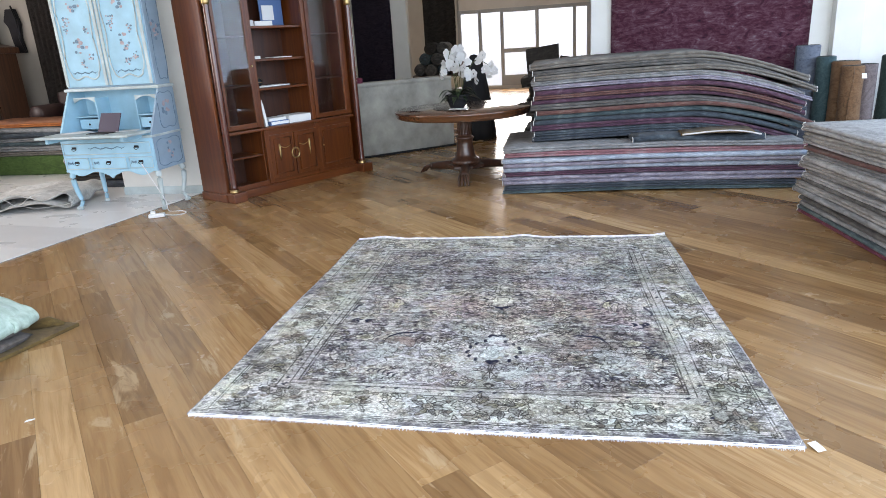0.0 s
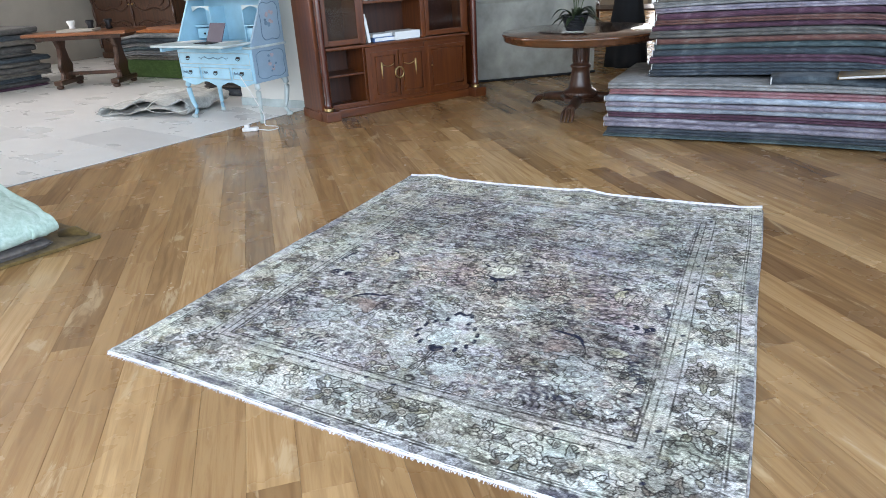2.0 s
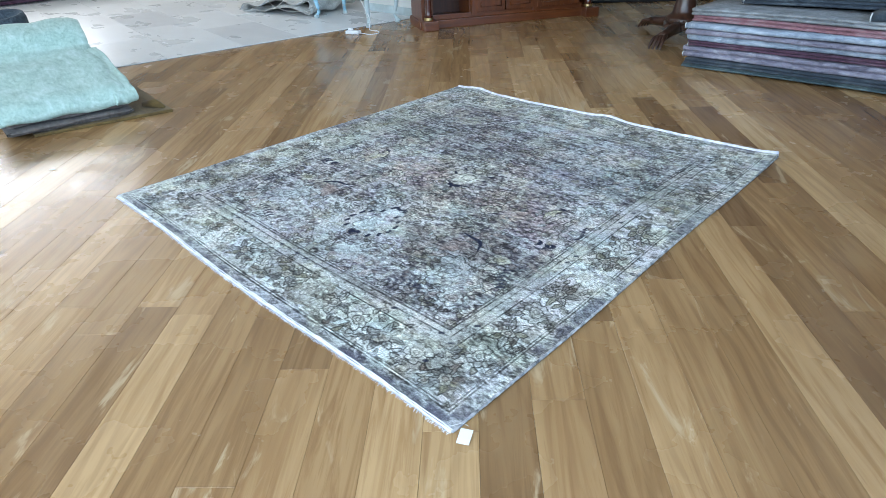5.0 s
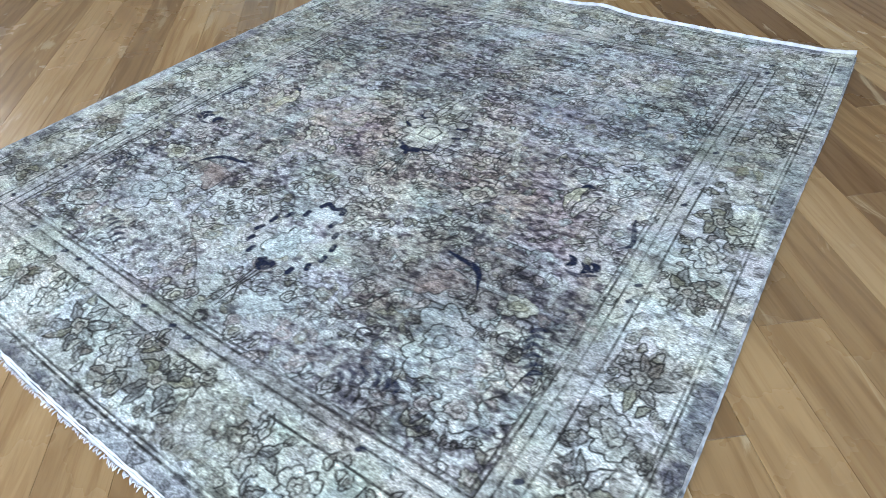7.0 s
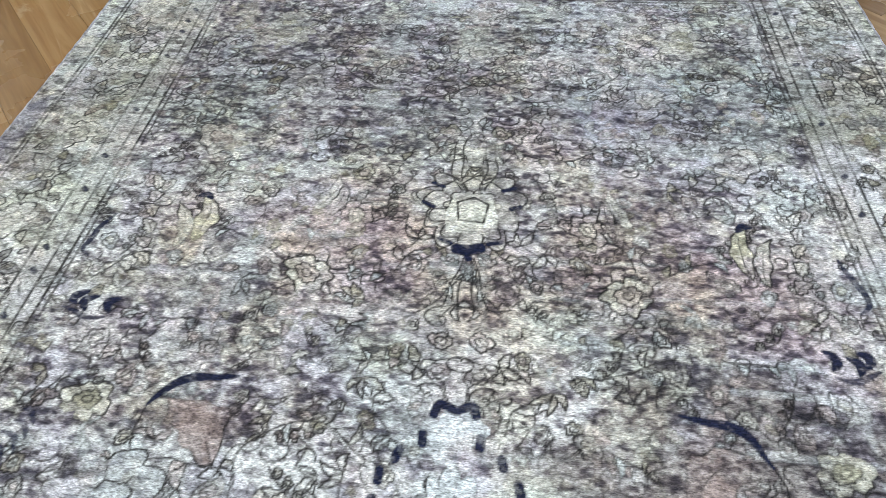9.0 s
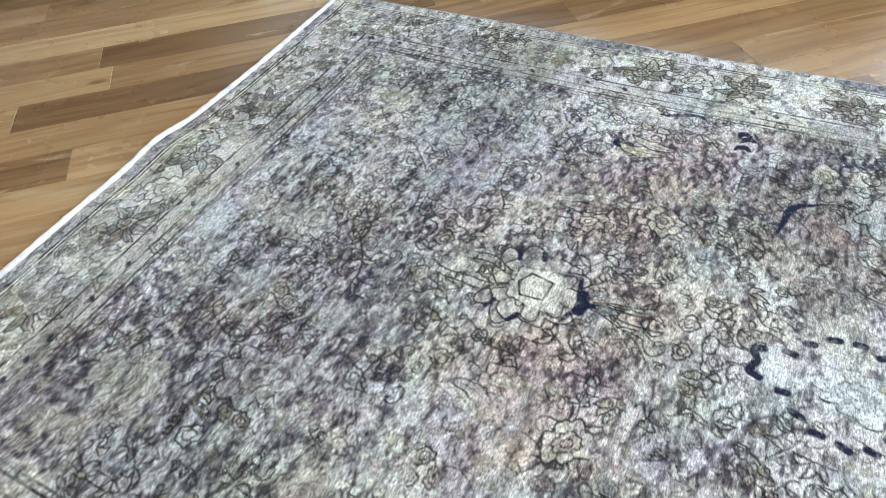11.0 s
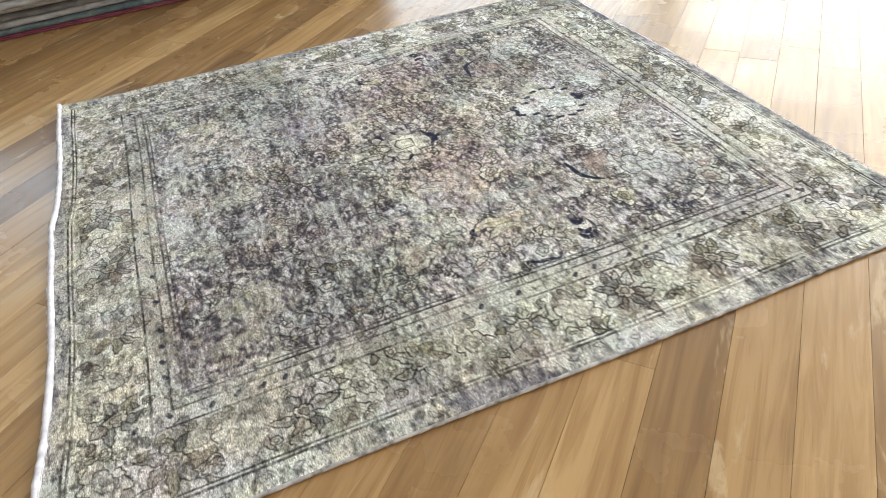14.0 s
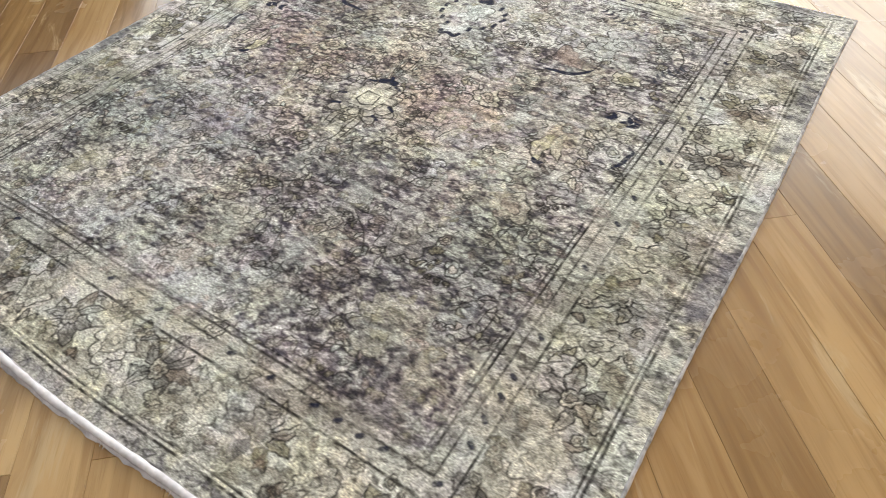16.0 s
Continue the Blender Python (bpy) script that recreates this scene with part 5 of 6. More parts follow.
def build_desk():
    desk = thing("secretary_desk", pose(-3.475, 3.60, 0.008, 0, 0, -1), "pale blue painted secretary desk with floral panels, flap open", "desk")
    W, D = 1.05, 0.47
    for x, sx in ((0.05, -1), (W - 0.05, 1)):
        for y, sy in ((0.05, -1), (D - 0.05, 1)):
            cabriole(x, y, 0.42, sx, sy, M_BLUE if sx < 0 else M_CREAM, desk)
    # case in the shaded blue, so its side reads darker than the front board
    part("lower_case", block(W, D, 0.33, W / 2, D / 2, 0.40, 0.008), M_BLUE_SHADED, desk)
    part("front_board", block(W - 0.004, 0.012, 0.325, W / 2, -0.003, 0.402, 0.003), M_BLUE, desk)
    apron = [(0.0, 0.42)] + [(W * k / 30, 0.385 + 0.022 * math.cos(2 * math.pi * k / 10) - (0.03 if 9 < k < 21 and k % 6 == 3 else 0)) for k in range(31)] + [(W, 0.42)]
    part("apron", prism(apron, 0.02, None, pose(0, -0.012, 0)), M_BLUE, desk)
    part("waist_moulding", block(W + 0.03, D + 0.03, 0.022, W / 2, D / 2, 0.728, 0.008), M_CREAM, desk)
    # drawers
    for name, x0, x1, z0, z1 in (("top", 0.02, W - 0.02, 0.575, 0.705), ("a", 0.02, 0.30, 0.43, 0.56), ("b", 0.32, 0.73, 0.43, 0.56), ("c", 0.75, W - 0.02, 0.43, 0.56)):
        dr = part("drawer", block(x1 - x0 - 0.01, 0.02, z1 - z0 - 0.012, (x0 + x1) / 2, -0.008, z0, 0.005), M_BLUE, desk)
        part("drawer_bead", tube([(x0 + 0.012, -0.02, z0 + 0.006), (x1 - 0.012, -0.02, z0 + 0.006), (x1 - 0.012, -0.02, z1 - 0.018), (x0 + 0.012, -0.02, z1 - 0.018)], 0.004, 5, None, True), M_CREAM, dr)
        for hx in ((0.16, 0.87) if name == "top" else ((x0 + x1) / 2,)):
            drop_handle(dr, hx, -0.02, (z0 + z1) / 2)
        paint_scroll(dr, pose((x0 + x1) / 2 if name == "top" else x0 + 0.06, -0.019, (z0 + z1) / 2), 0.42 if name == "top" else 0.06, len(name) + int(x0 * 10))
    # slanted bureau section
    slant = [(0.0, 0.75), (D, 0.75), (D, 1.18), (0.235, 1.18), (0.02, 0.80)]
    for x in (0.0, W - 0.022):
        part("bureau_side", prism(slant, 0.022, None, Matrix.Translation((x + 0.022, 0, 0)) @ pose(0, 0, 0, 0, 0, 90)), M_BLUE_SHADED if x else M_BLUE, desk)
    part("bureau_back", block(W - 0.04, 0.015, 0.42, W / 2, D - 0.02, 0.75, 0), M_BLUE, desk)
    part("bureau_floor", block(W - 0.046, D - 0.03, 0.02, W / 2, D / 2 + 0.005, 0.75, 0.003), M_BLUE, desk)
    for x0, x1 in ((0.05, 0.30), (0.76, 1.0)):
        cx = (x0 + x1) / 2
        cub = part("pigeonhole", block(0.012, 0.2, 0.34, x0 if x0 > 0.5 else x1, D - 0.13, 0.77, 0.002), M_BLUE, desk)
        part("shelf", block(x1 - x0, 0.2, 0.012, cx, D - 0.13, 0.92, 0.002), M_BLUE, cub)
        part("small_drawer", block(x1 - x0 - 0.02, 0.18, 0.10, cx, D - 0.125, 0.80, 0.004), M_BLUE, cub)
        part("knob", lathe([(0.004, 0), (0.011, 0.008), (0.006, 0.018)], 10, None, pose(cx, D - 0.215, 0.85, 90, 0, 0)), M_DARKMETAL, cub)
        part("arch", prism([(x0, 1.12), (x1, 1.12), (x1, 1.07), (cx + 0.06, 1.10), (cx, 1.11), (cx - 0.06, 1.10), (x0, 1.07)], 0.012, None, pose(0, D - 0.23, 0)), M_CREAM, cub)
    part("flap", block(W - 0.03, 0.36, 0.022, W / 2, -0.16, 0.775, 0.006), M_CREAM, desk, "open writing flap with worn cream edge")
    for x in (0.10, W - 0.12):
        part("loper", block(0.03, 0.33, 0.045, x, -0.12, 0.728, 0.004), M_BLUE, desk)
    part("upper_moulding", block(W + 0.03, 0.27, 0.03, W / 2, D - 0.125, 1.18, 0.01), M_CREAM, desk)
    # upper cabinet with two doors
    part("upper_case", block(W - 0.04, 0.23, 1.02, W / 2, D - 0.115, 1.21, 0.006), M_BLUE_SHADED, desk)
    part("cornice", block(W + 0.04, 0.29, 0.08, W / 2, D - 0.125, 2.23, 0.02), M_CREAM, desk)
    for x0 in (0.03, W / 2 + 0.004):
        w = W / 2 - 0.036
        door = part("door", block(w, 0.02, 0.98, x0 + w / 2, D - 0.24, 1.225, 0.006), M_BLUE, desk)
        cx, cz, fy = x0 + w / 2, 1.715, D - 0.254
        part("scalloped_frame", tube([(cx + p[0], fy, cz + p[2]) for p in scroll_frame(w - 0.11, 0.84, 0.05)], 0.008, 6, None, True), M_CREAM, door)
        for sx in (-1, 1):
            part("stile", block(0.03, 0.012, 0.97, cx + sx * (w / 2 - 0.018), fy, 1.23, 0.005), M_CREAM, door)
        paint_rose(door, pose(cx, fy + 0.002, 1.62), 0.085, 3 + int(x0 * 10))
        paint_rose(door, pose(cx + 0.02, fy + 0.002, 2.02), 0.08, 5 + int(x0 * 10))
        for k, (dx, z) in enumerate(((0.1, 1.75), (-0.11, 1.78), (0.12, 1.5), (-0.1, 1.86), (0.02, 1.45))):
            paint_rose(door, pose(cx + dx, fy + 0.002, z), 0.042, 20 + k + int(x0 * 10))
        paint_scroll(door, pose(cx, fy + 0.002, 1.36), 0.28, 7)
        paint_scroll(door, pose(cx, fy + 0.002, 2.1), 0.25, 8)
    # painted side panels
    for z0, z1, y0, y1 in ((0.43, 0.70, 0.04, D - 0.04), (0.79, 1.14, 0.17, D - 0.04), (1.26, 2.18, D - 0.2, D - 0.03)):
        fr = [(W + 0.002, (y0 + y1) / 2 + p[0], (z0 + z1) / 2 + p[2]) for p in scroll_frame(y1 - y0, z1 - z0, 0.02)]
        pan = part("side_panel_line", tube(fr, 0.004, 5, None, True), M_LEAF_PAINT, desk)
        paint_rose(pan, Matrix.Translation((W + 0.002, (y0 + y1) / 2, (z0 + z1) / 2)) @ pose(0, 0, 0, 0, 0, 90), 0.09, int(z0 * 20))
    # things on the flap
    tab = thing("tablet", pose(-2.86, 3.54, 0.806, 66, 0, -12), "lilac tablet leaning open on the desk flap", "tablet")
    part("body", block(0.27, 0.19, 0.008, 0, 0.095, 0, 0.003), M_LILAC, tab)
    part("keyboard", block(0.24, 0.16, 0.006, 0, -0.08, 0, 0.002, None, pose(0, 0, 0, -66, 0, 0)), M_BLACK, tab)
    for k, (x, y, r) in enumerate(((-3.26, 3.56, 12), (-3.22, 3.60, -8), (-2.66, 3.56, 20))):
        pp = thing("paper_sheet", pose(x, y, 0.807 + 0.002 * k, 0, 0, r), "white paper sheet on the desk flap", "paper")
        part("sheet", block(0.2, 0.14, 0.0015, 0, 0, 0, 0), M_PAPER, pp)
    ad = thing("power_socket", pose(-2.36, 3.33, 0.0, 0, 0, 25), "white plug-in extension socket with cable on the floor", "socket")
    part("body", block(0.15, 0.07, 0.035, 0, 0, 0.001, 0.012), M_WHITE, ad)
    part("plug", block(0.045, 0.04, 0.03, -0.03, 0, 0.036, 0.008), M_WHITE, ad)
    part("cable", tube(curve_points([(0.07, 0, 0.015), (0.2, -0.02, 0.006), (0.26, 0.06, 0.006), (0.2, 0.16, 0.006), (0.08, 0.22, 0.006), (0.05, 0.3, 0.1), (-0.02, 0.26, 0.3), (-0.08, 0.18, 0.5)], 6), 0.0045, 6), M_WHITE, ad, "white power cable")


build_desk()


# ---- mahogany bookcase ----
def build_bookcase():
    book = thing("bookcase", pose(-1.79, 3.82, 0, 0, 0, 61.4), "mahogany bookcase with columns, glazed doors and open shelves", "bookcase")
    glass, n, l, b = material("cabinet_glass", 0.03)
    b.inputs["Transmission Weight"].default_value, b.inputs["IOR"].default_value = 1.0, 1.45
    Y = 0.14
    H = 2.45
    part("plinth", block(1.98, 0.46, 0.085, 0.97, Y + 0.21, 0, 0.008), M_MAHOG_X, book)
    for x in (0.075, 1.885):
        part("column_base", block(0.16, 0.26, 0.10, x, 0.13, 0, 0.01), M_MAHOG_X, book)
        col = part("column", lathe([(0.045, 0.13), (0.036, 0.16), (0.034, 0.2), (0.036, 0.9), (0.030, 1.95), (0.03, 2.0)], 24, None, pose(x - 0.01, 0.09, 0)), M_MAHOG_COL, book)
        part("brass_collar", lathe([(0.047, 0.10), (0.049, 0.108), (0.044, 0.116), (0.047, 0.124), (0.047, 0.13), (0.03, 0.131)], 24, None, pose(x - 0.01, 0.09, 0)), M_BRASS, col)
        part("brass_capital", lathe([(0.032, 1.92), (0.04, 1.94), (0.036, 1.96), (0.05, 2.02), (0.05, 2.05)], 24, None, pose(x - 0.01, 0.09, 0)), M_BRASS, col)
    part("cornice", block(2.06, 0.62, 0.2, 0.97, 0.28, H - 0.35, 0.03), M_MAHOG_X, book)
    for x in (0.02, 1.93):
        part("side_panel", block(0.035, 0.46, H - 0.43, x, Y + 0.22, 0.085, 0.004), M_MAHOG, book)
    part("back_panel", block(1.9, 0.02, H - 0.43, 0.97, Y + 0.43, 0.085, 0), M_MAHOG_SHADED, book)
    for x in (0.09, 0.55, 1.26, 1.81):
        part("stile", block(0.05, 0.03, 1.41, x, Y + 0.02, 0.70, 0.005), M_MAHOG, book)
    for x in (0.545, 1.265):
        part("partition", block(0.022, 0.4, H - 0.5, x, Y + 0.23, 0.09, 0.003), M_MAHOG, book)
    part("ledge", block(1.78, 0.44, 0.03, 0.95, Y + 0.205, 0.665, 0.008), M_MAHOG_X, book)
    for z in (1.075, 1.37, 1.70):
        part("shelf", block(0.7, 0.37, 0.024, 0.905, Y + 0.23, z, 0.004), M_MAHOG_X, book)
    # glazed doors
    for x0, x1 in ((0.115, 0.525), (1.285, 1.785)):
        cx = (x0 + x1) / 2
        bm = block(0.045, 0.022, 1.38, x0 + 0.022, Y + 0.0, 0.71, 0.005)
        block(0.045, 0.022, 1.38, x1 - 0.022, Y + 0.0, 0.71, 0.005, bm)
        door = part("glazed_door", bm, M_MAHOG, book)
        part("rail", block(x1 - x0 - 0.09, 0.022, 0.05, cx, Y, 0.71, 0.004), M_MAHOG_X, door)
        part("rail", block(x1 - x0 - 0.09, 0.022, 0.06, cx, Y, 2.03, 0.004), M_MAHOG_X, door)
        pane = part("pane", block(x1 - x0 - 0.09, 0.005, 1.27, cx, Y + 0.004, 0.76, 0), glass, door)
        pane.visible_shadow = False
        part("knob", lathe([(0.005, 0), (0.012, 0.008), (0.007, 0.02)], 10, None, pose(x1 - 0.02 if x0 < 1 else x0 + 0.02, Y - 0.012, 1.33, 90, 0, 0)), M_BRASS, door)
        for z in (1.13, 1.62):
            part("inner_shelf", block(x1 - x0, 0.33, 0.015, cx, Y + 0.24, z, 0.002), M_MAHOG_SHADED, book)
    # lower doors and open niche
    part("lower_rail", block(1.75, 0.03, 0.05, 0.95, Y + 0.02, 0.085, 0.004), M_MAHOG_X, book)
    part("lower_rail", block(1.2, 0.03, 0.07, 1.2, Y + 0.02, 0.60, 0.004), M_MAHOG_X, book)
    part("niche_shelf", block(0.45, 0.36, 0.02, 0.32, Y + 0.23, 0.40, 0.003), M_MAHOG_X, book)
    part("niche_post", block(0.03, 0.03, 0.55, 0.115, Y + 0.02, 0.10, 0.004), M_MAHOG, book)
    for x in (0.577, 1.272):
        part("lower_stile", block(0.055, 0.03, 0.56, x, Y + 0.006, 0.10, 0.004), M_MAHOG, book)
    for x0, x1 in ((0.60, 0.925), (0.93, 1.255), (1.29, 1.79)):
        cx = (x0 + x1) / 2
        door = part("lower_door", block(x1 - x0 - 0.006, 0.022, 0.47, cx, Y + 0.0, 0.135, 0.004), M_MAHOG, book)
        bm = tube([(x0 + 0.05, Y - 0.012, 0.18), (x1 - 0.05, Y - 0.012, 0.18), (x1 - 0.05, Y - 0.012, 0.56), (x0 + 0.05, Y - 0.012, 0.56)], 0.007, 5, None, True)
        part("door_moulding", bm, M_MAHOG, door)
    gar = part("brass_garland", tube([(0.925 + 0.05 * math.cos(a), Y - 0.016, 0.375 + 0.055 * math.sin(a)) for a in [i * 2 * math.pi / 28 for i in range(28)]], [0.008 + 0.003 * (i % 2) for i in range(28)], 6, None, True), M_BRASS, book, "cast brass wreath mount")
    for sx in (-1, 1):
        part("brass_swag", tube(curve_points([(0.925 + sx * 0.06, Y - 0.014, 0.47), (0.925 + sx * 0.13, Y - 0.014, 0.45), (0.925 + sx * 0.20, Y - 0.014, 0.475)], 5), 0.005, 6), M_BRASS, gar)
        part("brass_tassel", tube([(0.925 + sx * 0.205, Y - 0.014, 0.50), (0.925 + sx * 0.205, Y - 0.014, 0.45), (0.925 + sx * 0.205, Y - 0.014, 0.38), (0.925 + sx * 0.205, Y - 0.014, 0.33)], [0.010, 0.014, 0.009, 0.005], 8), M_BRASS, gar)
    part("knob", lathe([(0.005, 0), (0.012, 0.008), (0.007, 0.02)], 10, None, pose(1.33, Y - 0.012, 0.40, 90, 0, 0)), M_BRASS, book)
    # on the shelves
    m = book.matrix_basis

    def on_shelf(name, x, y, z, sx, sy, sz, mat, label, turn=0, cat="book", lean=0):
        ob = thing(name, m @ pose(x, y, z, 0, lean, turn), label, cat)
        part("cover", block(sx, sy, sz, 0, 0, 0, 0.003), mat, ob)
        if cat == "book":
            part("pages", block(sx - 0.006, sy - 0.006, sz * 0.7, 0.005, -0.004, sz * 0.15, 0.001), M_PAPER, ob)
        return ob

    S = Y + 0.2
    on_shelf("book", 0.80, S - 0.06, 0.697, 0.24, 0.22, 0.045, M_BLUEPRINT, "blue and white book lying on the bookcase ledge")
    on_shelf("book", 0.79, S - 0.05, 0.743, 0.22, 0.2, 0.03, M_PAPER, "white book lying on a blue one")
    on_shelf("book", 1.08, S - 0.06, 0.697, 0.3, 0.22, 0.08, M_PAPER, "thick pale book lying on the bookcase ledge")
    on_shelf("book", 0.625, S - 0.08, 0.70, 0.03, 0.2, 0.28, M_PAPER, "white booklet leaning in the bookcase", lean=-9)
    on_shelf("catalogue", 0.85, S, 1.102, 0.4, 0.2, 0.012, M_PAPER, "white catalogue lying on a shelf", cat="catalogue")
    on_shelf("catalogue", 0.66, S, 1.396, 0.14, 0.15, 0.03, M_PAPER, "small white box on a shelf", cat="box")
    on_shelf("catalogue", 1.02, S, 1.396, 0.24, 0.16, 0.01, M_PAPER, "white leaflet lying on a shelf", cat="catalogue")
    on_shelf("picture_card", 1.05, S + 0.08, 1.726, 0.3, 0.012, 0.3, M_BLUEPRINT, "blue card with a framed white picture, standing", cat="card")
    on_shelf("picture_card", 1.0, S + 0.068, 1.79, 0.15, 0.008, 0.15, M_PAPER, "white card with grey drawing standing on a shelf", cat="card")
    on_shelf("booklet", 0.66, S, 1.726, 0.12, 0.1, 0.06, M_PAPER, "white folded booklet on a shelf", cat="booklet", turn=15)
    on_shelf("booklet", 0.84, S - 0.02, 1.726, 0.2, 0.1, 0.05, M_PAPER, "white folded booklet on a shelf", cat="booklet", turn=-10)
    orb = thing("ornament_ball", m @ pose(0.70, S, 1.155), "dark ball ornament with woven bands on a shelf", "ornament")
    part("ball", lathe([(0.052 * math.cos(a), 0.052 * math.sin(a)) for a in [-1.5 + 0.25 * i for i in range(13)]], 18), M_DARKMETAL, orb)
    for t in range(3):
        pts = [Matrix.Rotation(t * 1.05, 3, "X") @ Vector((0.053 * math.cos(a), 0.053 * math.sin(a), 0)) for a in [i * 6.283 / 20 for i in range(20)]]
        part("band", tube(pts, 0.003, 5, None, True), M_BRASS, orb)


build_bookcase()


# ---- round table with orchid ----
def build_table():
    cx, cy = 0.40, 5.03
    tab = thing("round_table", pose(cx, cy, 0), "round mahogany pedestal table with polished top", "table")
    part("tabletop", lathe([(0.70, 0.69), (0.735, 0.69), (0.742, 0.70), (0.742, 0.73), (0.75, 0.735), (0.755, 0.748), (0.745, 0.76), (0.3, 0.761), (0.01, 0.761)], 72), M_TABLEWOOD, tab)
    part("apron", lathe([(0.60, 0.672), (0.69, 0.675), (0.70, 0.69), (0.6, 0.69)], 64), M_TABLEWOOD, tab)
    prof = [(0.14, 0.14), (0.16, 0.155), (0.165, 0.175), (0.15, 0.2), (0.118, 0.22), (0.105, 0.25), (0.092, 0.32), (0.088, 0.37), (0.084, 0.41), (0.097, 0.42), (0.1, 0.435), (0.09, 0.445), (0.076, 0.455), (0.074, 0.5), (0.076, 0.62), (0.09, 0.66), (0.11, 0.674)]
    part("pedestal", lathe(prof, 32), M_CARVED, tab)
    bm = bmesh.new()
    for k in range(28):
        a = 2 * math.pi * k / 28
        lathe([(0.001, 0), (0.012, 0.004), (0.001, 0.012)], 6, bm, pose(0.168 * math.cos(a), 0.168 * math.sin(a), 0.172))
    part("bead_ring", bm, M_CARVED, tab)
    bm = bmesh.new()
    for k in range(14):
        a = 2 * math.pi * k / 14
        tube([(0.072 * math.cos(a), 0.072 * math.sin(a), 0.47), (0.074 * math.cos(a), 0.074 * math.sin(a), 0.63)], 0.009, 6, bm)
    part("fluting", bm, M_CARVED, tab)
    part("base_plate", lathe([(0.18, 0.10), (0.20, 0.11), (0.2, 0.135), (0.17, 0.145)], 6, None, None, False), M_CARVED, tab)
    for ang in (-84, 36, 156):
        a = radians(ang)
        d = Vector((math.cos(a), math.sin(a), 0))
        leg = part("leg", tube([d * r + Vector((0, 0, z)) for r, z in ((0.1, 0.12), (0.25, 0.115), (0.38, 0.10), (0.48, 0.085))], [0.055, 0.05, 0.045, 0.042], 10), M_CARVED, tab)
        bm = bmesh.new()
        side = Vector((-d.y, d.x, 0))
        for q in (-0.045, -0.015, 0.015, 0.045):
            tube(curve_points([d * 0.45 + side * q * 0.6 + Vector((0, 0, 0.10)), d * 0.53 + side * q + Vector((0, 0, 0.085)), d * 0.575 + side * q * 1.1 + Vector((0, 0, 0.045)), d * 0.60 + side * q * 1.15 + Vector((0, 0, 0.012))], 4), [0.022 - 0.0012 * i for i in range(13)], 7, bm)
        part("lion_paw_foot", bm, M_CARVED, leg)
    # orchid
    orchid = thing("potted_orchid", pose(cx - 0.05, cy - 0.06, 0.762), "white orchid with dark leaves in a black basket", "plant")
    bm = bmesh.new()
    for i in range(9):
        z = 0.012 + i * 0.015
        r = 0.075 + 0.045 * (i / 8)
        tube([((r + 0.004 * ((k + i) % 2)) * math.cos(k * 0.3142), (r + 0.004 * ((k + i) % 2)) * math.sin(k * 0.3142), z) for k in range(20)], 0.008, 5, bm, True)
    lathe([(0.01, 0.0), (0.075, 0.0), (0.115, 0.13), (0.105, 0.13), (0.01, 0.12)], 18, bm)
    part("basket", bm, M_BLACK, orchid)
    leafm = plain("orchid_leaf", (0.03, 0.055, 0.022), 0.35, 0.2)
    stemm = plain("orchid_stem", (0.06, 0.08, 0.03), 0.5, 0.1)
    petal = plain("orchid_petal", (0.85, 0.85, 0.84), 0.5, 0.02)
    rng = random.Random(5)
    for k in range(22):
        a, L = rng.uniform(0, 6.28), rng.uniform(0.12, 0.24)
        up = rng.uniform(0.02, 0.16)
        bm = bmesh.new()
        prev = None
        d = Vector((math.cos(a), math.sin(a), 0))
        s = Vector((-d.y, d.x, 0))
        for i in range(7):
            t = i / 6
            c = d * (0.03 + L * t) + Vector((0, 0, 0.12 + up * 2.2 * t - (up * 1.6 + 0.08) * t * t))
            w = 0.026 * math.sin(math.pi * min(1, 0.15 + 0.85 * t)) + 0.002
            row = [bm.verts.new(c - s * w + Vector((0, 0, 0.006))), bm.verts.new(c), bm.verts.new(c + s * w + Vector((0, 0, 0.006)))]
            if prev:
                for q in (0, 1):
                    bm.faces.new((prev[q], prev[q + 1], row[q + 1], row[q])).smooth = True
            prev = row
        bmesh.ops.solidify(bm, geom=bm.faces[:], thickness=0.002)
        part("leaf", bm, leafm, orchid)
    for k in range(5):
        a = -2.6 + k * 0.75
        d = Vector((math.cos(a), math.sin(a), 0))
        reach, high = (0.10, 0.14, 0.09, 0.13, 0.36)[k], (0.52, 0.60, 0.57, 0.42, 0.48)[k]
        if k == 4:
            d = Vector((0.98, -0.1, 0))
        pts = curve_points([(0.01 * k, 0, 0.12), d * reach * 0.25 + Vector((0, 0, high * 0.6)), d * reach * 0.6 + Vector((0, 0, high)), d * reach + Vector((0, 0, high - 0.05)), d * (reach + 0.06) + Vector((0, 0, high - 0.14))], 5)
        stem = part("stem", tube(pts, 0.004, 6), stemm, orchid)
        for j in range(9):
            p = pts[min(len(pts) - 1, 9 + int(j * 1.3))] + Vector((rng.uniform(-0.06, 0.06), rng.uniform(-0.06, 0.06), rng.uniform(-0.05, 0.05)))
            bm = bmesh.new()
            face = Euler((rng.uniform(0.9, 1.9), 0, rng.uniform(-0.9, 0.9))).to_matrix()
            for q in range(5):
                an = q * 1.2566 + 0.3
                rr = 0.05 if q % 2 else 0.043
                vs = [bm.verts.new(p + face @ Vector((rr * (0.55 * math.cos(an) + 0.5 * math.cos(b2)), rr * (0.55 * math.sin(an) + 0.5 * math.sin(b2)), 0.003 * q + 0.006 * math.sin(b2)))) for b2 in [i * 1.0472 for i in range(6)]]
                bm.faces.new(vs)
            bmesh.ops.solidify(bm, geom=bm.faces[:], thickness=0.0015)
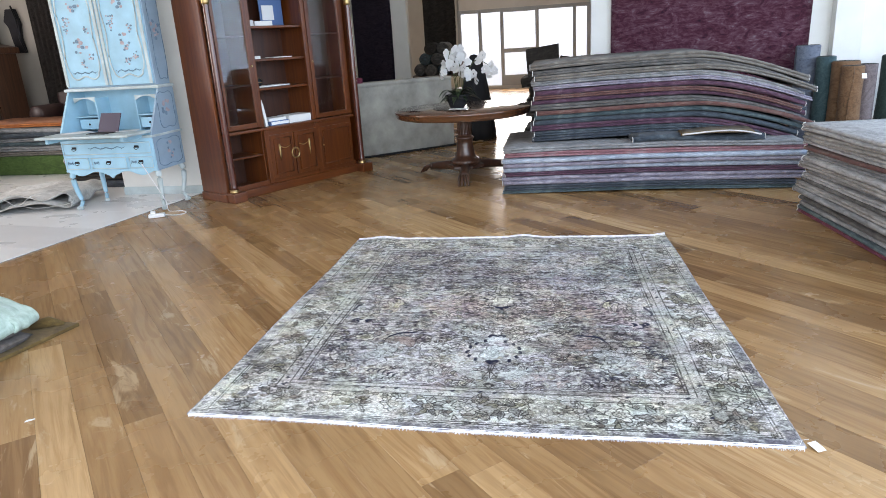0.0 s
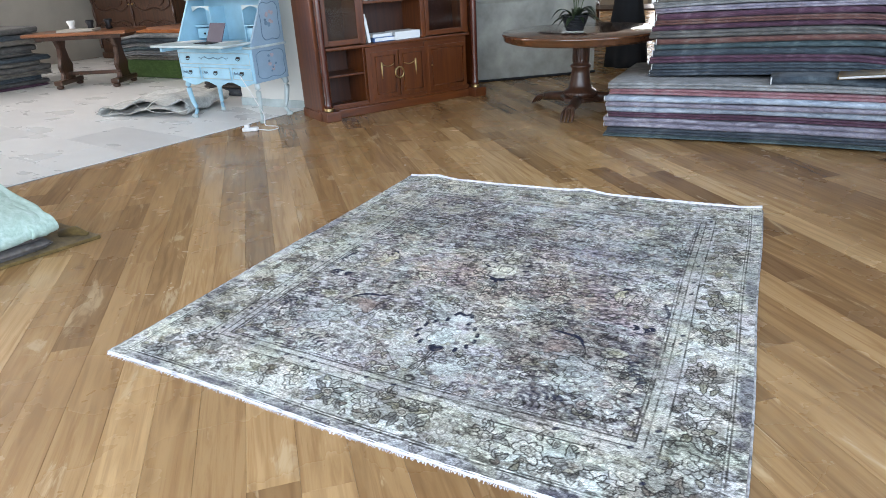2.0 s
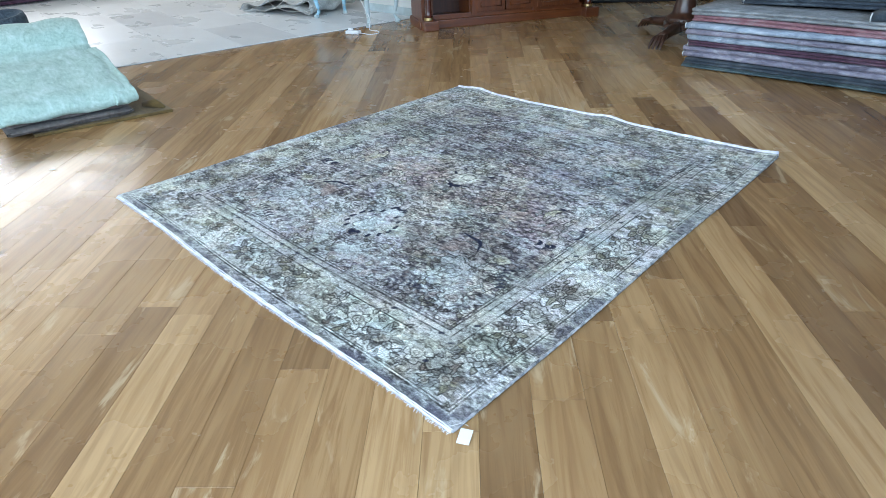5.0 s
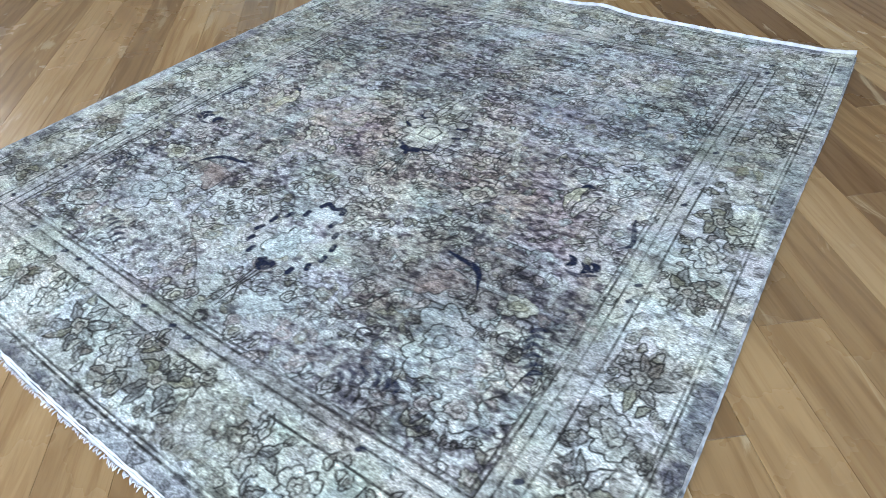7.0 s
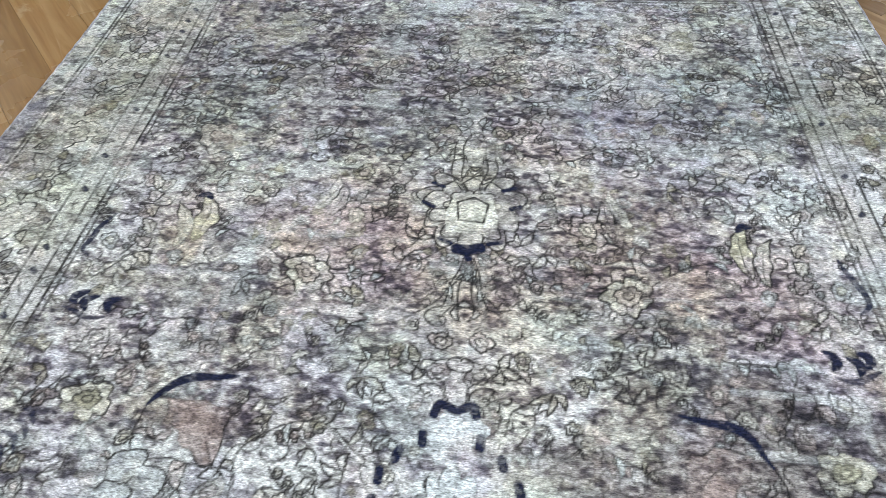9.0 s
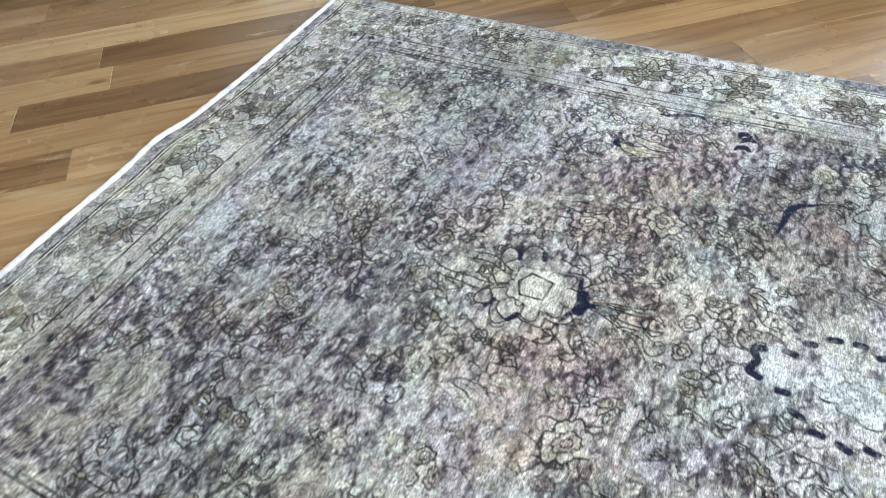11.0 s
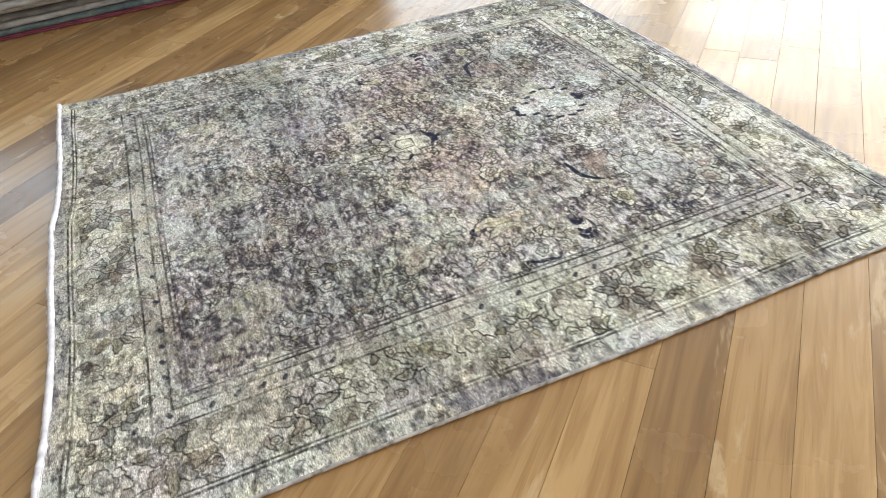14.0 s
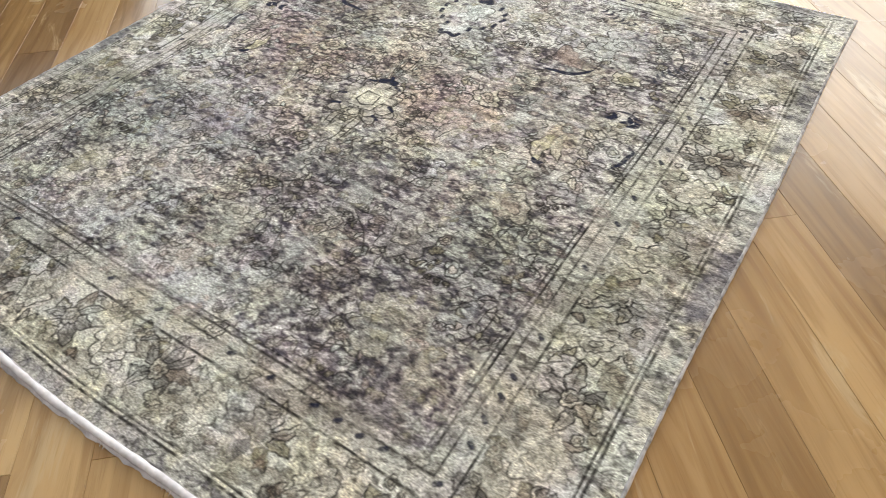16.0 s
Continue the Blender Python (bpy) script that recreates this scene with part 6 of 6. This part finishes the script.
            part("blossom", bm, petal, stem)
    card = thing("price_card", pose(cx - 0.02, cy - 0.2, 0.763, 0, 0, 5), "white card lying on the table under the orchid", "card")
    part("sheet", block(0.2, 0.09, 0.003, 0, 0, 0, 0.001), M_PAPER, card)


build_table()


# ---- curved counter, hanging rugs, rolls and far corner ----
def build_far():
    bm = bmesh.new()
    cols = []
    K = 26
    for k in range(K + 1):
        t = k / K
        x = -2.35 + 2.2 * t
        y = 5.55 + 1.82 * t ** 0.92 - 0.10 * math.sin(math.pi * t)
        d = Vector((0.68, 0.73, 0))
        nrm = Vector((0.73, -0.68, 0))
        cols.append([bm.verts.new(Vector((x, y, z)) + nrm * o) for o, z in ((-0.015, 0.0), (0.0, 0.03), (0.012, 0.5), (0.0, 0.93), (0.015, 0.96), (0.01, 0.99), (-0.3, 0.99), (-0.3, 0.0))])
    for a, c in zip(cols, cols[1:]):
        for q in range(8):
            bm.faces.new((a[q], c[q], c[(q + 1) % 8], a[(q + 1) % 8]))
    bm.faces.new(cols[0])
    bm.faces.new(cols[-1][::-1])
    bmesh.ops.recalc_face_normals(bm, faces=bm.faces)
    counter = thing("reception_counter", pose(0, 0, 0), "curved off-white plaster counter with mottled front", "counter")
    part("front", bm, M_PLASTER, counter)
    part("skirting", tube([(-2.33 + 2.19 * t + 0.014, 5.545 + 1.82 * t ** 0.92 - 0.10 * math.sin(math.pi * t) - 0.014, 0.014) for t in [i / 20 for i in range(21)]], 0.014, 6), M_BLACK, counter)
    box = thing("small_box", pose(-1.28, 6.52, 0.99, 0, 0, 40), "small red box on the counter", "box")
    part("body", block(0.14, 0.09, 0.07, 0, 0, 0, 0.004), CRIMSON, box)

    def hanging(name, m, w, h, mat, label, waves=3.0, amp=0.02, sag_l=0.0):
        ob = thing(name, m, label, "rug")
        bm = bmesh.new()
        N, R = 30, 16
        g = []
        for j in range(R + 1):
            for i in range(N + 1):
                s, t = i / N, j / R
                g.append((s * w + 0.03 * math.sin(3 * t) * (s > 0.95), amp * math.sin(s * waves * 6.28 + 2) * (0.4 + 0.6 * t) - 0.02, h - h * t + 0.0))
        vs = [bm.verts.new(p) for p in g]
        for j in range(R):
            for i in range(N):
                a = j * (N + 1) + i
                bm.faces.new((vs[a], vs[a + 1], vs[a + N + 2], vs[a + N + 1])).smooth = True
        bmesh.ops.solidify(bm, geom=bm.faces[:], thickness=0.012)
        bmesh.ops.recalc_face_normals(bm, faces=bm.faces)
        part("woven_body", bm, mat, ob)
        return ob

    wine = textile("wine_patterned_pile", ((0.04, 0.012, 0.025), (0.115, 0.025, 0.05), (0.19, 0.08, 0.11), (0.33, 0.25, 0.28)), 22)
    hanging("hanging_rug", pose(2.02, 6.49, 0.35), 2.2, 2.9, wine, "wine red overdyed rug hung on the white wall", 2.0, 0.012)
    hanging("hanging_rug", pose(-3.95, 12.62, 0.3), 1.55, 3.2, AUBERGINE, "dark aubergine rug hung on the wall", 3.0, 0.015)
    hanging("hanging_rug", pose(-2.0, 14.2, 0.7), 0.75, 2.8, DARKBROWN, "dark brown rug hanging beside the shelf of rolls", 3.0, 0.03)

    def roll(m, r, length, mat, label, cat="rug"):
        ob = thing("rolled_rug", m, label, cat, "rolled rugs")
        bm = lathe([(r * 0.3, 0.012), (r * 0.55, 0.004), (r * 0.92, 0.0), (r, 0.012), (r * 1.02, length * 0.3), (r * 0.98, length * 0.7), (r, length - 0.012), (r * 0.92, length), (r * 0.5, length - 0.006), (r * 0.3, length - 0.012)], 26)
        for v in bm.verts:
            v.co += Vector((v.co.x, v.co.y, 0)) * 0.07 * noise.noise((v.co.x * 9, v.co.y * 9, v.co.z * 2))
        part("roll", bm, mat, ob)
        spiral = [((r * (0.25 + 0.7 * k / 60)) * math.cos(k * 0.5), (r * (0.25 + 0.7 * k / 60)) * math.sin(k * 0.5), length - 0.002) for k in range(61)]
        part("rolled_end", tube(spiral, 0.004, 4), DARKBROWN, ob)
        seam = [(r * 1.01, 0.012 * math.sin(z * 9), z * length) for z in [i / 12 for i in range(13)]]
        part("outer_edge", tube(seam, 0.007, 5), mat, ob)
        return ob

    # standing rolls by the red rug's wall
    STEEL = tex((0.08, 0.10, 0.14), (0.15, 0.18, 0.235), (0.22, 0.25, 0.3))
    DTEAL = tex((0.025, 0.06, 0.07), (0.05, 0.105, 0.115), (0.09, 0.15, 0.155))
    TAN = tex((0.13, 0.065, 0.03), (0.24, 0.125, 0.06), (0.3, 0.18, 0.10))
    MAUVE = tex((0.13, 0.10, 0.10), (0.22, 0.175, 0.175), (0.29, 0.25, 0.25))
    DGREEN = tex((0.012, 0.028, 0.022), (0.025, 0.055, 0.045), (0.05, 0.09, 0.075))
    roll(pose(4.17, 6.22, 0.0, 0, 0, 200), 0.13, 1.17, STEEL, "steel blue rolled rug standing against the wall")
    roll(pose(4.30, 6.0, 0.0, 0, 0, 40), 0.10, 1.05, DTEAL, "dark teal rolled rug standing against the wall")
    roll(pose(4.44, 5.82, 0.0, 0, 0, 120), 0.135, 1.0, TAN, "tan brown rolled rug standing, white tag tied on")
    roll(pose(4.44, 5.62, 0.0, 0, 0, 250), 0.11, 0.96, TAN, "tan brown rolled rug standing, one edge open")
    roll(pose(4.70, 5.95, 0.0, 0, 0, 60), 0.10, 0.95, MAUVE, "mauve rolled rug standing upright")
    roll(pose(4.98, 5.98, 0.0, 0, 0, 10), 0.135, 1.03, DGREEN, "dark green rolled rug standing upright")
    roll(pose(5.28, 5.9, 0.0, 0, 0, 80), 0.13, 1.1, DTEAL, "dark teal rolled rug standing against the wall")
    roll(pose(4.85, 5.55, 0.11, 0, 90, 8), 0.11, 1.3, TAUPE, "taupe rolled rug lying by standing rolls")
    tg = thing("price_tag", pose(4.50, 5.47, 0.86, 80, 0, 10), "white paper tag tied to a standing roll", "tag")
    part("card", block(0.05, 0.05, 0.001, 0, 0, 0, 0), M_PAPER, tg)

    # shelf of lying rolls
    rack = thing("roll_rack", pose(-1.55, 13.6, 0), "dark wooden rack holding lying rolled rugs", "rack")
    for z in (0.3, 0.68):
        part("board", block(1.7, 1.4, 0.04, 0.1, 0.6, z, 0.004), M_ANTIQUE, rack)
    for x in (-0.7, 0.9):
        for y in (0.0, 1.25):
            part("post", block(0.06, 0.06, 0.72, x, y, 0, 0.004), M_ANTIQUE, rack)
    rng = random.Random(8)
    mats = (GREY, TAUPE, TEAL, RUST, DARKBROWN, TEAL, GREY, TAUPE, DARKBROWN, GREY)
    spots = ((-0.48, 0.86), (-0.2, 0.84), (0.09, 0.85), (0.38, 0.84), (0.66, 0.85), (-0.34, 1.10), (-0.04, 1.09), (0.26, 1.1), (-0.2, 1.33), (0.1, 1.33))
    for (x, z), mat in zip(spots, mats):
        roll(pose(-1.55 + x, 14.85 - rng.random() * 0.1, z, 90, 0, 0), 0.135, 1.25, mat, NAMES.get(mat, "worn") + " rolled rug lying on the rack")

    # dark folded covers behind the long pile
    tarp = [(DARKBROWN, 0.14), (DARKBROWN, 0.15), (BROWN, 0.12), (DARKBROWN, 0.16), (DARKBROWN, 0.15), (DARKBROWN, 0.15)]
    stack(pose(0.86, 7.95, 0), tarp, 1.05, 0.9, "dark covers", "piled by the far passage", lambda s: 0.05 * s, 0.3, 0.09, 41, 0.03, False)
    for k, (x, y, z, r, tl, w, h) in enumerate(((1.12, 8.25, 0.88, 6, -9, 0.5, 0.42), (1.45, 8.3, 0.90, -12, 12, 0.36, 0.24), (1.70, 8.22, 0.86, 10, -36, 0.46, 0.16))):
        c = thing("folded_cover", pose(x, y, z, -12, tl, r), "dark brown stiff cover standing folded on the pile", "cover")
        bm = block(w, 0.12, h, 0, 0, 0, 0.02)
        for v in bm.verts:
            v.co.x += 0.10 * noise.noise((v.co.x * 4, v.co.z * 5, k)) + 0.12 * v.co.z
            v.co.z += 0.07 * noise.noise((v.co.x * 5, v.co.y * 4, k + 3))
        part("cloth", bm, DARKBROWN, c)
    small = [(RUST, 0.07), (GREY, 0.08), (SLATE, 0.08), (BROWN, 0.08), (GREY, 0.08), (DARKBROWN, 0.09)]
    stack(pose(1.08, 5.75, 0), small, 0.9, 1.0, "small dark rug pile", "in a small pile beyond the long one", None, 0.5, 0.03, 43, 0.01)
    # black draped stand behind the orchid
    st = thing("draped_stand", pose(0.10, 8.0, 0), "black cloth draped over a stand", "stand")
    bm = lathe([(0.27, 0.0), (0.26, 0.15), (0.23, 0.5), (0.18, 0.85), (0.12, 1.15), (0.05, 1.24), (0.01, 1.25)], 30)
    for v in bm.verts:
        a = math.atan2(v.co.y, v.co.x)
        f = 1 + 0.12 * math.sin(7 * a) * max(0, 1 - v.co.z / 1.3)
        v.co.x, v.co.y = v.co.x * f, v.co.y * f
    part("cloth", bm, M_BLACK, st)


build_far()


# ---- tiled room on the left ----
def build_left_room():
    # patterned rug folded loosely on the tiles
    m = pose(-4.25, 3.86, 0.012, 0, 0, 14)
    sheet = thing("folded_rug", m, "pale beige patterned rug folded loosely on the tiles", "rug")
    draped_sheet("woven_body", pose(0, 0, 0), [(-0.5, 0.01), (-0.25, 0.03), (0.0, 0.06), (0.4, 0.05), (0.62, 0.06), (0.66, 0.11), (0.6, 0.17), (0.4, 0.17), (0.12, 0.18), (-0.15, 0.13), (-0.36, 0.10), (-0.52, 0.06), (-0.56, 0.04)], 0.85, 0.018, PALEPAT, sheet, 0.06, 6)
    part("white_binding", tube(curve_points([(-0.55, -0.43, 0.05), (-0.3, -0.44, 0.12), (-0.02, -0.45, 0.16), (0.12, -0.45, 0.09), (0.3, -0.44, 0.19), (0.58, -0.43, 0.19), (0.68, -0.43, 0.12), (0.6, -0.43, 0.07), (0.3, -0.43, 0.05), (0.15, -0.43, 0.08)], 6), 0.003, 6), PALEPAT, sheet, "pale end binding")
    blackpile = [(NAVY, 0.09), (DARKBROWN, 0.09), (TAUPE, 0.08), (PALEPAT, 0.06), (ROSE, 0.06)]
    stack(pose(-4.4, 4.68, 0.012, 0, 0, 4), blackpile, 1.05, 0.7, "small pile under the desk", "in a small pile on the tiles", None, 0.5, 0.06, 61, 0.01)

    # carved trestle table
    tb = thing("console_table", pose(-6.95, 4.98, 0.012, 0, 0, 27), "carved dark wood trestle table with orange-brown top", "table")
    top = wood("cherry_top", (0.16, 0.05, 0.018), (0.34, 0.12, 0.045), 0.3, 0, 0.4)
    part("tabletop", block(1.5, 0.7, 0.045, 0, 0, 0.73, 0.012), top, tb)
    part("apron", block(1.25, 0.5, 0.06, 0, 0, 0.67, 0.01), M_CARVED, tb)
    for x in (-0.42, 0.42):
        lyre = [(-0.17, 0.10), (0.17, 0.10), (0.12, 0.2), (0.16, 0.3), (0.10, 0.42), (0.07, 0.55), (0.13, 0.67), (-0.13, 0.67), (-0.07, 0.55), (-0.10, 0.42), (-0.16, 0.3), (-0.12, 0.2)]
        tr = part("trestle", prism(lyre, 0.07, None, Matrix.Translation((x + 0.035, 0, 0)) @ pose(0, 0, 0, 0, 0, 90), 0.012), M_CARVED, tb)
        part("foot_bar", block(0.12, 0.62, 0.07, x, 0, 0.05, 0.02), M_CARVED, tr)
        for y in (-0.27, 0.27):
            part("bun_foot", lathe([(0.03, 0), (0.05, 0.015), (0.05, 0.04), (0.03, 0.055)], 14, None, pose(x, y, 0)), M_CARVED, tr)
    part("stretcher", block(0.84, 0.06, 0.05, 0, 0, 0.16, 0.012), M_CARVED, tb)
    for k, (x, y) in enumerate(((-0.2, 0.05), (0.1, 0.0), (0.32, 0.1))):
        v = thing("glass_ornament", tb.matrix_basis @ pose(x, y, 0.776), "small glass ornament on the trestle table", "ornament")
        part("bowl", lathe([(0.03, 0), (0.05, 0.01), (0.035, 0.06), (0.06, 0.12), (0.05, 0.14), (0.02, 0.1)], 14), M_WHITE if k == 0 else M_DARKMETAL, v)
    tray = thing("newspaper_pile", tb.matrix_basis @ pose(-0.02, -0.12, 0.776, 0, 0, 6), "grey newspapers on the trestle table", "paper")
    part("sheet", block(0.5, 0.3, 0.03, 0, 0, 0, 0.006), M_GREYWALL, tray)

    # carved wardrobes
    def wardrobe(x, y, w, rz, high):
        wd = thing("carved_wardrobe", pose(x, y, 0.012, 0, 0, rz), "dark carved antique wardrobe with panelled doors", "wardrobe", "antique wardrobes")
        part("case", block(w, 0.6, high, 0, 0.3, 0.1, 0.01), M_ANTIQUE, wd)
        part("plinth", block(w + 0.08, 0.66, 0.12, 0, 0.3, 0, 0.02), M_ANTIQUE, wd)
        arch = [(-w / 2 - 0.06, high + 0.1)] + [(-w / 2 - 0.06 + (w + 0.12) * k / 16, high + 0.2 + 0.16 * math.sin(math.pi * k / 16)) for k in range(17)] + [(w / 2 + 0.06, high + 0.1)]
        part("cornice", prism(arch, 0.66, None, pose(0, -0.03, 0), 0.01), M_ANTIQUE, wd)
        for sx in (-1, 1):
            cx = sx * w / 4
            door = part("door", block(w / 2 - 0.05, 0.03, high - 0.12, cx, -0.012, 0.18, 0.008), M_ANTIQUE, wd)
            for z0, z1 in ((0.28, 0.75), (0.85, high - 0.05)):
                part("raised_panel", tube([(cx + p[0], -0.032, (z0 + z1) / 2 + p[2]) for p in scroll_frame(w / 2 - 0.2, z1 - z0 - 0.08, 0.07)], 0.018, 6, None, True), M_CARVED, door)
                rp = prism([(cx + p[0] * 0.7, (z0 + z1) / 2 + p[2] * 0.8) for p in scroll_frame(w / 2 - 0.2, z1 - z0 - 0.08, 0.09)], 0.02, None, pose(0, -0.045, 0))
                part("panel_field", rp, M_CARVED, door)
            part("knob", lathe([(0.006, 0), (0.02, 0.012), (0.01, 0.03)], 10, None, pose(sx * 0.05, -0.03, 1.0, 90, 0, 0)), M_BRASS, door)
        for x2 in (-w / 2 + 0.03, 0, w / 2 - 0.03):
            part("turned_column", tube([(x2, -0.04, 0.2 + 0.05 * i) for i in range(int((high - 0.1) / 0.05))], [0.022 + 0.01 * math.sin(i * 1.1) for i in range(int((high - 0.1) / 0.05))], 8), M_CARVED, wd)

    wardrobe(-9.05, 7.5, 2.3, 0, 1.6)
    tall = thing("curtain", pose(-7.78, 8.45, 0.02), "long brown curtain hanging on the beige wall", "curtain")
    bm = bmesh.new()
    prev = None
    for i in range(41):
        x = i * 0.014
        y = 0.05 * math.sin(i * 0.9)
        row = [bm.verts.new((x, y, 0.02)), bm.verts.new((x, y * 0.7, 3.0))]
        if prev:
            bm.faces.new((prev[0], row[0], row[1], prev[1])).smooth = True
        prev = row
    bmesh.ops.solidify(bm, geom=bm.faces[:], thickness=0.006)
    part("cloth", bm, BROWN, tall)
    copy_thing(tall, pose(-9.05, 8.45, 0.02))
    sofa = thing("leather_sofa", pose(-6.0, 7.5, 0.012, 0, 0, 0), "dark brown leather sofa behind the rug stack", "sofa")
    part("seat", block(1.9, 0.75, 0.47, 0, 0, 0.0, 0.08), M_LEATHER, sofa)
    part("backrest", block(1.9, 0.22, 0.62, 0, 0.3, 0.42, 0.08), M_LEATHER, sofa)
    for sx in (-1, 1):
        part("armrest", lathe([(0.01, 0), (0.12, 0.0), (0.14, 0.02), (0.14, 0.72), (0.12, 0.74), (0.01, 0.74)], 20, None, pose(sx * 0.92, -0.36, 0.72, -90, 0, 0)), M_LEATHER, sofa)
    plaque = thing("wall_relief", pose(-8.2, 8.57, 1.72), "dark bronze wall relief hung on the beige wall", "relief")
    bm = prism([(-0.12, 0.75), (-0.2, 0.55), (-0.13, 0.45), (-0.1, 0.2), (-0.06, 0.0), (0.14, 0.0), (0.1, 0.25), (0.14, 0.5), (0.08, 0.75)], 0.05, None, pose(0, -0.05, 0), 0.01)
    part("body", bm, M_DARKMETAL, plaque)
    part("bracket", tube([(0.02, -0.05, 0.8), (0.11, -0.09, 0.55), (0.09, -0.09, 0.25), (0.13, -0.05, 0.02)], 0.016, 8), M_DARKMETAL, plaque)


build_left_room()


# ---- floors, piece by piece ----
def plank_mesh(name, length, width, mat):
    bm = block(length - 0.0006, width - 0.0006, 0.018, 0, 0, -0.018, 0)
    top = [f for f in bm.faces if f.normal.z > 0.9]
    bmesh.ops.bevel(bm, geom=list({e for f in top for e in f.edges}), offset=0.0007, segments=1, affect="EDGES")
    me = bpy.data.meshes.new(name)
    bm.to_mesh(me)
    bm.free()
    me.materials.append(mat)
    return me


def lay_planks():
    rng = random.Random(12)
    width = 0.1575
    lengths = (1.25, 1.6, 1.95, 2.3)
    shared = [plank_mesh("plank", q, width, M_PLANK) for q in lengths]
    ca, sa = math.cos(PLANK_TURN), math.sin(PLANK_TURN)
    far_verts, far_faces = [], []
    for row in range(-95, 96):
        off = (row + 0.5) * width
        x = -16.0 - rng.random() * 2
        while x < 16:
            k = rng.randrange(4)
            q = lengths[k]
            mid = x + q / 2
            # plan centre: along the planks from the middle of the hall
            px, py = 0.5 + ca * mid - sa * off, 3.0 + sa * mid + ca * off
            x += q
            if not (-10.9 < px < 7.6 and -5.3 < py < 18.8):
                continue
            if px < -4.2 and py < 9:
                continue
            dz = rng.uniform(-0.0004, 0.0004)
            if -3.3 < px < 3.9 and -2.6 < py < 4.6:
                ob = new("plank", shared[k])
                ob.parent = floor
                ob.matrix_basis = pose(px, py, dz, 0, 0, math.degrees(PLANK_TURN))
            else:
                n0 = len(far_verts)
                h, w = q / 2 - 0.0007, width / 2 - 0.0008
                for zz in (dz, -0.018):
                    for a, c in ((-h, -w), (h, -w), (h, w), (-h, w)):
                        far_verts.append((px + ca * a - sa * c, py + sa * a + ca * c, zz))
                far_faces.extend([(n0, n0 + 1, n0 + 2, n0 + 3)] + [(n0 + i, n0 + 4 + i, n0 + 4 + (i + 1) % 4, n0 + (i + 1) % 4) for i in range(4)])
    me = bpy.data.meshes.new("planks_beyond")
    me.from_pydata(far_verts, [], far_faces)
    me.materials.append(M_PLANK_FAR)
    ob = new("planks_beyond", me)
    ob.parent = floor
    tagged(ob, "oak planks in the rest of the hall", kind="stuff")


lay_planks()


def tile_material():
    m, n, l, b = material("pale_stone_tile", 0.32)
    p = place_of(n)
    rnd = n.new("ShaderNodeObjectInfo").outputs["Random"]
    shift = n.new("ShaderNodeVectorMath")
    l.new(p, shift.inputs[0])
    cmb = n.new("ShaderNodeCombineXYZ")
    l.new(calc(n, l, "MULTIPLY", rnd, 53.0), cmb.inputs[2])
    l.new(cmb.outputs[0], shift.inputs[1])
    base = ramp(n, l, rnd, (0.0, (0.66, 0.655, 0.645)), (0.12, (0.76, 0.755, 0.74)), (1.0, (0.86, 0.85, 0.83)))
    cloud = grain(n, l, shift.outputs[0], 1.6, 5, (1, 1.8, 1), 0.55)
    c = mixrgb(n, l, smooth(n, l, cloud, 0.35, 0.7, 0.0, 0.3), base, mixrgb(n, l, 1.0, base, (0.84, 0.835, 0.83), "MULTIPLY"))
    l.new(c, b.inputs["Base Color"])
    l.new(smooth(n, l, cloud, 0.3, 0.7, 0.25, 0.4), b.inputs["Roughness"])
    return m


M_TILE = tile_material()
tiles = structure("floor_tiled", block(7.6, 16.4, 0.008, 0, 0, -0.004, 0), plain("grout", (0.25, 0.25, 0.24), 0.9), "pale grey stone tile floor", "floor")
tiles.matrix_world = pose(-2.755, 2.4, 0, 0, 0, -7.8) @ pose(-3.8, -1.0, 0)


def lay_tiles():
    me_bm = block(1.197, 0.597, 0.007, 0, 0, 0.0, 0)
    me = bpy.data.meshes.new("tile")
    me_bm.to_mesh(me)
    me_bm.free()
    me.materials.append(M_TILE)
    half_bm = block(0.597, 0.597, 0.007, 0, 0, 0.0, 0)
    half = bpy.data.meshes.new("half_tile")
    half_bm.to_mesh(half)
    half_bm.free()
    half.materials.append(M_TILE)
    for i in range(7):
        for j in range(22):
            x = 3.2 - i * 1.2 - (0.6 if j % 2 else 0.0)
            if j % 2 and i == 0:
                ob = new("tile", half)
                ob.parent = tiles
                ob.matrix_basis = pose(3.5, -6.0 + j * 0.6, 0.003)
            y = -6.0 + j * 0.6
            ob = new("tile", me)
            ob.parent = tiles
            ob.matrix_basis = pose(x, y, 0.003)


lay_tiles()
